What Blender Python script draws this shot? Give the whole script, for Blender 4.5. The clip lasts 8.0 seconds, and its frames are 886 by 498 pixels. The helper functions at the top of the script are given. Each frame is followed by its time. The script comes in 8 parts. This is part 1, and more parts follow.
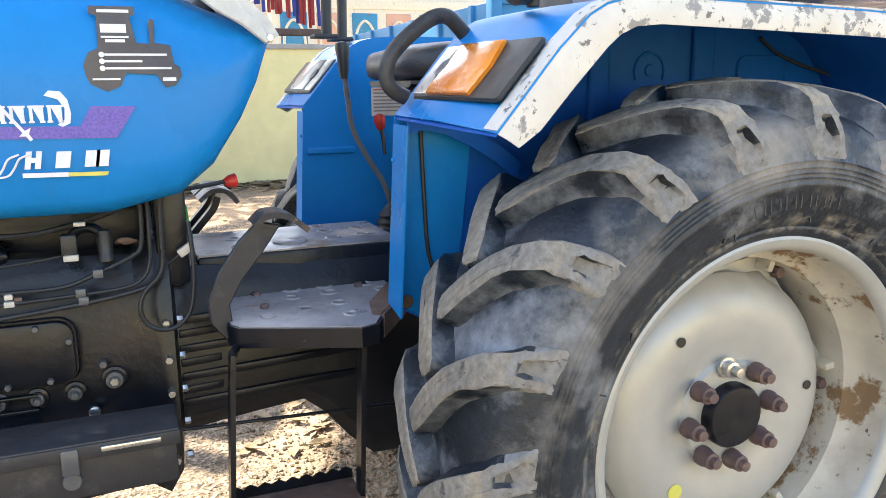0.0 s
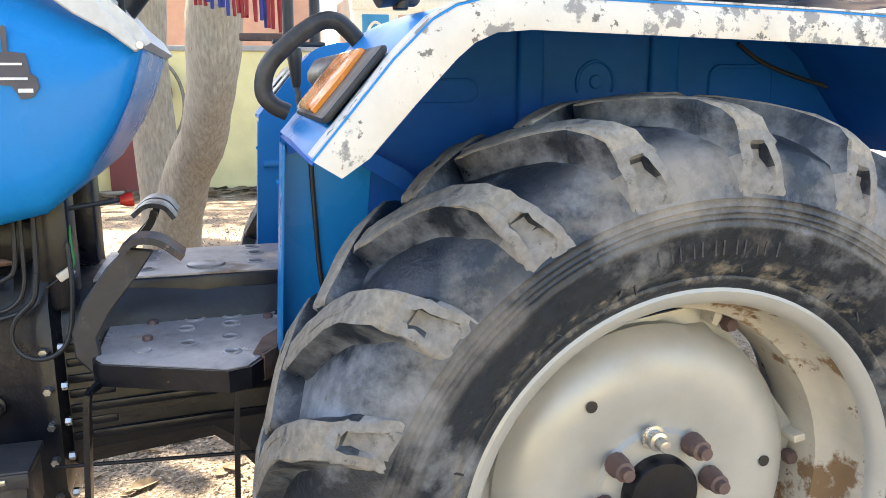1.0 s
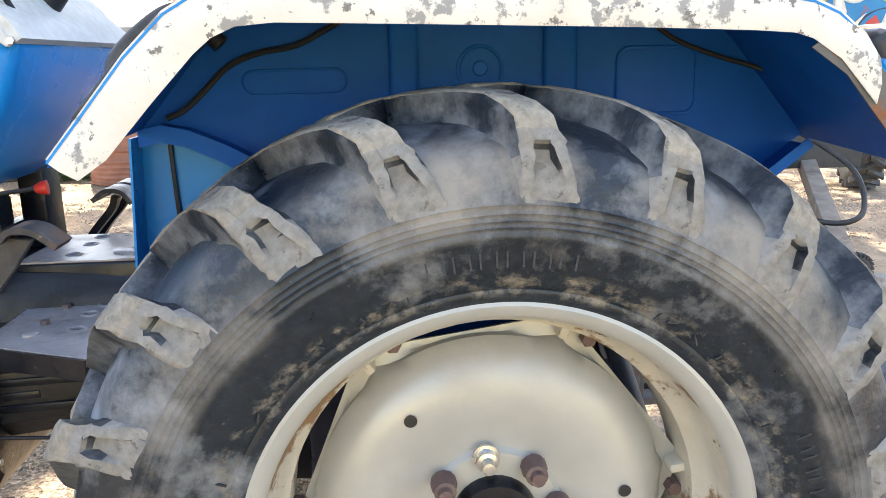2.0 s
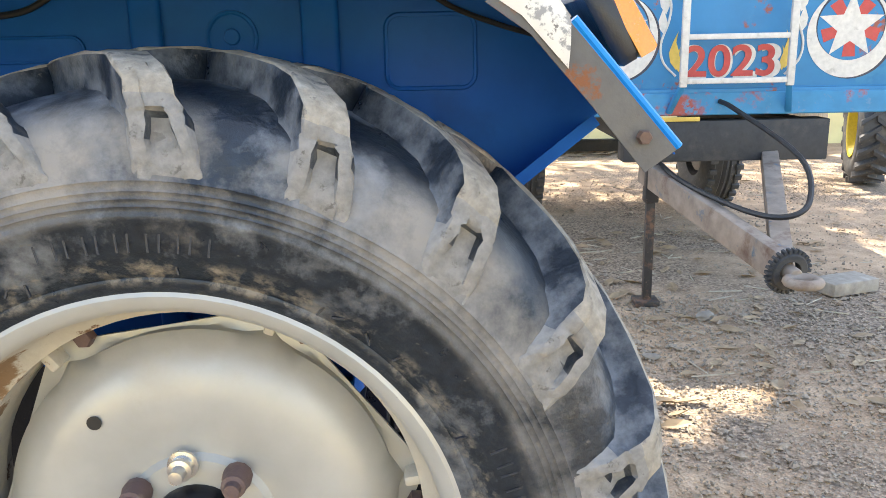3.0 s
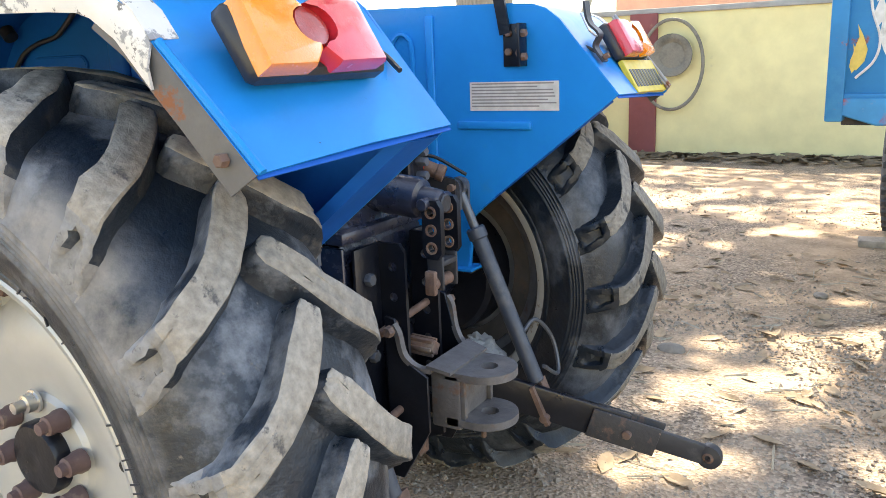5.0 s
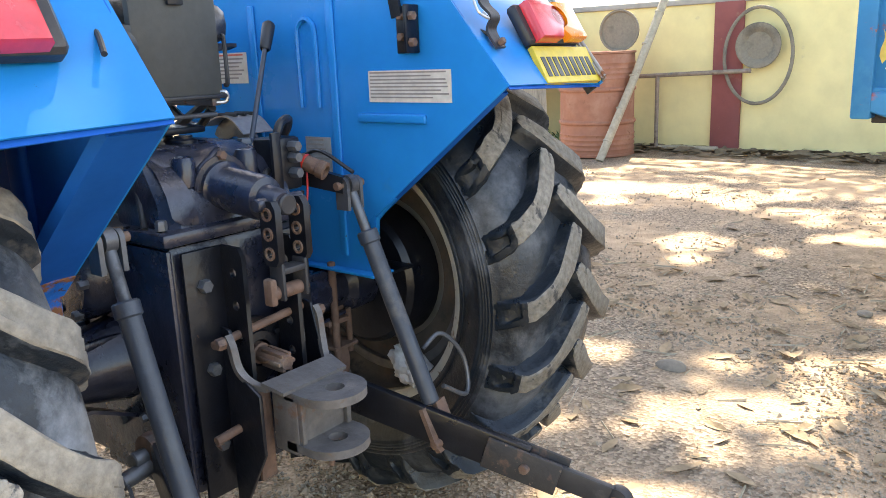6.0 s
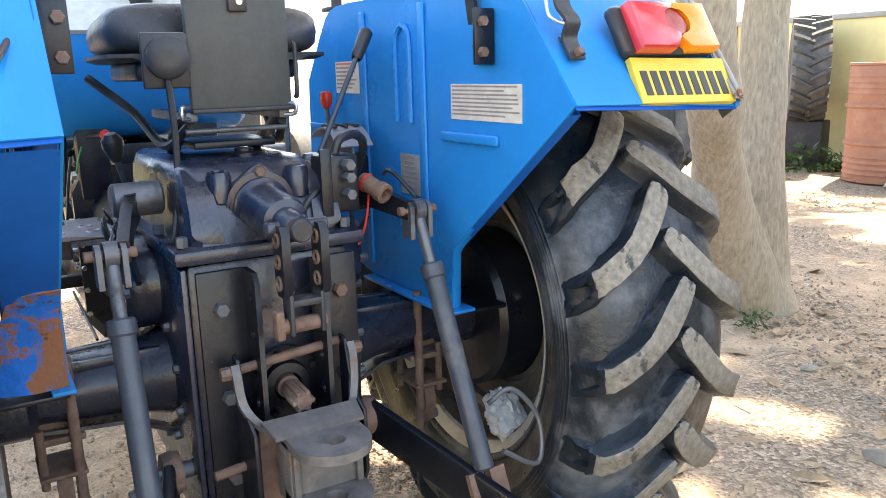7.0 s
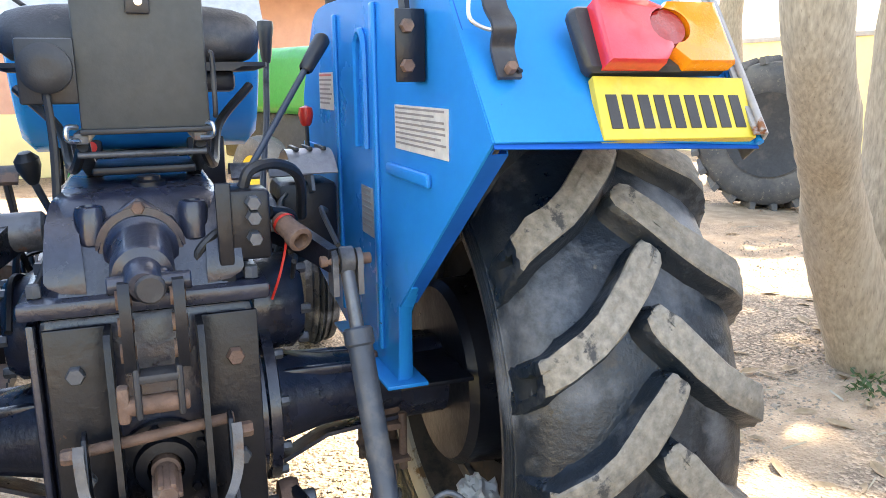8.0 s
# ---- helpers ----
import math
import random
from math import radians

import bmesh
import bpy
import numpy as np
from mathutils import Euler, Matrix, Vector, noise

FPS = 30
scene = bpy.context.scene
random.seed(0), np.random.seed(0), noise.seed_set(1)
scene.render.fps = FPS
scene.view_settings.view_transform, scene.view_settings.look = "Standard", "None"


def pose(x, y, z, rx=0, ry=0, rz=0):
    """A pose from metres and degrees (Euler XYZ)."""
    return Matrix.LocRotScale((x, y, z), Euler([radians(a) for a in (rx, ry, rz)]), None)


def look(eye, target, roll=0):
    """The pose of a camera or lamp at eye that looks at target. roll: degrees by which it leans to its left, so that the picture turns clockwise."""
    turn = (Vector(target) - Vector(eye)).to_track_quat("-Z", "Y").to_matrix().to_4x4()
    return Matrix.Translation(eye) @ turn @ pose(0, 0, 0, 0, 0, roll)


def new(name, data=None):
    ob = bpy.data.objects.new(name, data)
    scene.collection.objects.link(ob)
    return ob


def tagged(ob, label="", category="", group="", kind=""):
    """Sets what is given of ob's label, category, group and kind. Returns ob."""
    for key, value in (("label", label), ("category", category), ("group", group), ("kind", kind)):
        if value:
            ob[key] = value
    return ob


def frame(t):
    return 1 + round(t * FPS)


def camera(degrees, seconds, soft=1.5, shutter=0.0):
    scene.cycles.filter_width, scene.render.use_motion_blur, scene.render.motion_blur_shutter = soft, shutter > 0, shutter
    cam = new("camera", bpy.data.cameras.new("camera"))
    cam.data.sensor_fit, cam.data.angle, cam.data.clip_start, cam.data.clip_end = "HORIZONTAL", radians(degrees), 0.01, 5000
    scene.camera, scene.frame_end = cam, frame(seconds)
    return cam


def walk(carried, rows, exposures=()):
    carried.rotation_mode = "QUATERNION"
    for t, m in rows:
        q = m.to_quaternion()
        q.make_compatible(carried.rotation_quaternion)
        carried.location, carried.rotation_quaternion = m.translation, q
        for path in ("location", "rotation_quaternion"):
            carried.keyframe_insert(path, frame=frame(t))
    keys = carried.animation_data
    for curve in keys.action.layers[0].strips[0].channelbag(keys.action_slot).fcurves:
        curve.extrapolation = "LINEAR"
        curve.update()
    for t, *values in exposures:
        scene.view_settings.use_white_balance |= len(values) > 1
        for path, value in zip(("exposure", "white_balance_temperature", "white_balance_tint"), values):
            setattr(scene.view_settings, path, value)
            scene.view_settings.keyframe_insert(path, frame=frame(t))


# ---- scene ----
cam = camera(58.2, 8.0, 0.8)
PATH = [
    (0, (-1.119, -1.95, 1.356), (-0.371, -0.141, 0.943), -0.6),
    (0.5, (-0.867, -1.878, 1.396), (-0.153, -0.058, 0.978), -0.5),
    (1, (-0.685, -1.877, 1.373), (-0.167, 0.012, 0.966), -0.3),
    (1.2, (-0.556, -1.923, 1.372), (-0.241, 0.012, 0.976), -0.2),
    (2.3, (-0.048, -1.856, 1.401), (0.094, 0.079, 0.914), -1.3),
    (2.5, (0.032, -1.828, 1.393), (0.171, 0.106, 0.904), -1.3),
    (3, (0.328, -1.794, 1.344), (0.388, 0.146, 0.863), -1.2),
    (3.5, (0.541, -1.776, 1.329), (0.29, 0.15, 0.853), -0.9),
    (4, (0.754, -1.644, 1.338), (0.244, 0.23, 0.861), -0.7),
    (4.2, (0.827, -1.612, 1.352), (0.262, 0.246, 0.877), -0.7),
    (5.3, (1.427, -1.413, 1.343), (0.312, 0.18, 0.877), -2.6),
    (5.5, (1.478, -1.318, 1.345), (0.341, 0.259, 0.873), -2.5),
    (6, (1.624, -1.04, 1.313), (0.402, 0.47, 0.838), -2.2),
    (6.5, (1.74, -0.777, 1.324), (0.216, 0.437, 0.871), -1.9),
    (7, (1.739, -0.516, 1.31), (0.062, 0.481, 0.871), -1.5),
    (7.5, (1.648, -0.252, 1.315), (-0.076, 0.658, 0.868), -1.1),
    (8, (1.575, -0.006, 1.324), (-0.257, 0.677, 0.903), -0.7),
]
walk(cam, [(t, look(eye, target, roll)) for t, eye, target, roll in PATH], [(0, 2.34, 7350, 10), (1.2, 2.42, 7400, 10), (2.5, 2.54, 7450, 10), (4.0, 2.46, 7450, 10), (6.0, 2.52, 7800, 10), (7.0, 2.90, 7950, 10), (8, 2.98, 7950, 10)])
# ---- world and light ----
world = bpy.data.worlds.new("world")
scene.world = world
world.use_nodes = True
SUN_ELEV, SUN_AZ = 58.0, 340.0
sky = world.node_tree.nodes.new("ShaderNodeTexSky")
sky.sky_type = "NISHITA"
sky.sun_disc = False
sky.sun_elevation, sky.sun_rotation = radians(SUN_ELEV), radians(SUN_AZ)
sky.dust_density = 2.0
back = world.node_tree.nodes["Background"]
back.inputs["Strength"].default_value = 0.15
world.node_tree.links.new(sky.outputs[0], back.inputs["Color"])
sun = new("sun", bpy.data.lights.new("sun", "SUN"))
sun.data.energy, sun.data.angle, sun.data.color = 2.9, radians(0.6), (1.0, 0.95, 0.86)
sun_dir = Vector((math.sin(radians(SUN_AZ)) * math.cos(radians(SUN_ELEV)), math.cos(radians(SUN_AZ)) * math.cos(radians(SUN_ELEV)), math.sin(radians(SUN_ELEV))))
sun.rotation_mode = "QUATERNION"
sun.rotation_quaternion = sun_dir.to_track_quat("Z", "Y")


# ---- materials ----
def material(name, colour, rough=0.5, metal=0.0, spots=(), grain=(40.0, 0.12), bump=(120.0, 0.15), coat=0.0, vary=0.0, gloss_vary=0.12, spec=0.5, rings=(), stretch=(1, 1, 1)):
    """Principled surface: base colour with fine grain; spots are (scale, threshold, softness, colour, roughness) layers of dirt, chips or rust."""
    m = bpy.data.materials.new(name)
    m.use_nodes = True
    t = m.node_tree
    p = t.nodes["Principled BSDF"]
    co = t.nodes.new("ShaderNodeTexCoord")

    def noise_at(scale, detail=6.0, shift=0.0, rough_=0.6):
        n = t.nodes.new("ShaderNodeTexNoise")
        n.inputs["Scale"].default_value, n.inputs["Detail"].default_value, n.inputs["Roughness"].default_value = scale, detail, rough_
        mp = t.nodes.new("ShaderNodeMapping")
        mp.inputs["Location"].default_value = (shift, shift * 1.7, shift * 0.6)
        mp.inputs["Scale"].default_value = stretch
        t.links.new(co.outputs["Object"], mp.inputs["Vector"])
        t.links.new(mp.outputs[0], n.inputs["Vector"])
        return n.outputs["Fac"]

    def ramp(src, a, b, va=0.0, vb=1.0):
        r = t.nodes.new("ShaderNodeMapRange")
        r.inputs["From Min"].default_value, r.inputs["From Max"].default_value = a, b
        r.inputs["To Min"].default_value, r.inputs["To Max"].default_value = va, vb
        t.links.new(src, r.inputs["Value"])
        return r.outputs[0]

    def mix(fac, a, b):
        n = t.nodes.new("ShaderNodeMix")
        n.data_type = "RGBA"
        t.links.new(fac, n.inputs[0])
        for v, k in ((a, 6), (b, 7)):
            if isinstance(v, tuple):
                n.inputs[k].default_value = (*v, 1)
            else:
                t.links.new(v, n.inputs[k])
        return n.outputs[2]

    def mixv(fac, a, b):
        n = t.nodes.new("ShaderNodeMix")
        t.links.new(fac, n.inputs[0])
        for v, k in ((a, 2), (b, 3)):
            if isinstance(v, float):
                n.inputs[k].default_value = v
            else:
                t.links.new(v, n.inputs[k])
        return n.outputs[0]

    g = noise_at(grain[0])
    lo = tuple(c * (1 - grain[1]) for c in colour)
    hi = tuple(min(1.0, c * (1 + grain[1])) for c in colour)
    col = mix(ramp(g, 0.3, 0.7), lo, hi)
    if vary:
        oi = t.nodes.new("ShaderNodeObjectInfo")
        hsv = t.nodes.new("ShaderNodeHueSaturation")
        t.links.new(ramp(oi.outputs["Random"], 0, 1, 1 - vary, 1 + vary), hsv.inputs["Value"])
        t.links.new(col, hsv.inputs["Color"])
        col = hsv.outputs[0]
    rgh = ramp(noise_at(grain[0] * 0.3, shift=9.0), 0.3, 0.7, max(0.03, rough - gloss_vary), min(1.0, rough + gloss_vary))
    met = None
    for i, (scale, thr, soft, c2, r2) in enumerate(spots):
        f = ramp(noise_at(scale, 9.0, 3.1 * (i + 1), 0.65), thr, thr + soft)
        col = mix(f, col, c2)
        rgh = mixv(f, rgh, float(r2))
        if metal:
            met = mixv(f, metal if met is None else met, 0.0)
    if rings:
        # dirt bands round a wheel: (mid radius, half width, softness, noise scale, threshold, colour, roughness)
        vm = [t.nodes.new("ShaderNodeVectorMath") for _ in range(3)]
        vm[0].operation, vm[1].operation, vm[2].operation = "SUBTRACT", "MULTIPLY", "LENGTH"
        vm[0].inputs[1].default_value, vm[1].inputs[1].default_value = (0, 0, 0.685), (1, 0, 1)
        t.links.new(co.outputs["Object"], vm[0].inputs[0])
        t.links.new(vm[0].outputs[0], vm[1].inputs[0])
        t.links.new(vm[1].outputs[0], vm[2].inputs[0])
        for i, (r0, half, soft, scale, thr, c2, r2) in enumerate(rings):
            d = t.nodes.new("ShaderNodeMath")
            d.operation = "SUBTRACT"
            d.inputs[1].default_value = r0
            t.links.new(vm[2].outputs["Value"], d.inputs[0])
            e = t.nodes.new("ShaderNodeMath")
            e.operation = "ABSOLUTE"
            t.links.new(d.outputs[0], e.inputs[0])
            f = t.nodes.new("ShaderNodeMath")
            f.operation = "MULTIPLY"
            t.links.new(ramp(e.outputs[0], half, half + soft, 1.0, 0.0), f.inputs[0])
            t.links.new(ramp(noise_at(scale, 9.0, 2.3 * (i + 4), 0.68), thr, thr + 0.16), f.inputs[1])
            col = mix(f.outputs[0], col, c2)
            rgh = mixv(f.outputs[0], rgh, float(r2))
    t.links.new(col, p.inputs["Base Color"])
    t.links.new(rgh, p.inputs["Roughness"])
    if met is not None:
        t.links.new(met, p.inputs["Metallic"])
    else:
        p.inputs["Metallic"].default_value = metal
    p.inputs["Coat Weight"].default_value = coat
    p.inputs["Coat Roughness"].default_value = 0.12
    p.inputs["Specular IOR Level"].default_value = spec
    if bump[1]:
        b = t.nodes.new("ShaderNodeBump")
        b.inputs["Strength"].default_value, b.inputs["Distance"].default_value = bump[1], 0.004
        t.links.new(noise_at(bump[0], 5.0, 5.0), b.inputs["Height"])
        t.links.new(b.outputs[0], p.inputs["Normal"])
    return m


RUST = (0.20, 0.075, 0.03)
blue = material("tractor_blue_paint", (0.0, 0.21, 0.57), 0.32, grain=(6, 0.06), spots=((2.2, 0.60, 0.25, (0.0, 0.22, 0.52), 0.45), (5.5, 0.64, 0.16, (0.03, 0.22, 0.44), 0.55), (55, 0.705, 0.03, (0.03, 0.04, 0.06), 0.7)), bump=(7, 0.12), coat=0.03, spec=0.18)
# Fender blue darkened for the shade under the arch, plus dust and grime.
blue_in = material("shaded_dusty_blue_paint", (0.0, 0.095, 0.42), 0.55, spec=0.18, grain=(6, 0.15), spots=((3.0, 0.60, 0.22, (0.03, 0.11, 0.33), 0.7), (1.8, 0.55, 0.2, (0.0, 0.05, 0.24), 0.45), (9.0, 0.68, 0.05, (0.03, 0.03, 0.035), 0.8)), bump=(30, 0.15))
blue_rusty = material("rusted_blue_paint", (0.0, 0.14, 0.55), 0.4, spots=((11, 0.47, 0.05, (0.25, 0.105, 0.05), 0.85), (40, 0.6, 0.05, (0.12, 0.05, 0.03), 0.9)), bump=(40, 0.6))
white_worn = material("chipped_white_paint", (0.62, 0.595, 0.545), 0.5, grain=(14, 0.07), spots=((5, 0.54, 0.2, (0.58, 0.53, 0.45), 0.6), (17, 0.565, 0.03, (0.27, 0.265, 0.26), 0.65), (40, 0.60, 0.03, (0.17, 0.16, 0.15), 0.7)), bump=(18, 0.6))
bare_grey = material("bare_grey_metal", (0.30, 0.29, 0.28), 0.55, spots=((16, 0.62, 0.06, RUST, 0.8), (5, 0.55, 0.2, (0.17, 0.17, 0.18), 0.6)), bump=(60, 0.25))
strip_grey = material("bare_dark_grey_metal", (0.095, 0.092, 0.09), 0.55, spots=((16, 0.62, 0.06, RUST, 0.8), (5, 0.55, 0.2, (0.13, 0.125, 0.12), 0.6), (40, 0.66, 0.05, (0.09, 0.085, 0.085), 0.7)), bump=(60, 0.3))
cream = material("light_grey_plastic", (0.55, 0.55, 0.53), 0.45, spots=((8, 0.6, 0.2, (0.42, 0.40, 0.36), 0.6),), bump=(200, 0.1))
# Sky sheen painted as pale blue-grey patches over the dusty rubber.
SKY_HAZE = (0.265, 0.28, 0.30)
rubber = material("dusty_hazed_black_rubber", (0.014, 0.020, 0.028), 0.40, grain=(60, 0.35), spots=((4.2, 0.51, 0.17, SKY_HAZE, 0.72), (7, 0.60, 0.14, (0.15, 0.13, 0.105), 0.85), (45, 0.66, 0.08, (0.16, 0.14, 0.12), 0.9)), bump=(90, 0.5), gloss_vary=0.15)
WORN_BANDS = ((0.550, 0.032, 0.04, 3.2, 0.47, (0.25, 0.23, 0.205), 0.9), (0.51, 0.02, 0.02, 7.0, 0.50, (0.15, 0.14, 0.13), 0.9), (0.415, 0.012, 0.012, 30.0, 0.50, (0.22, 0.195, 0.16), 0.9), (0.46, 0.02, 0.01, 14.0, 0.58, (0.10, 0.095, 0.09), 0.85))
tyre_rubber = material("dusty_hazed_tyre_rubber", (0.011, 0.017, 0.025), 0.40, grain=(60, 0.35), spots=((4.2, 0.49, 0.16, SKY_HAZE, 0.72), (45, 0.66, 0.08, (0.14, 0.125, 0.105), 0.9)), bump=(90, 0.5), gloss_vary=0.15, rings=WORN_BANDS)
# First spot layer paints the sky sheen, fainter on this tyre.
tyre_dark = material("black_tyre_rubber", (0.009, 0.014, 0.020), 0.38, grain=(60, 0.35), spots=((4.0, 0.52, 0.18, (0.15, 0.16, 0.175), 0.6), (9, 0.60, 0.12, (0.075, 0.068, 0.058), 0.85), (45, 0.67, 0.08, (0.11, 0.10, 0.085), 0.9)), bump=(90, 0.5), gloss_vary=0.15)
rubber_side = material("sidewall_rubber", (0.020, 0.025, 0.035), 0.45, grain=(60, 0.3), spots=((6, 0.52, 0.2, (0.10, 0.10, 0.105), 0.7),), bump=(90, 0.4), gloss_vary=0.15)
lug_rubber = material("worn_lug_rubber", (0.27, 0.24, 0.195), 0.85, grain=(70, 0.30), spots=((5, 0.52, 0.2, (0.14, 0.132, 0.12), 0.8), (22, 0.62, 0.06, (0.085, 0.08, 0.075), 0.85), (90, 0.65, 0.05, (0.29, 0.26, 0.21), 0.9)), bump=(60, 0.9), vary=0.18)
lug_dark = material("scuffed_dark_lug_rubber", (0.20, 0.18, 0.148), 0.82, grain=(70, 0.35), spots=((5, 0.52, 0.2, (0.09, 0.087, 0.082), 0.75), (22, 0.60, 0.06, (0.045, 0.045, 0.045), 0.8), (90, 0.64, 0.05, (0.24, 0.215, 0.175), 0.9)), bump=(60, 0.9), vary=0.15)
lug_dust = material("grey_dusted_lug_rubber", (0.215, 0.205, 0.19), 0.85, grain=(70, 0.25), spots=((4.2, 0.52, 0.16, (0.29, 0.285, 0.275), 0.8), (9, 0.60, 0.1, (0.085, 0.085, 0.088), 0.7), (60, 0.62, 0.06, (0.12, 0.11, 0.10), 0.85)), bump=(70, 0.7))
far_rubber = material("far_tyre_rubber", (0.07, 0.07, 0.072), 0.7, spots=((3, 0.45, 0.2, (0.16, 0.15, 0.135), 0.9), (30, 0.6, 0.1, (0.24, 0.21, 0.17), 0.9)), bump=(40, 0.4))
rim_paint = material("silver_rim_paint", (0.43, 0.43, 0.405), 0.40, metal=0.25, grain=(10, 0.07), spots=((3.0, 0.58, 0.2, (0.36, 0.33, 0.275), 0.6), (7.5, 0.67, 0.03, (0.23, 0.13, 0.06), 0.85), (60, 0.70, 0.03, (0.25, 0.22, 0.18), 0.7)), bump=(30, 0.12))
rim_dirty = material("mud_caked_rim", (0.50, 0.465, 0.39), 0.5, grain=(14, 0.12), spots=((4, 0.52, 0.2, (0.36, 0.31, 0.235), 0.8), (4.5, 0.545, 0.035, (0.22, 0.135, 0.07), 0.9), (24, 0.62, 0.05, (0.16, 0.09, 0.05), 0.9)), bump=(30, 0.6))
# Dark brown for the shade inside the right rim, with rust spots.
rim_shade_rust = material("shaded_rusty_rim", (0.085, 0.07, 0.056), 0.85, grain=(14, 0.3), spots=((5, 0.55, 0.12, (0.17, 0.10, 0.06), 0.9), (9, 0.6, 0.1, (0.03, 0.028, 0.026), 0.8)), bump=(35, 0.6))
black_paint = material("black_machine_paint", (0.006, 0.007, 0.011), 0.36, grain=(25, 0.35), spec=0.4, spots=((5, 0.58, 0.18, (0.018, 0.018, 0.022), 0.42), (9, 0.68, 0.1, (0.05, 0.044, 0.038), 0.85), (22, 0.69, 0.04, (0.13, 0.06, 0.03), 0.85)), bump=(45, 0.35), coat=0.05)
navy_cast = material("navy_black_casting", (0.016, 0.019, 0.034), 0.30, grain=(25, 0.35), spots=((5, 0.55, 0.2, (0.042, 0.045, 0.060), 0.42), (12, 0.68, 0.08, (0.10, 0.085, 0.07), 0.85)), bump=(60, 0.45), coat=0.3)
plate_metal = material("worn_black_plate", (0.36, 0.335, 0.335), 0.36, metal=0.25, spots=((4, 0.54, 0.15, (0.15, 0.14, 0.14), 0.45), (7, 0.63, 0.10, (0.05, 0.048, 0.05), 0.5), (6, 0.58, 0.12, (0.27, 0.19, 0.125), 0.85)), bump=(70, 0.3))
grey_metal = material("worn_dark_steel", (0.11, 0.115, 0.125), 0.42, metal=0.35, spots=((8, 0.55, 0.1, (0.03, 0.03, 0.034), 0.5), (18, 0.64, 0.08, RUST, 0.85)), bump=(70, 0.3))
rod_grey = material("grey_painted_rod", (0.042, 0.052, 0.07), 0.45, spots=((6, 0.58, 0.15, (0.15, 0.14, 0.13), 0.8), (20, 0.66, 0.05, RUST, 0.85)), bump=(60, 0.25))
rusty = material("rusty_iron", (0.145, 0.085, 0.06), 0.75, grain=(25, 0.3), spots=((9, 0.54, 0.15, (0.26, 0.185, 0.135), 0.9), (14, 0.6, 0.1, (0.07, 0.055, 0.05), 0.7)), bump=(60, 0.7))
rust_nut = material("rust_brown_nut", (0.12, 0.075, 0.07), 0.6, spots=((30, 0.55, 0.1, (0.2, 0.14, 0.11), 0.8),), bump=(90, 0.4))
steel = material("bright_steel", (0.55, 0.54, 0.52), 0.3, metal=0.9, bump=(60, 0.1))
rusty_black = material("rust_worn_black_paint", (0.035, 0.033, 0.034), 0.6, spots=((14, 0.52, 0.12, (0.16, 0.095, 0.065), 0.8), (50, 0.62, 0.06, (0.22, 0.16, 0.12), 0.8)), bump=(60, 0.5))
clutch_black = material("scuffed_black_paint", (0.03, 0.03, 0.034), 0.5, spots=((12, 0.55, 0.15, (0.085, 0.08, 0.075), 0.7), (60, 0.66, 0.05, (0.13, 0.12, 0.11), 0.8)), bump=(60, 0.3))
weathered = material("weathered_steel", (0.125, 0.115, 0.11), 0.55, metal=0.15, grain=(30, 0.25), spots=((7, 0.54, 0.15, (0.19, 0.165, 0.145), 0.8), (16, 0.6, 0.1, (0.15, 0.085, 0.055), 0.85)), bump=(70, 0.5))
hoop_dust = material("dusty_hoop_rubber", (0.24, 0.215, 0.17), 0.85, spots=((5, 0.5, 0.2, (0.13, 0.12, 0.10), 0.85),), bump=(30, 0.3))
plastic_black = material("black_plastic", (0.022, 0.022, 0.023), 0.45, spots=((6, 0.56, 0.2, (0.09, 0.085, 0.075), 0.7),), bump=(150, 0.15))
rubber_hose = material("black_hose", (0.02, 0.02, 0.021), 0.5, bump=(100, 0.1))
seat_vinyl = material("dusty_black_vinyl", (0.03, 0.03, 0.033), 0.38, spots=((3, 0.54, 0.22, (0.17, 0.145, 0.115), 0.7), (40, 0.62, 0.1, (0.10, 0.09, 0.075), 0.7)), bump=(160, 0.3))
seat_plate_mat = material("olive_grey_board", (0.055, 0.057, 0.052), 0.55, spots=((5, 0.6, 0.2, (0.09, 0.088, 0.08), 0.7), (90, 0.72, 0.02, (0.2, 0.19, 0.17), 0.7)), bump=(120, 0.15))
red_plastic = material("red_plastic", (0.55, 0.03, 0.02), 0.4, bump=(80, 0.1))
amber = material("amber_lens", (0.85, 0.25, 0.012), 0.2, grain=(300, 0.1), spots=((10, 0.66, 0.2, (0.80, 0.38, 0.10), 0.4),), coat=0.6, bump=(250, 0.15))
red_lens = material("red_lens", (0.62, 0.03, 0.045), 0.18, spots=((7, 0.6, 0.2, (0.70, 0.25, 0.24), 0.4),), coat=0.6, bump=(250, 0.15))
reflector_red = material("dark_red_reflector", (0.30, 0.02, 0.015), 0.2, grain=(300, 0.2), coat=0.6, bump=(250, 0.2))
clear_lens = material("hazy_clear_lens", (0.50, 0.46, 0.38), 0.3, spots=((8, 0.5, 0.2, (0.36, 0.32, 0.26), 0.5),), coat=0.5, bump=(250, 0.15))
paper = material("printed_label_paper", (0.60, 0.55, 0.48), 0.55, spots=((18, 0.6, 0.1, (0.45, 0.40, 0.34), 0.7),), bump=(60, 0.1))
ink = material("grey_print", (0.26, 0.22, 0.2), 0.6, bump=(60, 0.0))
red_ink = material("red_print", (0.62, 0.13, 0.08), 0.5, bump=(60, 0.0))
decal_dark = material("dark_grey_sticker", (0.055, 0.055, 0.075), 0.4, bump=(60, 0.05))
decal_white = material("white_sticker", (0.72, 0.74, 0.78), 0.4, bump=(60, 0.05))
decal_purple = material("violet_sticker", (0.13, 0.09, 0.42), 0.4, grain=(220, 0.35), bump=(60, 0.05))
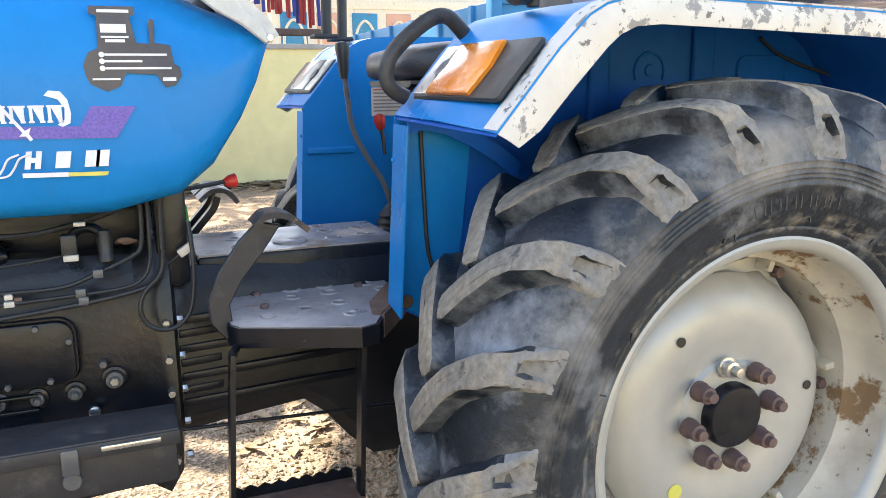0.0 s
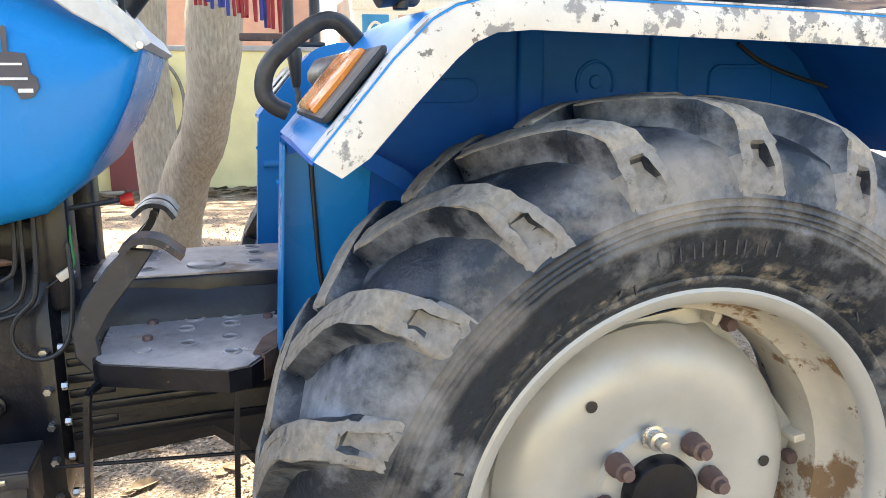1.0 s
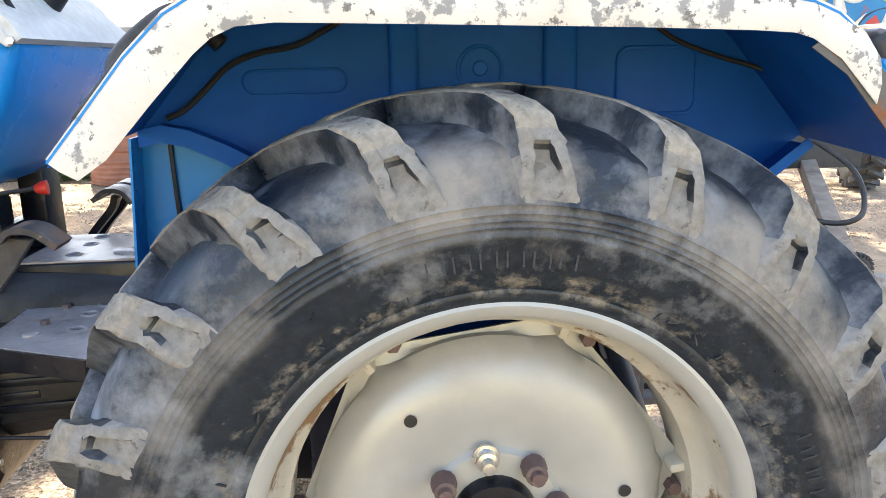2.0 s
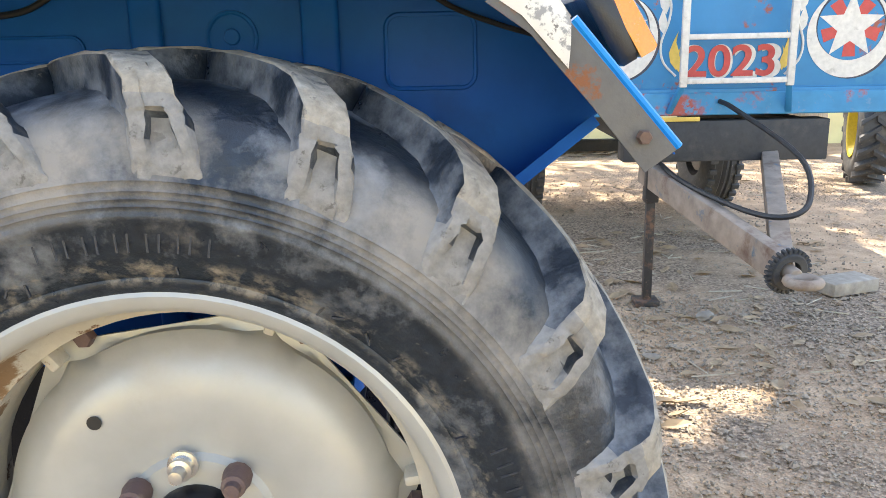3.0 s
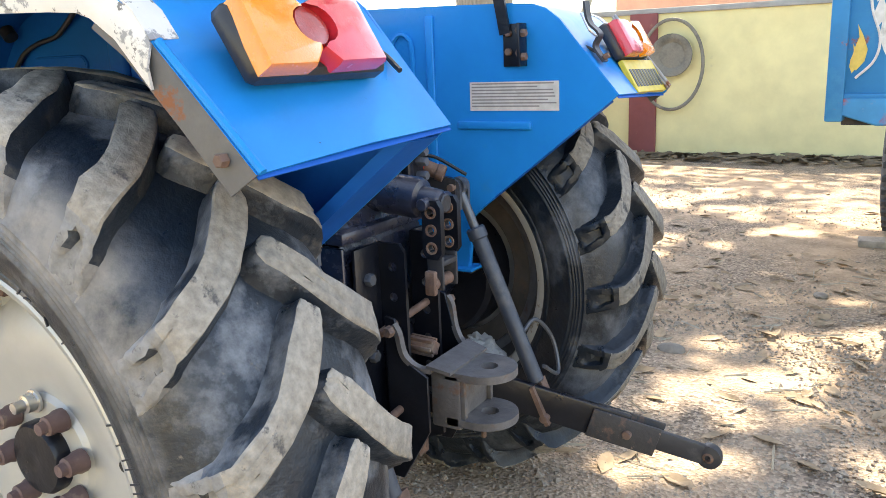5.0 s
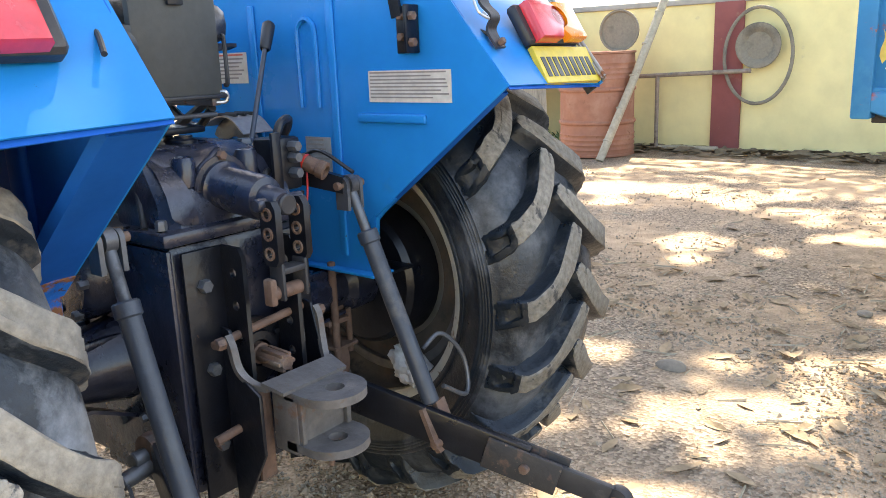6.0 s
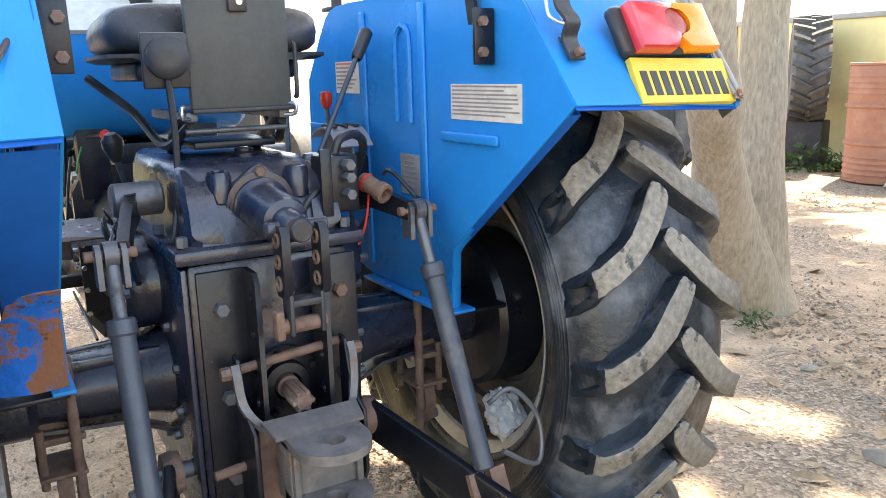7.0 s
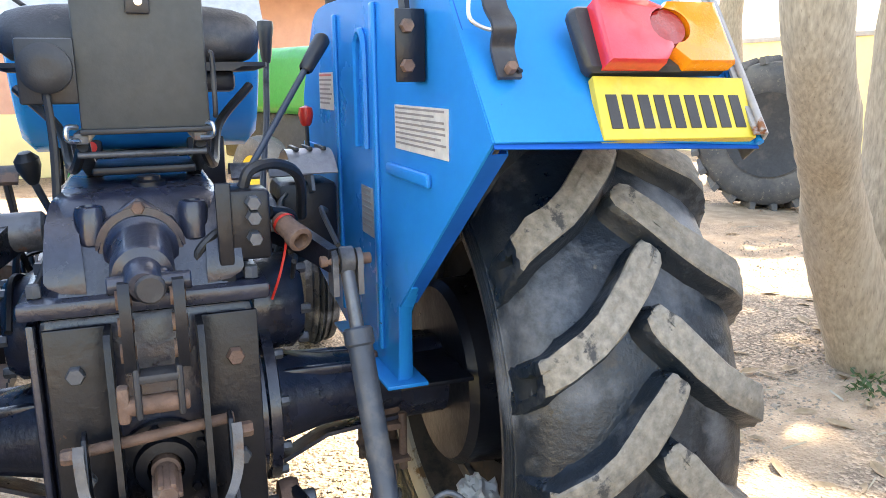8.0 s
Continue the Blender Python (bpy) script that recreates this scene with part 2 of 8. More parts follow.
decal_yellow = material("yellow_sticker", (0.62, 0.60, 0.12), 0.4, bump=(60, 0.05))
plate_yellow = material("yellow_number_plate_paint", (0.60, 0.46, 0.045), 0.45, spots=((7, 0.6, 0.15, (0.55, 0.48, 0.15), 0.6),), bump=(50, 0.1))
plate_ink = material("black_sign_paint", (0.02, 0.02, 0.02), 0.45, bump=(50, 0.1))
wall_paint = material("yellow_limewash", (0.80, 0.71, 0.37), 0.9, grain=(3, 0.08), spots=((0.7, 0.52, 0.3, (0.74, 0.63, 0.32), 0.9), (2.3, 0.66, 0.12, (0.50, 0.44, 0.30), 0.95)), bump=(25, 0.5))
maroon = material("maroon_pillar_paint", (0.27, 0.085, 0.08), 0.85, grain=(4, 0.12), spots=((3, 0.6, 0.12, (0.40, 0.24, 0.16), 0.9),), bump=(25, 0.5))
pink_wall = material("pink_plaster", (0.55, 0.33, 0.27), 0.9, grain=(4, 0.1), spots=((2, 0.58, 0.15, (0.5, 0.4, 0.3), 0.9),), bump=(25, 0.5))
drum_mat = material("rusty_drum_paint", (0.34, 0.15, 0.095), 0.7, grain=(9, 0.12), spots=((4, 0.5, 0.2, (0.42, 0.22, 0.15), 0.8), (10, 0.62, 0.08, (0.2, 0.09, 0.05), 0.85)), bump=(40, 0.35))
bamboo = material("weathered_bamboo", (0.42, 0.37, 0.28), 0.7, grain=(20, 0.2), spots=((8, 0.6, 0.15, (0.25, 0.2, 0.14), 0.8),), bump=(40, 0.4))
bark = material("grey_brown_bark", (0.37, 0.30, 0.215), 0.92, grain=(70, 0.30), spots=((3, 0.54, 0.2, (0.45, 0.385, 0.295), 0.9), (110, 0.58, 0.12, (0.22, 0.17, 0.12), 0.95), (5, 0.66, 0.08, (0.19, 0.165, 0.135), 0.95)), bump=(90, 0.8), stretch=(1, 1, 0.22))
leaf_green = material("leaf_green", (0.05, 0.10, 0.025), 0.5, grain=(5, 0.35), bump=(20, 0.1))
dead_leaf = material("dry_leaf", (0.34, 0.25, 0.155), 0.8, grain=(12, 0.35), bump=(30, 0.3), vary=0.5)
stone_mat = material("grey_stone", (0.27, 0.24, 0.20), 0.85, grain=(20, 0.25), bump=(40, 0.7), vary=0.3)
gravel_mat = material("gravel_stone", (0.33, 0.27, 0.205), 0.85, grain=(60, 0.4), spots=((9, 0.5, 0.2, (0.40, 0.34, 0.26), 0.9), (40, 0.6, 0.05, (0.16, 0.15, 0.13), 0.9)), bump=(80, 0.5))
trailer_blue = material("trailer_blue_paint", (0.015, 0.19, 0.40), 0.55, grain=(5, 0.12), spots=((3, 0.56, 0.15, (0.05, 0.26, 0.44), 0.6), (8, 0.62, 0.05, (0.30, 0.10, 0.07), 0.8)), bump=(30, 0.3))
trailer_red = material("red_worn_blue_paint", (0.03, 0.23, 0.44), 0.6, grain=(9, 0.15), spots=((3.5, 0.50, 0.06, (0.36, 0.08, 0.065), 0.6), (14, 0.60, 0.05, (0.10, 0.24, 0.40), 0.7)), bump=(30, 0.3))
paint_white = material("sign_white_paint", (0.62, 0.59, 0.54), 0.55, spots=((9, 0.62, 0.1, (0.4, 0.37, 0.33), 0.7),), bump=(30, 0.2))
paint_red = material("sign_red_paint", (0.48, 0.05, 0.045), 0.5, bump=(30, 0.2))
paint_dark = material("sign_dark_paint", (0.03, 0.035, 0.06), 0.5, bump=(30, 0.2))
paint_yellow = material("sign_yellow_paint", (0.66, 0.45, 0.09), 0.5, bump=(30, 0.2))
chassis_rust = material("dusty_rusted_chassis", (0.29, 0.235, 0.19), 0.8, grain=(12, 0.25), spots=((5, 0.55, 0.15, (0.14, 0.08, 0.055), 0.85), (8, 0.6, 0.1, (0.06, 0.13, 0.19), 0.7)), bump=(40, 0.5))
dark_under = material("dusty_black_chassis", (0.04, 0.042, 0.045), 0.7, spots=((4, 0.55, 0.2, (0.12, 0.105, 0.09), 0.85),), bump=(40, 0.4))
green_paint = material("green_tractor_paint", (0.02, 0.22, 0.04), 0.4, bump=(20, 0.1))
yellow_rim = material("yellow_rim_paint", (0.55, 0.42, 0.04), 0.5, bump=(20, 0.2))
tassel_red = material("red_tassel_cloth", (0.42, 0.04, 0.035), 0.8, bump=(60, 0.3))
tassel_blue = material("blue_tassel_cloth", (0.05, 0.06, 0.25), 0.8, bump=(60, 0.3))
teal_paint = material("teal_sheet_paint", (0.05, 0.26, 0.30), 0.6, bump=(20, 0.2))
concrete = material("grey_shed_sheet", (0.36, 0.35, 0.33), 0.8, grain=(6, 0.15), bump=(20, 0.3))


def ground_material():
    m = bpy.data.materials.new("gravelly_yard_dirt")
    m.use_nodes = True
    t = m.node_tree
    p = t.nodes["Principled BSDF"]
    co = t.nodes.new("ShaderNodeTexCoord")

    def nz(scale, detail=8.0, kind="ShaderNodeTexNoise"):
        n = t.nodes.new(kind)
        n.inputs["Scale"].default_value = scale
        if kind == "ShaderNodeTexNoise":
            n.inputs["Detail"].default_value = detail
        t.links.new(co.outputs["Object"], n.inputs["Vector"])
        return n

    def ramp(src, stops):
        r = t.nodes.new("ShaderNodeValToRGB")
        e = r.color_ramp.elements
        e[0].position, e[0].color = stops[0][0], (*stops[0][1], 1)
        e[1].position, e[1].color = stops[-1][0], (*stops[-1][1], 1)
        for pos, c in stops[1:-1]:
            e.new(pos).color = (*c, 1)
        t.links.new(src, r.inputs[0])
        return r.outputs[0]

    sand = ramp(nz(7).outputs[0], ((0.3, (0.40, 0.285, 0.19)), (0.7, (0.60, 0.445, 0.305))))
    pebbles = nz(75, kind="ShaderNodeTexVoronoi")
    grit = ramp(pebbles.outputs["Color"], ((0.0, (0.115, 0.088, 0.068)), (0.5, (0.31, 0.24, 0.178)), (1.0, (0.58, 0.455, 0.335))))
    mask = ramp(nz(0.8).outputs[0], ((0.42, (0, 0, 0)), (0.56, (1, 1, 1))))
    mx = t.nodes.new("ShaderNodeMix")
    mx.data_type = "RGBA"
    t.links.new(mask, mx.inputs[0])
    t.links.new(sand, mx.inputs[6])
    t.links.new(grit, mx.inputs[7])
    t.links.new(mx.outputs[2], p.inputs["Base Color"])
    p.inputs["Roughness"].default_value = 0.95
    p.inputs["Specular IOR Level"].default_value = 0.2
    b1 = t.nodes.new("ShaderNodeBump")
    b1.inputs["Strength"].default_value, b1.inputs["Distance"].default_value = 0.8, 0.012
    t.links.new(pebbles.outputs["Distance"], b1.inputs["Height"])
    b2 = t.nodes.new("ShaderNodeBump")
    b2.inputs["Strength"].default_value, b2.inputs["Distance"].default_value = 0.7, 0.02
    t.links.new(nz(18).outputs[0], b2.inputs["Height"])
    t.links.new(b1.outputs[0], b2.inputs["Normal"])
    t.links.new(b2.outputs[0], p.inputs["Normal"])
    return m


ground_mat = ground_material()


# ---- mesh helpers ----
def mesh_of(name, bm, mat, smooth=40):
    bmesh.ops.recalc_face_normals(bm, faces=bm.faces)
    me = bpy.data.meshes.new(name)
    bm.to_mesh(me)
    bm.free()
    for m in (mat if isinstance(mat, (list, tuple)) else (mat,)):
        me.materials.append(m)
    if smooth:
        me.shade_smooth()
        me.set_sharp_from_angle(angle=radians(smooth))
    return me


def part(name, bm, mat, parent, label="", smooth=40):
    """One bmesh as one mesh object under a thing or a part."""
    ob = new(name, mesh_of(name, bm, mat, smooth))
    ob.parent = parent
    if parent.name == "tractor":
        ob.location = PLACE
    return tagged(ob, label)


def thing(name, label, category, at=None, group=""):
    ob = new(name)
    ob.empty_display_size = 0.1
    if at is not None:
        ob.matrix_basis = at
    return tagged(ob, label, category, group)


def solid(name, bm, mat, label, category, at=None, group="", kind="", smooth=40):
    ob = new(name, mesh_of(name, bm, mat, smooth))
    if at is not None:
        ob.matrix_basis = at
    return tagged(ob, label, category, group, kind)


def bevel(bm, width, segments=2, angle=30):
    es = [e for e in bm.edges if len(e.link_faces) == 2 and e.calc_face_angle(0) > radians(angle)]
    if es and width:
        bmesh.ops.bevel(bm, geom=es, offset=width, segments=segments, affect="EDGES", profile=0.5, clamp_overlap=True)
    return bm


def join(bm, other):
    me = bpy.data.meshes.new("tmp")
    other.to_mesh(me)
    other.free()
    bm.from_mesh(me)
    bpy.data.meshes.remove(me)
    return bm


def box(x0, x1, y0, y1, z0, z1, bev=0.004, bm=None, seg=2):
    b = bmesh.new()
    bmesh.ops.create_cube(b, size=1.0, matrix=Matrix.Translation(((x0 + x1) / 2, (y0 + y1) / 2, (z0 + z1) / 2)) @ Matrix.Diagonal((abs(x1 - x0), abs(y1 - y0), abs(z1 - z0), 1)))
    bevel(b, bev, seg)
    return b if bm is None else join(bm, b)


def along(p0, p1):
    """A frame at p0 whose z runs to p1, and the length."""
    p0, p1 = Vector(p0), Vector(p1)
    d = p1 - p0
    return Matrix.Translation(p0) @ d.to_track_quat("Z", "Y").to_matrix().to_4x4(), d.length


def beam(p0, p1, w, h, bev=0.003, bm=None, roll=0):
    """A square bar from p0 to p1."""
    m, n = along(p0, p1)
    b = box(-w / 2, w / 2, -h / 2, h / 2, 0, n, bev)
    b.transform(m @ pose(0, 0, 0, 0, 0, roll))
    return b if bm is None else join(bm, b)


def turned(profile, p0=(0, 0, 0), p1=(0, 0, 1), seg=24, bm=None, close=False):
    """A body of revolution: profile of (radius, height) along the axis from p0 towards p1 (heights in metres)."""
    m, _ = along(p0, p1)
    b = bmesh.new()
    rings = []
    for r, h in profile:
        if r < 1e-5:
            rings.append([b.verts.new(m @ Vector((0, 0, h)))])
        else:
            rings.append([b.verts.new(m @ Vector((r * math.cos(a), r * math.sin(a), h))) for a in (2 * math.pi * k / seg for k in range(seg))])
    pairs = list(zip(rings, rings[1:]))
    if close:
        pairs.append((rings[-1], rings[0]))
    for a, c in pairs:
        for k in range(seg):
            q = [a[k % len(a)], a[(k + 1) % len(a)], c[(k + 1) % len(c)], c[k % len(c)]]
            q = list(dict.fromkeys(q))
            if len(q) > 2:
                try:
                    b.faces.new(q)
                except ValueError:
                    pass
    return b if bm is None else join(bm, b)


def rod(p0, p1, r, r1=None, seg=14, bm=None, bev=0.0):
    r1 = r if r1 is None else r1
    n = (Vector(p1) - Vector(p0)).length
    c = min(bev or 0.15 * min(r, r1), n * 0.3)
    return turned([(0, 0), (r - c, 0), (r, c), (r1, n - c), (r1 - c, n), (0, n)], p0, p1, seg, bm)


def curve_points(pts, steps=6):
    """A smooth line through the points."""
    p = [Vector(q) for q in pts]
    p = [2 * p[0] - p[1]] + p + [2 * p[-1] - p[-2]]
    out = []
    for i in range(1, len(p) - 2):
        for k in range(steps):
            t = k / steps
            out.append(0.5 * (2 * p[i] + (p[i + 1] - p[i - 1]) * t + (2 * p[i - 1] - 5 * p[i] + 4 * p[i + 1] - p[i + 2]) * t * t + (3 * p[i] - p[i - 1] - 3 * p[i + 1] + p[i + 2]) * t ** 3))
    return out + [p[-2]]


def tube(pts, r, seg=8, steps=6, bm=None, radii=None, smooth_line=True):
    """A round pipe along a smooth line."""
    line = curve_points(pts, steps) if smooth_line else [Vector(q) for q in pts]
    b = bmesh.new()
    prev, up = None, None
    rings = []
    for i, q in enumerate(line):
        d = (line[min(i + 1, len(line) - 1)] - line[max(i - 1, 0)]).normalized()
        if up is None:
            up = d.orthogonal().normalized()
        up = (up - d * up.dot(d)).normalized()
        side = d.cross(up)
        if radii:
            f = i / (len(line) - 1) * (len(radii) - 1)
            k = min(int(f), len(radii) - 2)
            rr = radii[k] + (radii[k + 1] - radii[k]) * (f - k)
        else:
            rr = r
        rings.append([b.verts.new(q + rr * (math.cos(a) * up + math.sin(a) * side)) for a in (2 * math.pi * k / seg for k in range(seg))])
    for a, c in zip(rings, rings[1:]):
        for k in range(seg):
            b.faces.new((a[k], a[(k + 1) % seg], c[(k + 1) % seg], c[k]))
    b.faces.new(rings[0][::-1])
    b.faces.new(rings[-1])
    return b if bm is None else join(bm, b)


def strap(pts, width, thick, axis=(0, 1, 0), steps=5, bm=None, smooth_line=True):
    """A flat bar bent along a line; its width lies along axis."""
    line = curve_points(pts, steps) if smooth_line else [Vector(q) for q in pts]
    ax = Vector(axis).normalized() * width / 2
    b = bmesh.new()
    rings = []
    for i, q in enumerate(line):
        d = (line[min(i + 1, len(line) - 1)] - line[max(i - 1, 0)]).normalized()
        n = d.cross(ax).normalized() * thick / 2
        rings.append([b.verts.new(q + s * ax + u * n) for s, u in ((-1, -1), (1, -1), (1, 1), (-1, 1))])
    for a, c in zip(rings, rings[1:]):
        for k in range(4):
            b.faces.new((a[k], a[(k + 1) % 4], c[(k + 1) % 4], c[k]))
    b.faces.new(rings[0][::-1])
    b.faces.new(rings[-1])
    return b if bm is None else join(bm, b)


def slab(outline, frame_, thick, bev=0.002, holes=(), bm=None, seg=1):
    """A flat plate: 2D outline in the plane of frame_ (a matrix), thick along its z. holes: (u, v, radius)."""
    b = bmesh.new()
    vs = [b.verts.new((u, v, 0)) for u, v in outline]
    es = [b.edges.new((vs[i], vs[(i + 1) % len(vs)])) for i in range(len(vs))]
    for u, v, r in holes:
        hv = [b.verts.new((u + r * math.cos(a), v + r * math.sin(a), 0)) for a in (2 * math.pi * k / 10 for k in range(10))]
        es += [b.edges.new((hv[i], hv[(i + 1) % 10])) for i in range(10)]
    if holes:
        bmesh.ops.triangle_fill(b, edges=es, use_beauty=True)
    else:
        b.faces.new(vs)
    fs = list(b.faces)
    r = bmesh.ops.extrude_face_region(b, geom=fs)
    bmesh.ops.translate(b, verts=[g for g in r["geom"] if isinstance(g, bmesh.types.BMVert)], vec=(0, 0, thick))
    bmesh.ops.recalc_face_normals(b, faces=b.faces)
    if bev and not holes:
        bevel(b, bev, seg)
    b.transform(frame_)
    return b if bm is None else join(bm, b)


def arc(cx, cy, r, a0, a1, n=8):
    return [(cx + r * math.cos(radians(a0 + (a1 - a0) * k / n)), cy + r * math.sin(radians(a0 + (a1 - a0) * k / n))) for k in range(n + 1)]


def hexnut(p0, p1, r, bm=None):
    n = (Vector(p1) - Vector(p0)).length
    return turned([(0, 0), (r, 0), (r, n * 0.8), (r * 0.85, n), (0, n)], p0, p1, 6, bm)


XZ = Matrix(((1, 0, 0, 0), (0, 0, 1, 0), (0, 1, 0, 0), (0, 0, 0, 1)))  # plane (x, z); thickness along +y


def xz(y):
    return Matrix.Translation((0, y, 0)) @ XZ


def sheet(lines, thick, bm=None):
    """A skin through polylines of equal length, given a thickness."""
    b = bmesh.new()
    rows = [[b.verts.new(q) for q in ln] for ln in lines]
    for a, c in zip(rows, rows[1:]):
        for k in range(len(a) - 1):
            b.faces.new((a[k], a[k + 1], c[k + 1], c[k]))
    bmesh.ops.recalc_face_normals(b, faces=b.faces)
    bmesh.ops.solidify(b, geom=list(b.faces), thickness=thick)
    return b if bm is None else join(bm, b)


def loft(sections, bm=None, caps=True):
    """A skin through closed rings of equal length."""
    b = bmesh.new()
    rings = [[b.verts.new(q) for q in s] for s in sections]
    for a, c in zip(rings, rings[1:]):
        n = len(a)
        for k in range(n):
            b.faces.new((a[k], a[(k + 1) % n], c[(k + 1) % n], c[k]))
    if caps:
        b.faces.new(rings[0][::-1])
        b.faces.new(rings[-1])
    return b if bm is None else join(bm, b)


# ---- tractor ----
tractor = thing("tractor", "blue farm tractor with chipped white fender edges parked on dirt", "tractor")
AXLE_Z, TRACK = 0.685, 0.708
INNER = {-1: 0.86, 1: 1.0}  # how far each tyre bulges to its inner side
PLACE = Vector((0, 0, 0))  # where the next sub-assembly of the tractor sits


def lug_mesh(side, outer, seed):
    """One tread bar, with the hollow pocket in its shoulder end, at the top of the wheel: dusty worn faces, dark flanks."""
    s = side * outer
    n = random.Random(seed)
    # (offset out, base radius, top offset, top radius, degrees round, half width, pocket depth)
    st = [
        (0.190, 0.530, 0.2052, 0.530, 1.8, 0.036, 0.0), (0.190, 0.540, 0.2044, 0.541, 1.6, 0.036, 0.0), (0.189, 0.548, 0.2048, 0.549, 1.45, 0.035, 0.0008), (0.188, 0.558, 0.2052, 0.559, 1.3, 0.0345, 0.006),
        (0.186, 0.572, 0.2040, 0.576, 0.95, 0.033, 0.013), (0.182, 0.586, 0.2005, 0.592, 0.6, 0.031, 0.017), (0.178, 0.595, 0.1982, 0.602, 0.35, 0.0305, 0.016), (0.1765, 0.598, 0.1970, 0.6065, 0.2, 0.030, 0.008),
        (0.1755, 0.5995, 0.1962, 0.6100, 0.1, 0.030, 0.0), (0.172, 0.602, 0.1925, 0.624, -0.4, 0.028, 0.0), (0.166, 0.606, 0.186, 0.641, -0.9, 0.026, 0.0), (0.148, 0.613, 0.166, 0.656, -2.0, 0.0265, 0.0),
        (0.11, 0.622, 0.122, 0.666, -4.1, 0.0265, 0.0), (0.080, 0.627, 0.088, 0.670, -6.3, 0.0262, 0.0), (0.055, 0.629, 0.061, 0.672, -8.6, 0.0262, 0.0), (0.034, 0.630, 0.038, 0.673, -10.7, 0.0265, 0.0),
        (0.008, 0.630, 0.011, 0.673, -13.3, 0.0265, 0.0), (-0.008, 0.630, -0.005, 0.673, -14.9, 0.024, 0.0), (-0.016, 0.629, -0.013, 0.672, -15.8, 0.018, 0.0), (-0.021, 0.628, -0.017, 0.668, -16.0, 0.010, 0.0)]
    b = bmesh.new()
    rings = []
    cols = ((-1.75, 0, 0), (-1.45, 0.18, 0), (-1.2, 0.62, 0), (-1.04, 0.95, 0), (-0.90, 1, 0), (-0.47, 1, 0), (-0.37, 1, 1), (0.37, 1, 1), (0.47, 1, 0), (0.90, 1, 0), (1.02, 0.95, 0), (1.10, 0.62, 0), (1.22, 0.18, 0), (1.55, 0, 0))
    for dy, rb, dt, rt, ph, w, pk in st:
        ring = []
        axis = Vector((0, s * (dt - dy), rt - rb)).normalized()
        slope = 1.05 - 0.25 * min(1.0, max(0.0, (dy - 0.08) / 0.04)) - 0.8 * min(1.0, max(0.0, (dy - 0.12) / 0.056))
        widen = 1.32 - 0.32 * min(1.0, max(0.0, (rt - 0.545) / 0.05)) - (0.28 if rt > 0.605 else 0.0)
        for u, lift_, sink in cols:
            lo, hi = Vector((0, s * (dy - 0.010), rb - 0.011)), Vector((0, s * dt, rt))
            q = lo.lerp(hi, lift_) - axis * (pk * sink)
            a = radians(ph)
            v = Vector((q.z * math.sin(a), q.y, q.z * math.cos(a)))
            side_way = Vector((math.cos(a), -s * slope, -math.sin(a))).normalized()
            v += side_way * u * w * (widen if abs(u) < 0.5 else 1.0)
            if 0.9 < lift_:
                v += Vector((n.uniform(-1, 1), n.uniform(-1, 1), n.uniform(-1, 0.4))) * 0.0022
            if v.y * side < 0:
                v.y *= INNER[side]
            ring.append(b.verts.new(v))
        rings.append(ring)
    for i, (a, c) in enumerate(zip(rings, rings[1:])):
        for k in range(len(cols) - 1):
            f = b.faces.new((a[k], a[k + 1], c[k + 1], c[k]))
            face = 3 <= k <= 9
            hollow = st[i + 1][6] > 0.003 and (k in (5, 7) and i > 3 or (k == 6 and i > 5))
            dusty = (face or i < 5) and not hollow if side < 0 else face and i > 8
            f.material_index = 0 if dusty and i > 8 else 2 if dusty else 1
    b.faces.new(rings[0]).material_index = 1
    b.faces.new(rings[-1][::-1]).material_index = 1
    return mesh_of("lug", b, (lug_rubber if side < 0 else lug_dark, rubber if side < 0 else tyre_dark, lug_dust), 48)


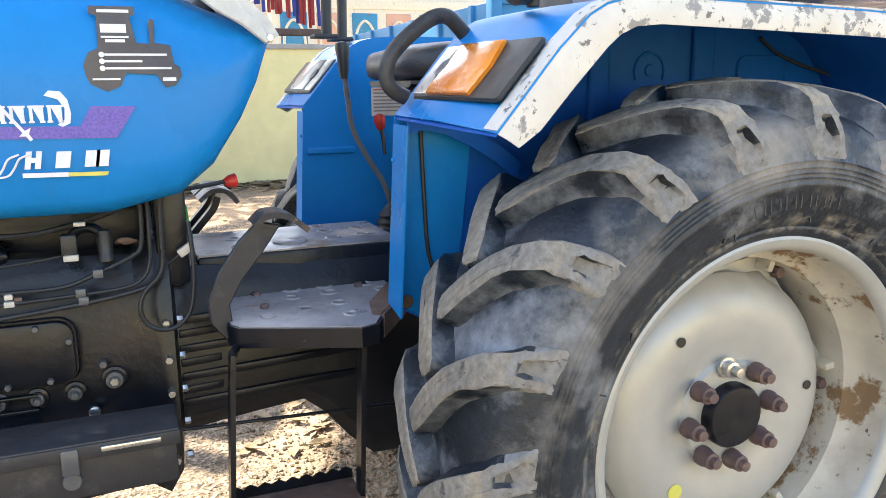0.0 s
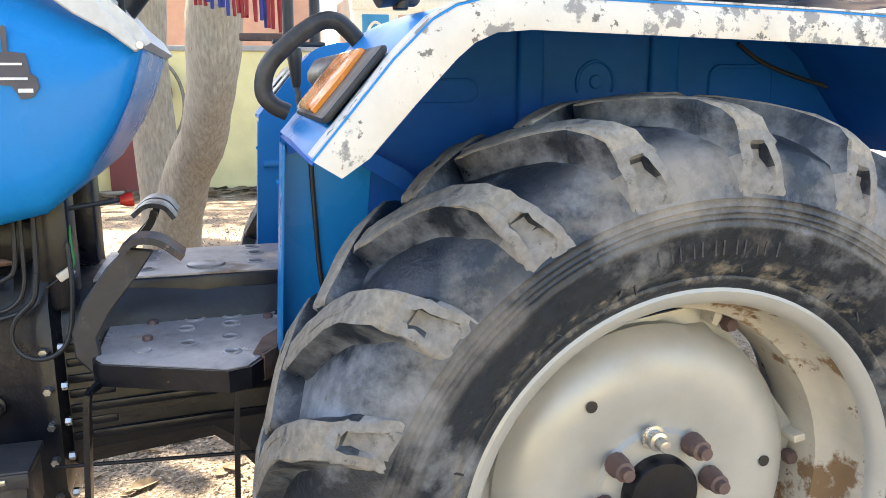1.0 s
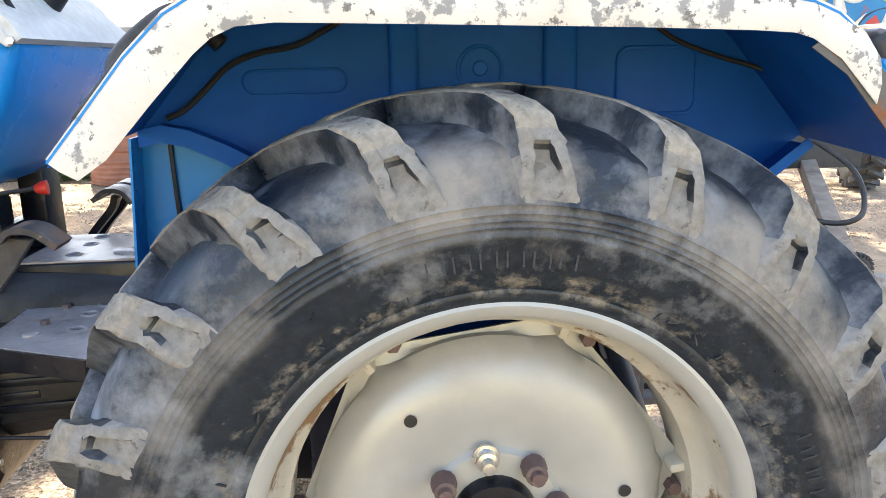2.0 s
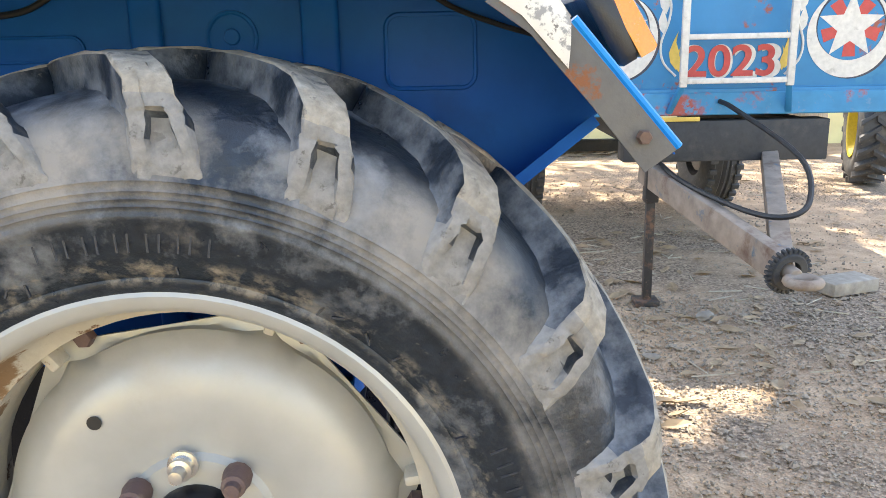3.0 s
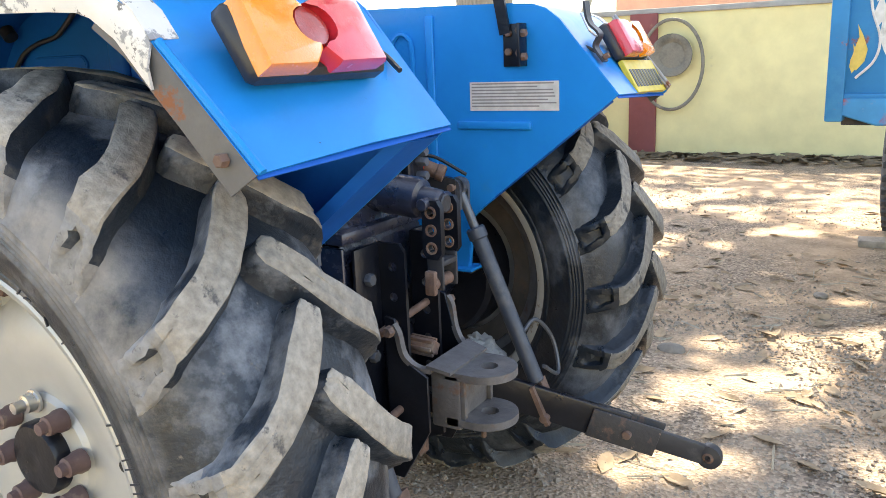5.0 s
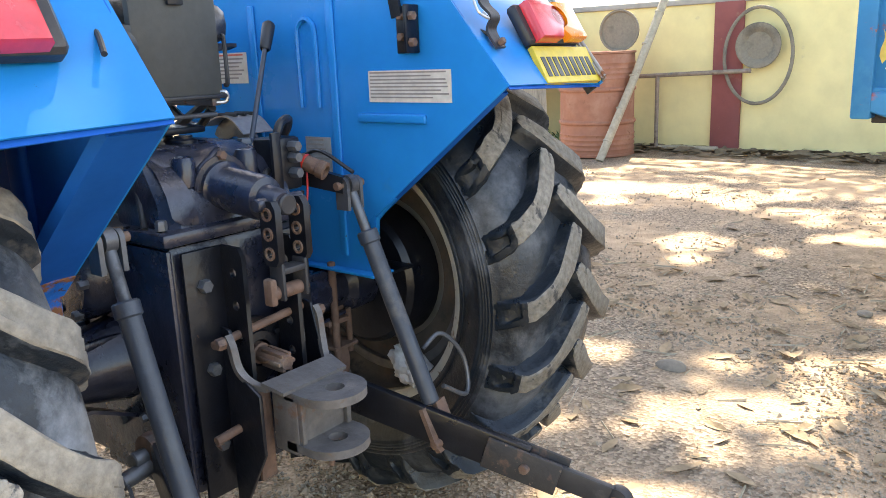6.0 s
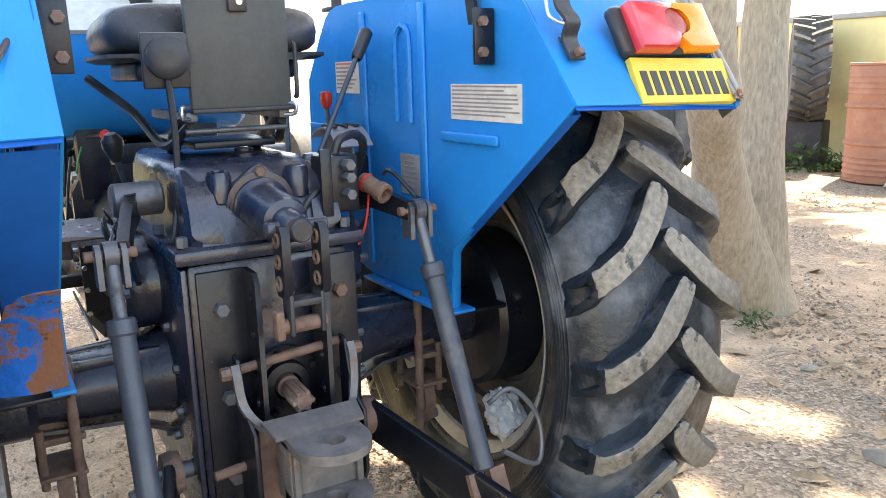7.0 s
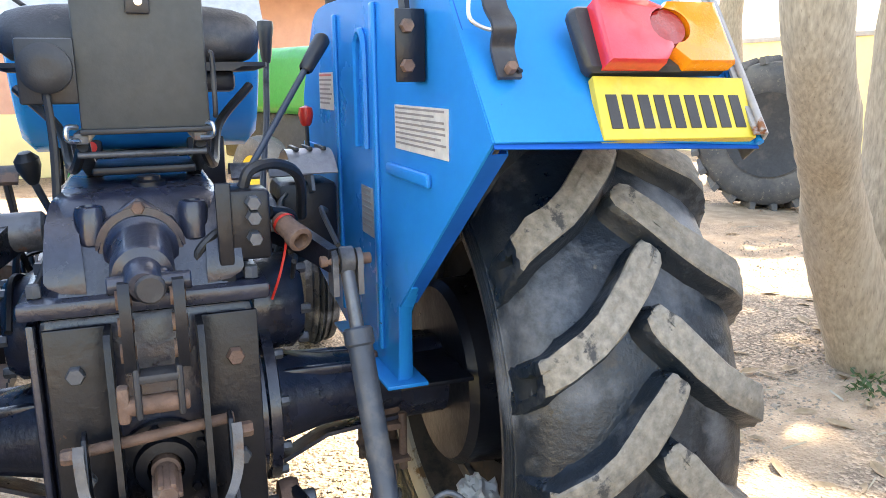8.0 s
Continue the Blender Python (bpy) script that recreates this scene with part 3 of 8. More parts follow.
def rear_wheel(side):
    """Rim, disc, nuts and tractor tyre; side -1 is the left wheel."""
    c = Vector((0, side * TRACK, AXLE_Z))
    out = c + Vector((0, side, 0))
    # the barrel, seen from outside: rolled flange, bead seat, well
    prof = [(0.357, 0.138), (0.352, 0.10), (0.345, 0.07), (0.325, 0.05), (0.322, -0.05),
            (0.345, -0.07), (0.352, -0.10), (0.357, -0.138), (0.368, -0.146), (0.384, -0.132), (0.390, -0.132), (0.396, -0.140), (0.385, -0.156), (0.372, -0.150), (0.362, -0.142), (0.358, -0.10), (0.350, -0.068), (0.328, -0.045), (0.328, 0.045), (0.350, 0.068), (0.358, 0.10), (0.362, 0.138)]
    rim = part("rear_wheel", turned(prof, c, out, 72, close=True), rim_dirty, tractor, "cream-silver rear wheel rim with rust and mud stains")
    part("rim_flange", turned([(0.356, 0.128), (0.357, 0.142), (0.366, 0.153), (0.380, 0.158), (0.391, 0.153), (0.396, 0.142), (0.391, 0.132), (0.380, 0.136), (0.366, 0.138), (0.361, 0.128)], c, out, 72, close=True), rim_paint, rim, "rolled cream rim edge")
    # tyre body
    half = [(0.378, 0.150), (0.395, 0.163), (0.402, 0.166), (0.406, 0.164), (0.43, 0.184), (0.46, 0.198), (0.480, 0.2020), (0.484, 0.2060), (0.490, 0.2065), (0.4925, 0.2045), (0.4975, 0.2048), (0.4995, 0.2064), (0.5015, 0.2048), (0.506, 0.2052), (0.508, 0.2068), (0.510, 0.2052), (0.515, 0.2055), (0.517, 0.2070), (0.519, 0.2055), (0.527, 0.2055), (0.529, 0.2068), (0.531, 0.2050), (0.55, 0.200), (0.575, 0.190), (0.596, 0.176), (0.613, 0.148), (0.624, 0.11), (0.630, 0.06), (0.632, 0.0)]
    prof = half + [(r, -d * INNER[side]) for r, d in half[-2::-1]]
    tyre = part("tyre", turned(prof + [(0.37, -0.14 * INNER[side]), (0.37, 0.14)], c, out, 112, close=True), tyre_rubber if side < 0 else tyre_dark, rim, "worn black agricultural tyre with dusty chevron lugs", smooth=50)
    for outer in (1, -1):
        shapes = [lug_mesh(side, outer, k) for k in range(4)]
        for k in range(20):
            ob = new("lug", shapes[(k * 3 + k // 5) % 4])
            ob.parent = rim
            ob.matrix_basis = Matrix.Translation(c) @ Matrix.Rotation(radians(18 * k + (4.0 if side < 0 else 8.5) + (9 if outer < 0 else 0)), 4, "Y")
    # raised marks moulded round the sidewall, one block for each unreadable letter
    mark = bmesh.new()
    for x0, x1, z0, z1 in ((-0.012, -0.0095, -0.017, 0.017), (0.0095, 0.012, -0.017, 0.017), (-0.0095, 0.0095, 0.0145, 0.017)):
        join(mark, box(x0, x1, 0.0, 0.0010, z0, z1, 0.0))
    mark = mesh_of("sidewall_mark", mark, rubber_side)
    tick = mesh_of("sidewall_tick", box(-0.0012, 0.0012, 0.0, 0.0035, -0.008, 0.008, 0.0), rubber_side)
    flip = Matrix.Diagonal((1, side, 1, 1))
    for a0, count in ((-12, 6), (68, 8), (150, 5), (215, 7)):
        for k in range(count):
            ob = new("sidewall_mark", mark)
            ob.parent = rim
            ob.matrix_basis = Matrix.Translation(c) @ Matrix.Rotation(radians(a0 + 4.4 * k), 4, "Y") @ Matrix.Translation((0, side * 0.1985, 0.462)) @ flip
    n = random.Random(7)
    for k in range(120):
        if (k // 8) % 4 == 3 or n.random() < 0.6:
            continue
        ob = new("sidewall_tick", tick)
        ob.parent = rim
        ob.matrix_basis = Matrix.Translation(c) @ Matrix.Rotation(radians(3.0 * k), 4, "Y") @ Matrix.Translation((0, side * (0.1755 + n.uniform(0, 0.004)), 0.422 + n.uniform(-0.006, 0.006))) @ flip @ Matrix.Rotation(radians(n.uniform(-70, 70)), 4, "Y")
    # disc: six flats round its edge, domed face
    b = bmesh.new()
    rings = []
    prof = [(1.0, -0.014), (0.965, -0.013), (0.90, -0.008), (0.855, 0.008), (0.80, 0.030), (0.74, 0.044), (0.66, 0.053), (0.56, 0.054), (0.46, 0.047), (0.38, 0.040), (0.335, 0.041), (0.31, 0.050), (0.20, 0.053), (0.0, 0.053)]
    seg = 96
    for f, h in prof:
        if f == 0:
            rings.append([b.verts.new(c + Vector((0, side * h, 0)))])
            continue
        ring = []
        for k in range(seg):
            a = 2 * math.pi * k / seg
            d = (math.degrees(a) + 38) % 60 - 30
            edge = min(0.334, 0.288 / math.cos(radians(d))) if f > 0.86 else 0.334
            r = f * edge if f > 0.86 else f * 0.334
            if f > 0.86:
                r = max(r, 0.85 * 0.334)
            ring.append(b.verts.new(c + Vector((r * math.sin(a), side * h, r * math.cos(a)))))
        rings.append(ring)
    for a, d in zip(rings, rings[1:]):
        for k in range(seg):
            q = list(dict.fromkeys([a[k], a[(k + 1) % seg], d[(k + 1) % len(d)], d[k % len(d)]]))
            b.faces.new(q)
    bmesh.ops.recalc_face_normals(b, faces=b.faces)
    bmesh.ops.solidify(b, geom=list(b.faces), thickness=0.008)
    disc = part("wheel_disc", b, rim_paint, rim, "dished silver-grey wheel disc")
    # nuts, hub, holes and rim clamps
    for k in range(8):
        a = radians(-7.5 + 45 * k)
        q = c + Vector((0.1016 * math.sin(a), side * 0.054, 0.1016 * math.cos(a)))
        o = Vector((0, side, 0))
        if k == 0:
            b = turned([(0, 0), (0.022, 0), (0.022, 0.005), (0.017, 0.006), (0.017, 0.022), (0.011, 0.024), (0.010, 0.042), (0, 0.044)], q, q + o, 14)
            part("wheel_nut", b, steel, rim, "bright new wheel bolt")
        else:
            b = turned([(0, 0), (0.021, 0), (0.021, 0.012), (0.018, 0.020), (0.0175, 0.034), (0.012, 0.036), (0.011, 0.048), (0, 0.049)], q, q + o, 12)
            part("wheel_nut", b, rust_nut, rim)
    q = c + Vector((0, side * 0.05, 0))
    part("hub_cap", turned([(0.068, 0), (0.068, 0.022), (0.062, 0.030), (0.02, 0.034), (0.012, 0.032), (0, 0.032)], q, q + Vector((0, side, 0)), 32), black_paint, rim, "round black hub cap")
    for k in range(3):
        a = radians(-37.4 + 120 * k)
        q = c + Vector((0.2126 * math.sin(a), side * 0.0535, 0.2126 * math.cos(a)))
        part("disc_hole", turned([(0, -0.002), (0.0085, -0.002), (0.0105, 0.003), (0.0085, 0.0032), (0, 0.0028)], q, q + Vector((0, side, 0)), 14), plate_ink, rim, "small dark drilled hole")
    if side < 0:
        q = c + Vector((-0.125, side * 0.0545, -0.150))
        part("round_sticker", turned([(0, 0), (0.017, 0), (0.017, 0.0012), (0, 0.0014)], q, q + Vector((0, side, 0)), 20), decal_yellow, rim, "small round yellow sticker")
    for k in range(6):
        a = radians(31 + 60 * k)
        u = Vector((math.sin(a), 0, math.cos(a)))
        q = c + u * 0.313 + Vector((0, side * -0.012, 0))
        part("clamp_bolt", hexnut(q, q + Vector((0, side * 0.02, 0)), 0.014), rust_nut, rim)
        a = radians(22 + 60 * k)
        u = Vector((math.sin(a), 0, math.cos(a)))
        b = beam(c + u * 0.300 + Vector((0, side * -0.012, 0)), c + u * 0.345 + Vector((0, side * -0.012, 0)), 0.075, 0.016, 0.004)
        part("rim_bracket", b, rim_dirty, rim)
    # inner side of the wheel: barrel steps behind the disc, shade painted in brown
    if side > 0:
        part("barrel_step", turned([(0.300, -0.03), (0.322, -0.035), (0.322, -0.052), (0.304, -0.056), (0.292, -0.050), (0.290, -0.036)], c, out, 64, close=True), weathered, rim, "dark inner step of the rim")
        part("barrel_mud", turned([(0.321, -0.052), (0.343, -0.072), (0.350, -0.10), (0.353, -0.128), (0.3505, -0.128), (0.3475, -0.10), (0.3405, -0.074), (0.3185, -0.053)], c, out, 64, close=True), rim_shade_rust, rim, "barrel darkened for shade, with rust")
        part("disc_back", turned([(0.334, -0.030), (0.28, -0.034), (0.225, -0.020), (0.225, -0.016), (0.28, -0.028), (0.334, -0.024)], c, out, 64, close=True), rim_shade_rust, rim, "back of the wheel disc, darkened for shade")
    return rim


for side in (-1, 1):
    rear_wheel(side)

# fenders
OUT_TOP = [(-0.578, 1.278), (-0.537, 1.326), (-0.470, 1.405), (-0.418, 1.455), (-0.386, 1.473), (-0.338, 1.485), (-0.278, 1.487), (-0.078, 1.482), (0.172, 1.475), (0.352, 1.467), (0.410, 1.457), (0.445, 1.442), (0.484, 1.411), (0.509, 1.376), (0.643, 1.224)]
OUT_LOW = [(-0.540, 1.254), (-0.503, 1.279), (-0.440, 1.348), (-0.385, 1.405), (-0.361, 1.425), (-0.331, 1.438), (-0.283, 1.442), (-0.078, 1.436), (0.172, 1.428), (0.332, 1.421), (0.385, 1.417), (0.411, 1.409), (0.452, 1.382), (0.506, 1.322), (0.602, 1.198)]
IN_TOP = [(-0.585, 1.290), (-0.546, 1.334), (-0.482, 1.411), (-0.435, 1.460), (-0.405, 1.476), (-0.36, 1.486), (-0.28, 1.490), (-0.08, 1.488), (0.17, 1.482), (0.36, 1.476), (0.422, 1.472), (0.462, 1.458), (0.498, 1.430), (0.524, 1.398), (0.652, 1.243)]
PANEL = [(-0.585, 1.288), (-0.606, 0.90), (-0.50, 0.835), (-0.20, 0.768), (0.215, 0.765), (0.232, 0.915), (0.650, 1.242)] + IN_TOP[-2::-1]


def rim_y(x):
    """How far out the fender's outer edge stands; it draws in a little towards the tail."""
    return 0.858 - 0.09 * max(0.0, x - 0.45)


def fender(side):
    y_in, y_out = side * 0.41, side * 0.856
    bm = sheet([[(x, y_in, z) for x, z in IN_TOP], [(x * 0.55 + u * 0.45, side * 0.62, z * 0.55 + v * 0.45 + 0.003) for (x, z), (u, v) in zip(IN_TOP, OUT_TOP)], [(x, side * rim_y(x), z) for x, z in OUT_TOP]], 0.003)
    f = part("fender", bm, blue, tractor, "glossy blue sheet-metal rear fender", smooth=25)
    part("inner_panel", slab(PANEL, xz(y_in - 0.002), 0.004, 0.0), blue, f, "pressed blue inner fender panel")
    # pressed ribs on both faces of the panel
    inward = -side
    for x0, x1, z0, z1 in ((-0.20, -0.175, 0.80, 1.46), (0.106, 0.132, 0.80, 1.46)):
        part("pressed_rib", box(x0, x1, y_in + inward * 0.001, y_in + inward * 0.011, z0, z1, 0.008, seg=3), blue, f)
    part("pressed_rib", box(0.20, 0.42, y_in + inward * 0.001, y_in + inward * 0.012, 1.155, 1.178, 0.008, seg=3), blue, f)
    part("pressed_rib", box(-0.58, -0.43, y_in + inward * 0.001, y_in + inward * 0.010, 1.145, 1.165, 0.008, seg=3), blue, f)
    part("pressed_rib", tube([(x, y_in + inward * 0.007, z) for x, z in ((-0.005, 1.19), (-0.005, 1.37), (0.008, 1.405), (0.028, 1.415), (0.048, 1.405), (0.061, 1.37), (0.061, 1.19))], 0.007, 6), blue, f)
    # outer face of the panel under the arch: pressed capsule, creased rectangle, broad ribs, stamped ring, folded lower edge
    yo = y_in + side * 0.008
    cap = arc(-0.397 + 0.019, 1.360, 0.019, 90, 270, 8) + arc(-0.216 - 0.019, 1.360, 0.019, -90, 90, 8)
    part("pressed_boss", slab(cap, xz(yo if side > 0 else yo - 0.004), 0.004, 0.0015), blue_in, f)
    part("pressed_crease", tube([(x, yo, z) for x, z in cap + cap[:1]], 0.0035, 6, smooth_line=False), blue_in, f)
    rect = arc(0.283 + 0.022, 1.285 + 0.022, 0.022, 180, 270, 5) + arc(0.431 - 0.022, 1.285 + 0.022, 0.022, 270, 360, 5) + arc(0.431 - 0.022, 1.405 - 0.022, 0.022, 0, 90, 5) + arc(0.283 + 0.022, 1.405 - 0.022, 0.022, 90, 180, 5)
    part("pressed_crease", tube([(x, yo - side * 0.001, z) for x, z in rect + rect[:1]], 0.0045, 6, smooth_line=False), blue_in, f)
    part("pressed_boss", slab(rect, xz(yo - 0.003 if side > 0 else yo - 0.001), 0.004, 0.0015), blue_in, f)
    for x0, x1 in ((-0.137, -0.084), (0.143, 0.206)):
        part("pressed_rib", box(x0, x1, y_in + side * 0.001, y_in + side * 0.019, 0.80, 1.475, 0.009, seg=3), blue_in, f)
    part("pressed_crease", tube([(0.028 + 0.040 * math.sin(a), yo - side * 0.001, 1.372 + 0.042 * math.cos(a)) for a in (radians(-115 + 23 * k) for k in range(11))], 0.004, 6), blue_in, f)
    part("pressed_boss", turned([(0, 0), (0.014, 0), (0.012, 0.004), (0, 0.005)], (0.028, yo - side * 0.002, 1.375), (0.028, yo + side, 1.375), 16), blue_in, f)
    wide = 0.088 if side < 0 else 0.03
    fold = [(0.240, 0.921), (0.40, 1.046), (0.53, 1.148), (0.628, 1.224)]
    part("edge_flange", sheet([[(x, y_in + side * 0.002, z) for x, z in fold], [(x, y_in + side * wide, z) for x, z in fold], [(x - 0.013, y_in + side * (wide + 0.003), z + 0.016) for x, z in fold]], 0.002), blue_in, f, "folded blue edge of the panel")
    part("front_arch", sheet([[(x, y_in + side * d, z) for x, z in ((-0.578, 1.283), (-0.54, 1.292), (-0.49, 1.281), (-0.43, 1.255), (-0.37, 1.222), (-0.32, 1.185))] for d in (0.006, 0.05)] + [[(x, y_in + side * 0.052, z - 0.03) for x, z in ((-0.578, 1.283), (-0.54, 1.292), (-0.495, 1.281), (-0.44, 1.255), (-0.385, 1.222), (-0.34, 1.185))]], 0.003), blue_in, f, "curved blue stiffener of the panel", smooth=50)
    part("panel_lining", slab(PANEL, xz(y_in + (0.0035 if side > 0 else -0.0055)), 0.002, 0.0), blue_in, f, "dusty blue underside of the fender, darkened for shade")
    # Panel front in the lit blue, against the shaded blue of the lining.
    cheek = [(-0.604, 0.905), (-0.503, 0.843), (-0.47, 0.835), (-0.44, 1.05), (-0.42, 1.245), (-0.49, 1.276), (-0.54, 1.287), (-0.583, 1.280)]
    part("front_cheek", slab(cheek, xz(y_in + (0.0065 if side > 0 else -0.0085)), 0.002, 0.0), blue, f, "panel front in the lit blue")
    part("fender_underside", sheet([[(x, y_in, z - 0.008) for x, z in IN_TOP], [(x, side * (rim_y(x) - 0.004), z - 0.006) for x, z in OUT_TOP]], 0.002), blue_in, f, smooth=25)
    # outer lip: white along the front and top, bare metal down the tail
    n = 14
    rows = [[(x, y_out, z) for x, z in OUT_TOP[:n]], [(x * 0.5 + u * 0.5, y_out + side * 0.008, z * 0.5 + v * 0.5) for (x, z), (u, v) in zip(OUT_TOP[:n], OUT_LOW[:n])], [(x, y_out + side * 0.004, z) for x, z in OUT_LOW[:n]]]
    part("edge_lip", sheet(rows, 0.004), white_worn, f, "chipped white painted fender edge", smooth=50)
    part("edge_top", sheet([[(x, y_out, z + 0.004) for x, z in OUT_TOP[:n]], [(x, y_out - side * 0.045, z + 0.0045) for x, z in OUT_TOP[:n]]], 0.003), white_worn, f, "chipped white painted band along the edge", smooth=50)
    rows = [[(x, side * rim_y(x), z) for x, z in ((0.455, 1.430), (0.509, 1.374), (0.576, 1.299), (0.643, 1.223))], [(x, side * (rim_y(x) + 0.001), z) for x, z in ((0.410, 1.398), (0.462, 1.362), (0.535, 1.280), (0.604, 1.197))]]
    part("tail_strip", sheet(rows, 0.003), strip_grey, f, "bare grey metal strip with rust", smooth=25)
    part("rolled_edge", tube([(0.513, side * (rim_y(0.5) - 0.006), 1.378), (0.58, side * (rim_y(0.58) - 0.006), 1.302), (0.647, side * (rim_y(0.647) - 0.006), 1.226)], 0.006, 8), blue, f, "rolled blue edge")
    q = Vector((0.600, side * (rim_y(0.6) + 0.001), 1.240))
    part("strip_bolt", hexnut(q, q + Vector((0, side * 0.012, 0)), 0.009), rusty, f)
    # folded front flange with rivets, foot plate
    part("front_flange", sheet([[(-0.587, y_in - 0.002 * side, 1.272), (-0.608, y_in - 0.002 * side, 0.90)], [(-0.587, y_in + side * 0.075, 1.272), (-0.608, y_in + side * 0.075, 0.885)]], 0.004), blue, f)
    part("foot_plate", box(-0.20, 0.24, y_in - 0.03, y_in + 0.03 + side * 0.02, 0.757, 0.765, 0.002), blue, f)
    for z in (0.92, 1.02, 1.12, 1.2):
        q = Vector((-0.592, y_in + side * 0.006, z))
        part("rivet", turned([(0, 0), (0.005, 0), (0.003, 0.003), (0, 0.004)], q, q + Vector((0, side, 0)), 10), blue, f)
    part("flange_bolt", turned([(0.0155, 0), (0.0155, 0.006), (0.011, 0.011), (0, 0.012)], (-0.570, y_in + side * 0.003, 0.900), (-0.570, y_in + side, 0.900), 14), rusty, f, "rusty round bolt head")
    part("wiring_cable", tube([(-0.535, y_in + side * 0.012, 1.29), (-0.53, y_in + side * 0.014, 1.14), (-0.523, y_in + side * 0.012, 1.02), (-0.512, y_in + side * 0.012, 0.97), (-0.505, y_in + side * 0.012, 0.93)], 0.0045), rubber_hose, f, "thin black wiring cable")
    part("wiring_cable", tube([(-0.53, y_in + side * 0.03, 1.302), (-0.50, y_in + side * 0.03, 1.315), (-0.466, y_in + side * 0.02, 1.345), (-0.42, y_in + side * 0.016, 1.388), (-0.366, y_in + side * 0.014, 1.410), (-0.30, y_in + side * 0.014, 1.422), (-0.246, y_in + side * 0.02, 1.448), (-0.20, y_in + side * 0.03, 1.470)], 0.0055), rubber_hose, f)
    part("wiring_cable", tube([(0.34, y_in + side * 0.014, 1.45), (0.395, y_in + side * 0.014, 1.415), (0.47, y_in + side * 0.02, 1.386), (0.55, y_in + side * 0.04, 1.360), (0.60, y_in + side * 0.06, 1.330)], 0.0045), rubber_hose, f)
    # rear edge of the panel, turned out towards the wheel
    k = 1.0 if side < 0 else 0.25
    low = sheet([[(0.214, y_in, 0.766), (0.232, y_in, 0.915), (0.30, y_in, 0.968)], [(0.214 + 0.008 * k, y_in + side * 0.055 * k, 0.766), (0.232 + 0.004 * k, y_in + side * 0.048 * k, 0.915), (0.30, y_in + side * 0.036 * k, 0.968)], [(0.205, y_in + side * 0.110 * k, 0.766), (0.218, y_in + side * 0.095 * k, 0.90), (0.285, y_in + side * 0.078 * k, 0.962)]], 0.003)
    part("panel_edge", low, blue_rusty if side < 0 else blue, f, "rust-blistered blue panel edge" if side < 0 else "", smooth=60)
    part("axle_shelf", box(-0.10, 0.225, y_in + side * 0.0, y_in + side * 0.15, 0.745, 0.755, 0.003), black_paint, f, "black shelf plate on the axle")
    # strut below the panel
    part("fender_strut", beam((0.02, side * 0.44, 0.78), (0.02, side * 0.44, 0.60), 0.03, 0.05), rusty, f)
    return f


left_fender, right_fender = fender(-1), fender(1)


def lens_cap(outline, m, z0, depth, crown=0.004):
    """A moulded lens: an outline raised in two soft steps."""
    n = len(outline)
    cu, cv = sum(p[0] for p in outline) / n, sum(p[1] for p in outline) / n
    sec = []
    for d, k in ((0.0, 1.0), (depth * 0.75, 1.0), (depth, 0.95), (depth + crown, 0.80)):
        sec.append([m @ Vector((cu + (u - cu) * k, cv + (v - cv) * k, z0 + d)) for u, v in outline])
    return loft(sec)


def tail(side):
    """Tail lamp: black tray, red lens inboard, amber outboard, round reflector let in between."""
    wide, deep = (1.0, 0.026) if side > 0 else (1.15, 0.032)
    m = Matrix.Translation((0.586, 0.685 if side > 0 else -0.655, 1.318)) @ Matrix.Rotation(radians(-30), 4, "Y") @ Matrix(((0, 0, 1, 0), (1, 0, 0, 0), (0, 1, 0, 0), (0, 0, 0, 1)))
    o = side
    tray = [(-0.116, 0.004), (-0.106, 0.0), (0.112, 0.0), (0.120, 0.004), (0.120, 0.098), (0.110, 0.106), (-0.110, 0.106), (-0.120, 0.098)]
    body = part("tail_lamp", slab([(wide * u, v) for u, v in tray], m, deep, 0.008), plastic_black, tractor, "black tail lamp housing with red and amber lenses")
    bite = [(0.034 * math.cos(a), 0.034 * math.sin(a)) for a in (radians(90 - 22.5 * k) for k in range(9))]
    # the bite bows into each lens from the gap between them
    red = [(-0.094, 0.002), (-0.002, 0.0)] + [(0.016 - abs(u), 0.056 - v) for u, v in bite] + [(-0.010, 0.101), (-0.092, 0.101)]
    amb = [(0.112, 0.101), (0.026, 0.101)] + [(0.016 + abs(u), 0.056 + v) for u, v in bite] + [(0.038, 0.0), (0.117, 0.0)]
    part("lens", lens_cap([(o * wide * u, v) for u, v in red], m, deep - 0.004, 0.028), red_lens, body, "faded red tail lens", smooth=35)
    part("lens", lens_cap([(o * wide * u, v) for u, v in amb], m, deep - 0.004, 0.025), amber, body, "amber indicator lens", smooth=35)
    q, n = m @ Vector((o * wide * 0.016, 0.057, deep + 0.002)), m.to_3x3() @ Vector((0, 0, 1))
    part("round_reflector", turned([(0, 0), (0.031, 0), (0.031, 0.014), (0.028, 0.018), (0, 0.021)], q, q + n, 28), reflector_red, body, "round dark-red reflector")


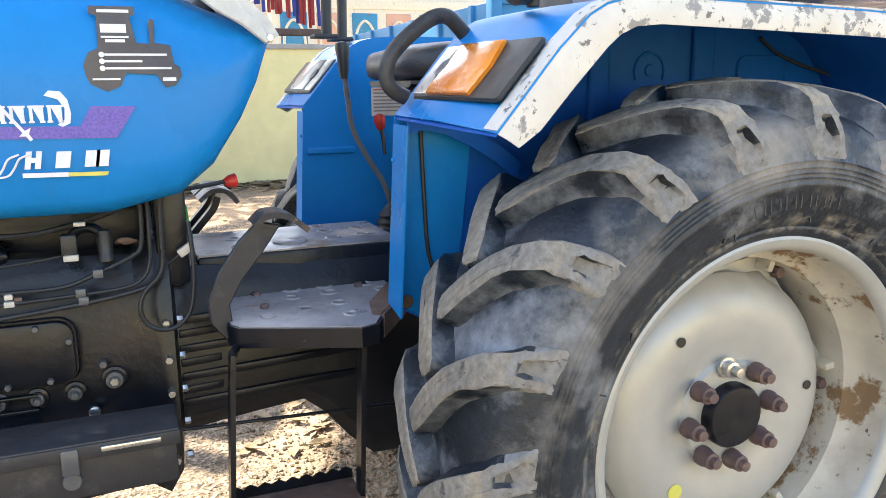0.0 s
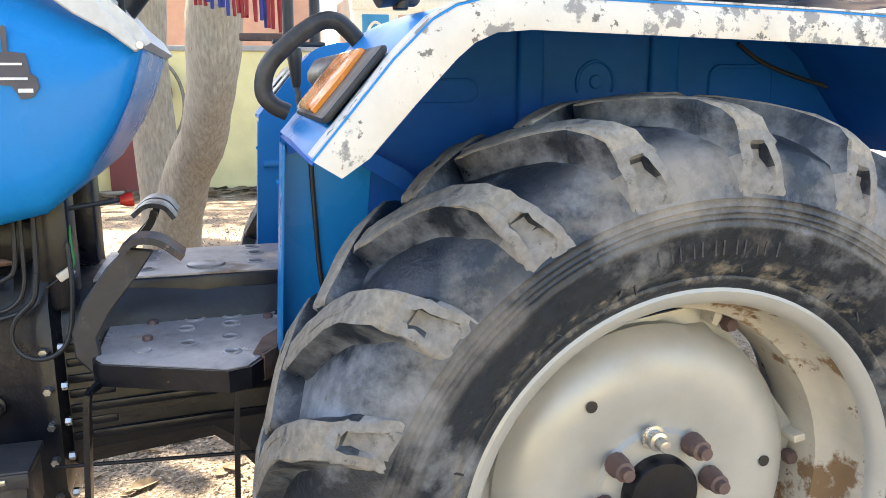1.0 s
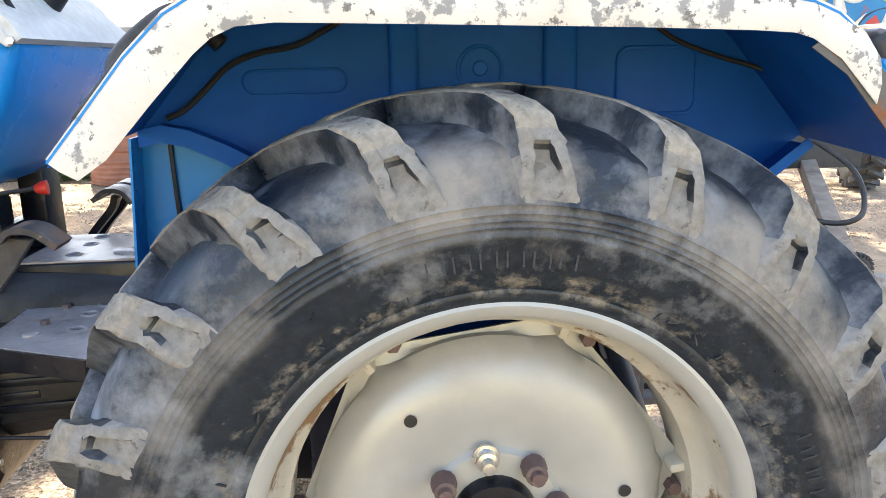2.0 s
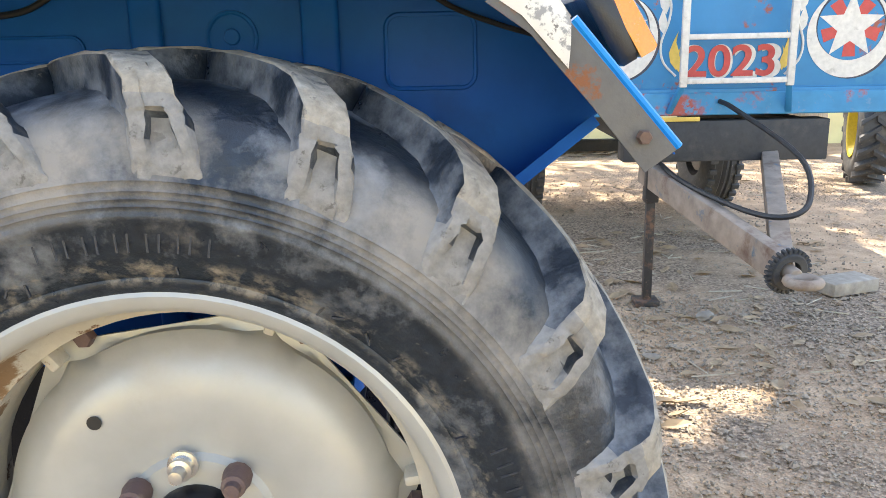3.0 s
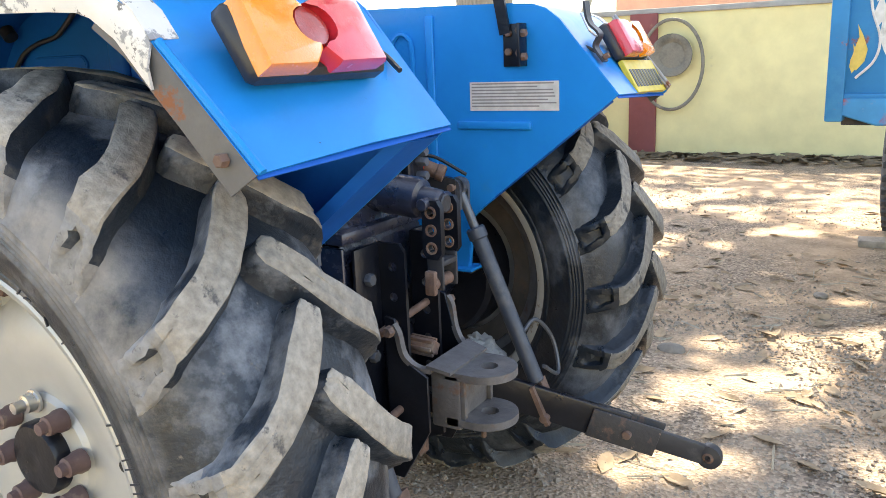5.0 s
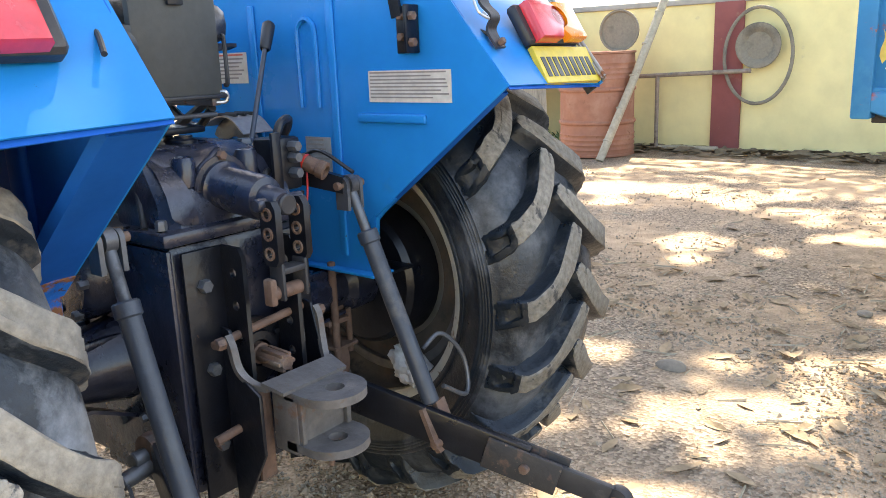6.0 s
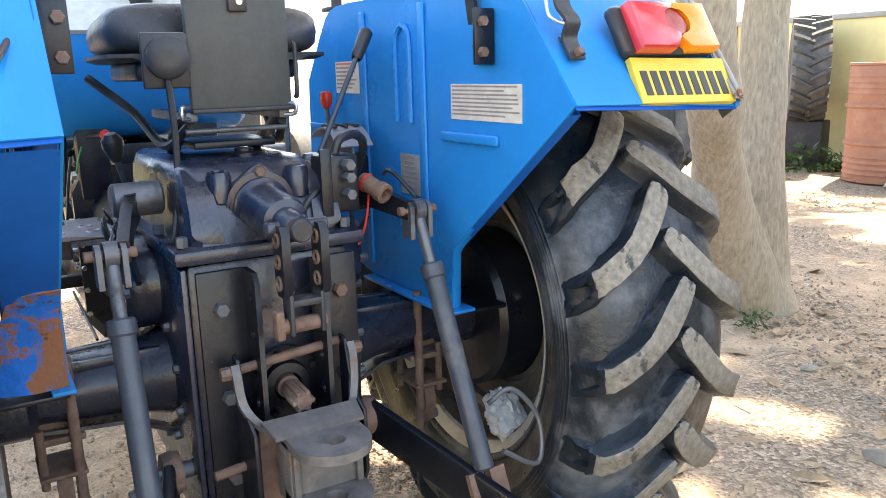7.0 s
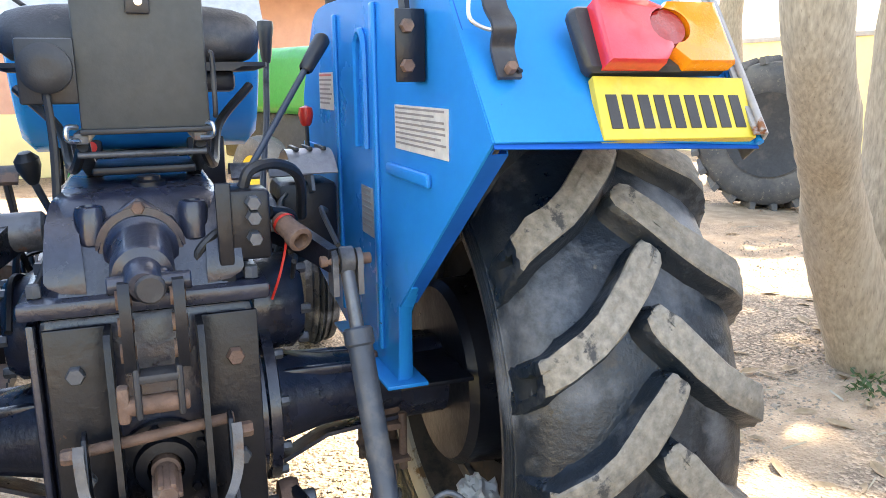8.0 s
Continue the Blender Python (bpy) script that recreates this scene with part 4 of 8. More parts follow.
def front_lamp(side):
    """Flat front lamp lying on the fender slope: clear lens inboard, orange in the middle, black outboard."""
    m = Matrix.Translation((-0.552, side * 0.628, 1.319)) @ Matrix.Rotation(radians(41), 4, "Y") @ Matrix(((0, 0, -1, 0), (1, 0, 0, 0), (0, 1, 0, 0), (0, 0, 0, 1)))
    o = -side
    tray = [(-0.150, 0.006), (-0.142, 0.0), (0.142, 0.0), (0.150, 0.006), (0.150, 0.134), (0.142, 0.142), (-0.142, 0.142), (-0.150, 0.134)]
    body = part("front_lamp", slab([(1.27 * u, 0.94 * v) for u, v in tray], m, 0.010, 0.004), plastic_black, tractor, "black front lamp housing with orange and clear lenses")
    clear = [(0.145, 0.008), (0.092, 0.008), (0.098, 0.045), (0.106, 0.068), (0.098, 0.095), (0.090, 0.126), (0.145, 0.126)]
    orange = [(-0.062, 0.008), (0.088, 0.008), (0.084, 0.045), (0.078, 0.068), (0.082, 0.095), (0.084, 0.126), (-0.052, 0.126), (-0.066, 0.07)]
    part("lens", lens_cap([(o * u * 1.27, v) for u, v in clear], m, 0.009, 0.005, 0.002), clear_lens, body, "hazy clear parking lens", smooth=35)
    part("lens", lens_cap([(o * u * 1.27, v) for u, v in orange], m, 0.009, 0.010, 0.004), amber if side < 0 else clear_lens, body, "orange indicator lens" if side < 0 else "faded clear lens", smooth=35)
    q, n = m @ Vector((o * 0.113, 0.066, 0.016)), m.to_3x3() @ Vector((0, 0, 1))
    part("lamp_screw", turned([(0, 0), (0.020, 0), (0.020, 0.004), (0.015, 0.005), (0, 0.002)], q, q + n, 18), grey_metal, body)


for side in (-1, 1):
    tail(side)
    front_lamp(side)

# yellow plate on the right tail slope, unreadable bars for the number
m = Matrix.Translation((0.652, 0.722, 1.236)) @ Matrix.Rotation(radians(-31), 4, "Y") @ Matrix(((0, 0, 1, 0), (1, 0, 0, 0), (0, 1, 0, 0), (0, 0, 0, 1))) @ pose(0, 0, 0, 0, 0, -1.5)
plate = part("number_plate", slab([(-0.152, 0), (0.098, 0.0), (0.106, 0.098), (-0.146, 0.098)], m @ Matrix.Translation((0, 0, -0.012)), 0.014, 0.001), plate_yellow, tractor, "yellow painted number plate with black bars")
for k in range(9):
    u = -0.136 + k * 0.0255
    part("plate_bar", slab([(u, 0.016), (u + 0.017, 0.016), (u + 0.019, 0.068), (u + 0.002, 0.068)], m @ Matrix.Translation((0, 0, 0.0022)), 0.0012, 0.0), plate_ink, plate)

# folded grey strip down the outer edge of the right tail slope
strip = part("edge_strip", sheet([[(0.484, 0.842, 1.447), (0.661, 0.812, 1.241)], [(0.484, 0.870, 1.447), (0.661, 0.836, 1.241)], [(0.474, 0.874, 1.436), (0.650, 0.840, 1.230)]], 0.004), bare_grey, right_fender, "folded grey metal strip along the edge")
part("strip_ridge", rod((0.486, 0.856, 1.450), (0.663, 0.824, 1.244), 0.005), bare_grey, strip)

# grab handle on the front slope
y = -0.445
part("grab_handle", tube([(-0.572, y, 1.325), (-0.597, y, 1.338), (-0.612, y, 1.362), (-0.602, y, 1.405), (-0.56, y, 1.447), (-0.515, y, 1.477), (-0.485, y, 1.481), (-0.462, y, 1.465), (-0.425, y, 1.425)], 0.0155, 14), plastic_black, tractor, "black rubber-sleeved grab handle")


def label_sheet(parent, x0, x1, y, z0, z1, side, mat=paper, rows=9, red=False, name="label", text="printed paper label"):
    b = part(name, box(x0, x1, y, y - side * 0.0016, z0, z1, 0.0), mat, parent, text)
    n = random.Random(int(x0 * 1000))
    h = (z1 - z0) / (rows + 1)
    for k in range(rows):
        z = z1 - h * (k + 0.8)
        part("print_line", box(x0 + 0.006, x1 - 0.006 - n.uniform(0, 0.25) * (x1 - x0), y - side * 0.0018, y - side * 0.0024, z, z + h * 0.42, 0), red_ink if red and k == 0 else ink, b)
    return b


label_sheet(right_fender, 0.239, 0.496, 0.4075, 1.205, 1.280, 1, rows=8, text="worn white instruction label")
label_sheet(right_fender, -0.375, -0.225, 0.4075, 1.254, 1.339, 1, rows=7, red=True, text="white warning label with a red heading")
label_sheet(right_fender, -0.006, 0.090, 0.4075, 1.015, 1.113, 1, mat=bare_grey, rows=7, name="type_plate", text="grey metal type plate")

# bracket for a roof post on each fender, and the hook on the right tail
for side in (-1, 1):
    y = side * 0.404
    b = part("post_bracket", box(0.345, 0.408, y, y - side * 0.006, 1.318, 1.425, 0.002), black_paint, tractor, "black bolted bracket plate")
    join_x = box(0.402, 0.410, y, y - side * 0.046, 1.318, 1.425, 0.002)
    part("flange", join_x, black_paint, b)
    for x, z in ((0.362, 1.355), (0.362, 1.402), (0.392, 1.352), (0.392, 1.408)):
        q = Vector((x, y - side * 0.006, z))
        part("bolt", hexnut(q, q + Vector((0, -side * 0.010, 0)), 0.010), rusty, b)
    for z in (1.342, 1.400):
        q = Vector((0.410, y - side * 0.03, z))
        part("bolt", hexnut(q, q + Vector((0.012, 0, 0)), 0.011), rusty, b)
    part("post_strap", strap([(0.355, y - side * 0.012, 1.40), (0.345, y - side * 0.014, 1.46), (0.33, y - side * 0.02, 1.56), (0.32, y - side * 0.02, 1.70)], 0.03, 0.008, (1, 0, 0.2)), black_paint, b)
b = part("hook_bracket", strap([(0.60, 0.455, 1.322), (0.575, 0.455, 1.360), (0.587, 0.452, 1.39), (0.56, 0.450, 1.42), (0.55, 0.450, 1.47)], 0.034, 0.006, (0, 1, 0)), clutch_black, tractor, "bent steel hook bracket")
part("ring_wire", tube([(0.56, 0.448, 1.40), (0.585, 0.433, 1.385), (0.575, 0.408, 1.40), (0.55, 0.418, 1.44)], 0.003), steel, b)
part("bolt", hexnut((0.597, 0.455, 1.333), (0.610, 0.455, 1.339), 0.008), rusty, b)

PLACE = Vector((0.0, 0.0, 0.005))
# hood with its dash trim
HOOD = [(-0.815, 1.425, 1.452, 0.318), (-0.842, 1.345, 1.470, 0.326), (-0.872, 1.285, 1.485, 0.330), (-0.932, 1.195, 1.51, 0.333), (-1.00, 1.140, 1.545, 0.335), (-1.13, 1.112, 1.57, 0.337), (-1.33, 1.112, 1.58, 0.337), (-1.8, 1.115, 1.575, 0.33), (-2.3, 1.12, 1.54, 0.32), (-2.75, 1.13, 1.46, 0.30)]
sec = []
for x, zb, zt, w in HOOD:
    h = zt - zb
    half = [(w - 0.03, zb), (w - 0.006, zb + 0.06 * h), (w, zb + 0.2 * h), (w + 0.004, zb + 0.5 * h), (w, zb + 0.75 * h), (w - 0.03, zb + 0.90 * h), (w - 0.10, zb + 0.97 * h), (0.10, zt)]
    sec.append([(x, y, z) for y, z in half] + [(x, -y, z) for y, z in half[::-1]])
hood = part("hood", loft(sec), blue, tractor, "glossy blue engine hood with stickers", smooth=75)
TRIM_IN = [(-1.06, 1.570), (-1.0, 1.545), (-0.948, 1.510), (-0.919, 1.488), (-0.868, 1.460), (-0.823, 1.424)]
TRIM_OUT = [(-1.04, 1.640), (-0.96, 1.595), (-0.881, 1.515), (-0.868, 1.497), (-0.830, 1.462), (-0.812, 1.432)]
trim = part("dash_trim", sheet([[(x, y, z) for x, z in TRIM_OUT] for y in (-0.346, -0.2, 0.0, 0.2, 0.346)], -0.018), cream, hood, "light grey dashboard trim", smooth=60)
for y in (-0.350, 0.338):
    part("trim_side", slab(TRIM_IN + TRIM_OUT[::-1], xz(y), 0.012, 0.003), cream, trim)
part("trim_screw", hexnut((-0.815, -0.345, 1.437), (-0.815, -0.352, 1.437), 0.008), steel, hood)
part("trim_screw", hexnut((-0.815, 0.345, 1.437), (-0.815, 0.352, 1.437), 0.008), steel, hood)
part("dark_cover", box(-1.42, -1.22, -0.31, -0.24, 1.545, 1.60, 0.012), plastic_black, hood, "black plastic vent cover")
# steering column and wheel
sw = part("steering_column", rod((-0.98, 0.0, 1.40), (-0.74, 0.0, 1.70), 0.035), plastic_black, tractor, "black steering column")
ring = [(-0.70 + 0.19 * math.cos(a) * 0.78, 0.19 * math.sin(a), 1.72 + 0.19 * math.cos(a) * 0.62) for a in (2 * math.pi * k / 24 for k in range(25))]
part("steering_wheel", tube(ring, 0.013, 10, smooth_line=False), plastic_black, sw)
part("wheel_spoke", rod((-0.70 - 0.148, 0, 1.72 - 0.118), (-0.70 + 0.148, 0, 1.72 + 0.118), 0.01), plastic_black, sw)
part("column_lever", tube([(-0.86, -0.12, 1.45), (-0.85, -0.24, 1.50), (-0.845, -0.30, 1.54)], 0.006), plastic_black, sw)


def decal(outline, x, z, s, mat, name, label, lift=0.3425):
    """A flat sticker on the left side of the hood; outline in units of s metres."""
    ob = part(name, slab([(x + u * s, z + v * s) for u, v in outline], xz(-lift), 0.0012, 0.0), mat, hood, label)
    return ob


# sticker shaped like a small tractor, with bars for its print
TX, TZ, TS = -1.152, 1.338, 0.168
d = decal([(0, 0.28), (0.06, 0.42), (0.16, 0.46), (0.17, 0.80), (0.10, 0.82), (0.10, 0.90), (0.56, 0.90), (0.56, 0.82), (0.50, 0.80), (0.55, 0.52), (0.69, 0.51), (0.69, 0.70), (0.68, 0.72), (0.71, 0.78), (0.75, 0.76), (0.74, 0.52), (0.90, 0.50), (0.93, 0.30), (0.99, 0.26), (1.0, 0.16), (0.93, 0.06), (0.82, 0.04), (0.74, 0.18), (0.42, 0.20), (0.36, 0.06), (0.22, 0.0), (0.06, 0.08), (0.02, 0.16)], TX, TZ, TS, decal_dark, "tractor_sticker", "dark grey tractor-shaped sticker with white print")
for u0, u1, v, h in ((0.22, 0.86, 0.395, 0.012), (0.22, 0.60, 0.325, 0.012), (0.22, 0.90, 0.25, 0.012), (0.08, 0.36, 0.135, 0.010), (0.80, 0.94, 0.13, 0.02), (0.18, 0.50, 0.85, 0.016), (0.20, 0.46, 0.67, 0.045), (0.20, 0.48, 0.58, 0.010), (0.24, 0.44, 0.54, 0.016)):
    part("print_line", slab([(TX + u * TS, TZ + w * TS) for u, w in ((u0, v - h), (u1, v - h), (u1, v + h), (u0, v + h))], xz(-0.3440), 0.0012, 0.0), decal_white, d)
for v in (0.395, 0.325, 0.25):
    part("print_dot", slab([(TX + (0.19 + 0.03 * a) * TS, TZ + (v + 0.03 * c) * TS) for a, c in arc(0, 0, 1, 0, 360, 10)[:-1]], xz(-0.3440), 0.0012, 0.0), decal_white, d)
decal([(-1.305, 1.258), (-1.107, 1.254), (-1.069, 1.311), (-1.147, 1.313), (-1.167, 1.277), (-1.305, 1.280)], 0, 0, 1, decal_purple, "violet_stripe", "violet honeycomb-patterned stripe", 0.3415)
for x in (-1.345, -1.312, -1.281, -1.250, -1.220):
    decal([(0, 0), (0.30, 0), (0.30, 0.10), (0.24, 0.14), (0.24, 0.90), (0.58, 0.12), (0.58, 0), (0.86, 0), (0.86, 0.1), (0.80, 0.14), (0.80, 0.86), (0.88, 0.9), (0.88, 1), (0, 1), (0, 0.9), (0.06, 0.86), (0.06, 0.14), (0, 0.1)], x, 1.285, 0.031, decal_white, "emblem_mark", "white lettered emblem shape", 0.3430)
decal([(-1.222, 1.333), (-1.214, 1.342), (-1.195, 1.340), (-1.184, 1.325), (-1.180, 1.300), (-1.183, 1.283), (-1.196, 1.277), (-1.204, 1.281), (-1.192, 1.290), (-1.190, 1.310), (-1.200, 1.326)], 0, 0, 1, decal_white, "emblem_mark", "white crest shape", 0.3430)
decal([(-1.306, 1.328), (-1.300, 1.330), (-1.258, 1.272), (-1.248, 1.277), (-1.252, 1.266), (-1.246, 1.256), (-1.251, 1.253), (-1.257, 1.262), (-1.268, 1.262), (-1.262, 1.268)], 0, 0, 1, decal_white, "emblem_mark", "white sword shape", 0.3445)
for x, w in ((-1.266, 0.046), (-1.216, 0.045), (-1.167, 0.046)):
    decal([(0, 0), (0.30, 0), (0.36, 0.36), (0.58, 0.36), (0.52, 0), (0.82, 0), (1.0, 1), (0.70, 1), (0.64, 0.64), (0.42, 0.64), (0.48, 1), (0.18, 1)] if x < -1.25 else [(0, 0), (0.82, 0), (1.0, 1), (0.18, 1)], x, 1.203, 0.032 if x < -1.25 else 0.030, decal_white, "emblem_mark", "white slanted block mark")
decal([(0, 0), (0.022, 0), (0.027, 0.030), (0.005, 0.030)], -1.148, 1.203, 1, decal_white, "emblem_mark", "white slanted block mark")
decal([(0, 0), (1, -0.02), (1.0, 0.09), (0, 0.11)], -1.270, 1.188, 0.075, decal_white, "emblem_mark", "white underline")
decal([(0, 0), (1, -0.02), (1.05, 0.09), (0, 0.11)], -1.195, 1.187, 0.066, decal_yellow, "emblem_mark", "yellow underline")
for o in (0.0, 0.018):
    part("swoosh", tube([(-1.335 + o, -0.343, 1.190), (-1.312 + o, -0.343, 1.192), (-1.300 + o, -0.343, 1.205), (-1.290 + o, -0.343, 1.222), (-1.272 + o, -0.343, 1.230)], 0.002, 6), decal_white, hood)
# console face towards the driver
part("console_panel", box(-0.955, -0.935, -0.27, 0.27, 1.20, 1.42, 0.012), blue, hood, "blue console face under the dash")
part("console_sticker", box(-0.934, -0.9325, -0.235, -0.175, 1.262, 1.292, 0.0), decal_white, hood, "white and orange console sticker")
part("console_sticker", box(-0.9335, -0.932, -0.235, -0.175, 1.292, 1.300, 0.0), red_ink, hood)
part("console_ring", turned([(0.012, 0), (0.016, 0.003), (0.016, 0.006), (0.011, 0.006), (0.010, 0.0)], (-0.935, -0.075, 1.318), (-0.5, -0.075, 1.318), 18), steel, hood)

# engine, clutch housing and gearbox
b = box(-2.7, -1.62, -0.21, 0.21, 0.46, 1.06, 0.03)
engine = part("engine_block", b, black_paint, tractor, "black engine under the hood")
b = loft([[(x, y * w, z0 + (z1 - z0) * f) for y, f in ((-1, 0.12), (-0.8, 0), (0.8, 0), (1, 0.12), (1, 0.85), (0.8, 1), (-0.8, 1), (-1, 0.85))] for x, w, z0, z1 in ((-1.64, 0.22, 0.44, 1.02), (-1.10, 0.215, 0.47, 1.0), (-1.06, 0.24, 0.45, 1.03), (-1.03, 0.24, 0.50, 1.03), (-1.02, 0.19, 0.575, 0.96), (-0.86, 0.18, 0.59, 0.95), (-0.74, 0.175, 0.60, 0.94), (-0.69, 0.178, 0.56, 0.94), (-0.63, 0.182, 0.485, 0.94), (-0.57, 0.185, 0.43, 0.94), (-0.28, 0.17, 0.41, 0.95))])
gear = part("gearbox_housing", bevel(b, 0.006), black_paint, tractor, "black cast clutch and gearbox housing", smooth=35)
cover = part("inspection_cover", slab(arc(-1.255, 0.855, 0.032, 0, 90, 6) + arc(-1.43, 0.855, 0.032, 90, 180, 6) + arc(-1.43, 0.788, 0.032, 180, 270, 6) + arc(-1.255, 0.788, 0.032, 270, 360, 6), xz(-0.240), 0.026, 0.005, seg=2), black_paint, gear, "rounded black inspection cover")
part("cover_gasket", slab(arc(-1.255, 0.855, 0.038, 0, 90, 6) + arc(-1.43, 0.855, 0.038, 90, 180, 6) + arc(-1.43, 0.788, 0.038, 180, 270, 6) + arc(-1.255, 0.788, 0.038, 270, 360, 6), xz(-0.226), 0.012, 0.002), black_paint, gear)
for x, z in ((-1.273, 0.766), (-1.350, 0.764), (-1.232, 0.845), (-1.29, 0.878), (-1.36, 0.878)):
    part("bolt", hexnut((x, -0.238, z), (x, -0.249, z), 0.007), grey_metal, cover)
# studs with washers and the cast ledges below the cover
for x, z, r in ((-1.155, 0.746, 0.020), (-1.232, 0.728, 0.016), (-1.302, 0.726, 0.015), (-1.372, 0.726, 0.015)):
    st = part("stud_boss", turned([(r + 0.008, 0), (r + 0.006, 0.010), (r, 0.012), (r, 0.018), (0, 0.018)], (x, -0.212, z), (x, -1, z), 18), black_paint, gear)
    part("washer", turned([(0.5 * r, 0), (0.85 * r, 0), (0.85 * r, 0.004), (0.5 * r, 0.004)], (x, -0.229, z), (x, -1, z), 16, close=True), grey_metal, st, "worn steel washer")
    part("nut", hexnut((x, -0.230, z), (x, -0.246, z), 0.5 * r), steel if r > 0.018 else grey_metal, st)
part("bolt", hexnut((-1.174, -0.215, 0.782), (-1.174, -0.232, 0.782), 0.009), grey_metal, gear)
for z in (0.735, 0.705, 0.675):
    part("cast_ledge", box(-1.46, -1.30, -0.236, -0.205, z - 0.003, z + 0.004, 0.002), black_paint, gear)
part("drain_plug", turned([(0.012, 0), (0.012, 0.010), (0.007, 0.012), (0, 0.012)], (-1.199, -0.225, 0.682), (-1.199, -1, 0.69), 12), steel, gear, "bright brass-coloured plug")
for z in (0.55, 0.63, 0.705, 0.78, 0.86):
    part("bolt", hexnut((-1.045, -0.236, z), (-1.045, -0.258, z), 0.009), steel, gear)
    part("bolt", hexnut((-1.022, -0.232, z + 0.002), (-1.010, -0.232, z + 0.002), 0.009), steel, gear)
# thin ribs along the casting behind the footplate, long and short by turns
for z, x1 in ((0.846, -0.60), (0.815, -0.93), (0.780, -0.60), (0.748, -0.93), (0.716, -0.60), (0.684, -0.93), (0.655, -0.62)):
    part("casting_rib", beam((-1.018, -0.190, z), (x1, -0.182, z + 0.03 * (x1 + 1.018)), 0.010, 0.018, 0.003), black_paint, gear)
# pump, posts, fuel lines and cables below the hood
under = part("pump_bracket", box(-1.60, -1.05, -0.10, 0.10, 0.99, 1.10, 0.02), black_paint, tractor, "black bracket and pump under the hood")
part("pump_body", turned([(0.04, 0), (0.042, 0.02), (0.042, 0.08), (0.03, 0.10), (0.015, 0.13)], (-1.46, -0.16, 1.02), (-1.1, -0.17, 1.0), 18), black_paint, under)
for y0, y1 in ((-0.215, -0.12), (0.12, 0.23)):
    part("support_post", box(-1.050, -0.985, y0, y1, 0.93, 1.17, 0.010), black_paint, under)
part("filter_bowl", turned([(0.012, 0), (0.017, 0.004), (0.017, 0.012), (0.014, 0.016), (0.016, 0.05), (0.013, 0.066), (0, 0.068)], (-1.147, -0.230, 0.998), (-1.151, -0.225, 1.5), 18), plastic_black, under, "small black filter bowl")
part("filter_arm", tube([(-1.150, -0.225, 1.055), (-1.17, -0.215, 1.068), (-1.20, -0.20, 1.06), (-1.22, -0.19, 1.03)], 0.010, 10), black_paint, under)
b = bmesh.new()
bmesh.ops.create_icosphere(b, subdivisions=2, radius=1)
for v in b.verts:
    v.co *= 0.8 + 0.5 * noise.noise(v.co * 2.7)
b.transform(Matrix.Translation((-1.108, -0.215, 1.036)) @ Matrix.Diagonal((0.024, 0.010, 0.009, 1)))
part("clay_lump", b, rusty, under, "pale dried mud lump")
for x, z, w, h in ((-1.211, 1.016, 0.028, 0.012), (-1.328, 0.950, 0.015, 0.011), (-1.328, 0.935, 0.019, 0.011), (-1.190, 1.083, 0.022, 0.008)):
    part("connector", box(x - w / 2, x + w / 2, -0.256, -0.238, z - h / 2, z + h / 2, 0.002), paper, under, "pale plastic connector")
part("connector_body", box(-1.228, -1.198, -0.25, -0.225, 1.020, 1.062, 0.004), plastic_black, under)
part("copper_nut", hexnut((-1.318, -0.248, 0.941), (-1.305, -0.248, 0.942), 0.006), rusty, under)
lines = (([(-1.50, -0.240, 0.955), (-1.344, -0.245, 0.956), (-1.232, -0.247, 0.958), (-1.165, -0.247, 0.981), (-1.100, -0.245, 1.008), (-1.081, -0.242, 1.027), (-1.076, -0.240, 1.077), (-1.076, -0.235, 1.14)], 0.0048),
         ([(-1.50, -0.244, 0.932), (-1.346, -0.250, 0.935), (-1.211, -0.252, 0.940), (-1.12, -0.252, 0.946), (-1.082, -0.250, 0.962), (-1.066, -0.247, 0.995), (-1.063, -0.244, 1.05), (-1.062, -0.240, 1.14)], 0.0042),
         ([(-1.50, -0.250, 0.895), (-1.349, -0.255, 0.908), (-1.199, -0.257, 0.923), (-1.10, -0.257, 0.938), (-1.060, -0.256, 0.955), (-1.044, -0.254, 0.99), (-1.040, -0.250, 1.05), (-1.038, -0.245, 1.14)], 0.0052),
         ([(-1.45, -0.225, 0.992), (-1.338, -0.228, 1.005), (-1.259, -0.228, 1.013), (-1.22, -0.226, 1.018)], 0.0032),
         ([(-1.42, -0.205, 1.07), (-1.30, -0.205, 1.06), (-1.20, -0.20, 1.075), (-1.12, -0.2, 1.10)], 0.006))
for pts, r in lines:
    part("fuel_pipe", tube(pts, r, 8), rubber_hose, under, "thin black fuel line")
for x, z in ((-1.165, 0.981), (-1.196, 0.928), (-1.20, 0.945)):
    part("pipe_clip", box(x - 0.010, x + 0.010, -0.264, -0.238, z - 0.008, z + 0.010, 0.003), grey_metal, under, "steel pipe clip")
part("looped_cable", tube([(-1.040, -0.262, 1.02), (-1.048, -0.266, 0.973), (-1.082, -0.268, 0.935), (-1.092, -0.270, 0.900), (-1.080, -0.270, 0.868), (-1.050, -0.270, 0.853), (-1.018, -0.268, 0.860), (-0.996, -0.264, 0.885), (-0.985, -0.260, 0.930), (-0.981, -0.250, 1.00), (-0.985, -0.235, 1.07)], 0.0048, 8), rubber_hose, under, "thin looped black cable")
b = box(-0.016, 0.016, -0.008, 0.008, -0.009, 0.009, 0.003)
b.transform(pose(-0.994, -0.232, 1.010, 0, -32, 0))
part("cable_connector", b, paper, under, "pale plastic connector")
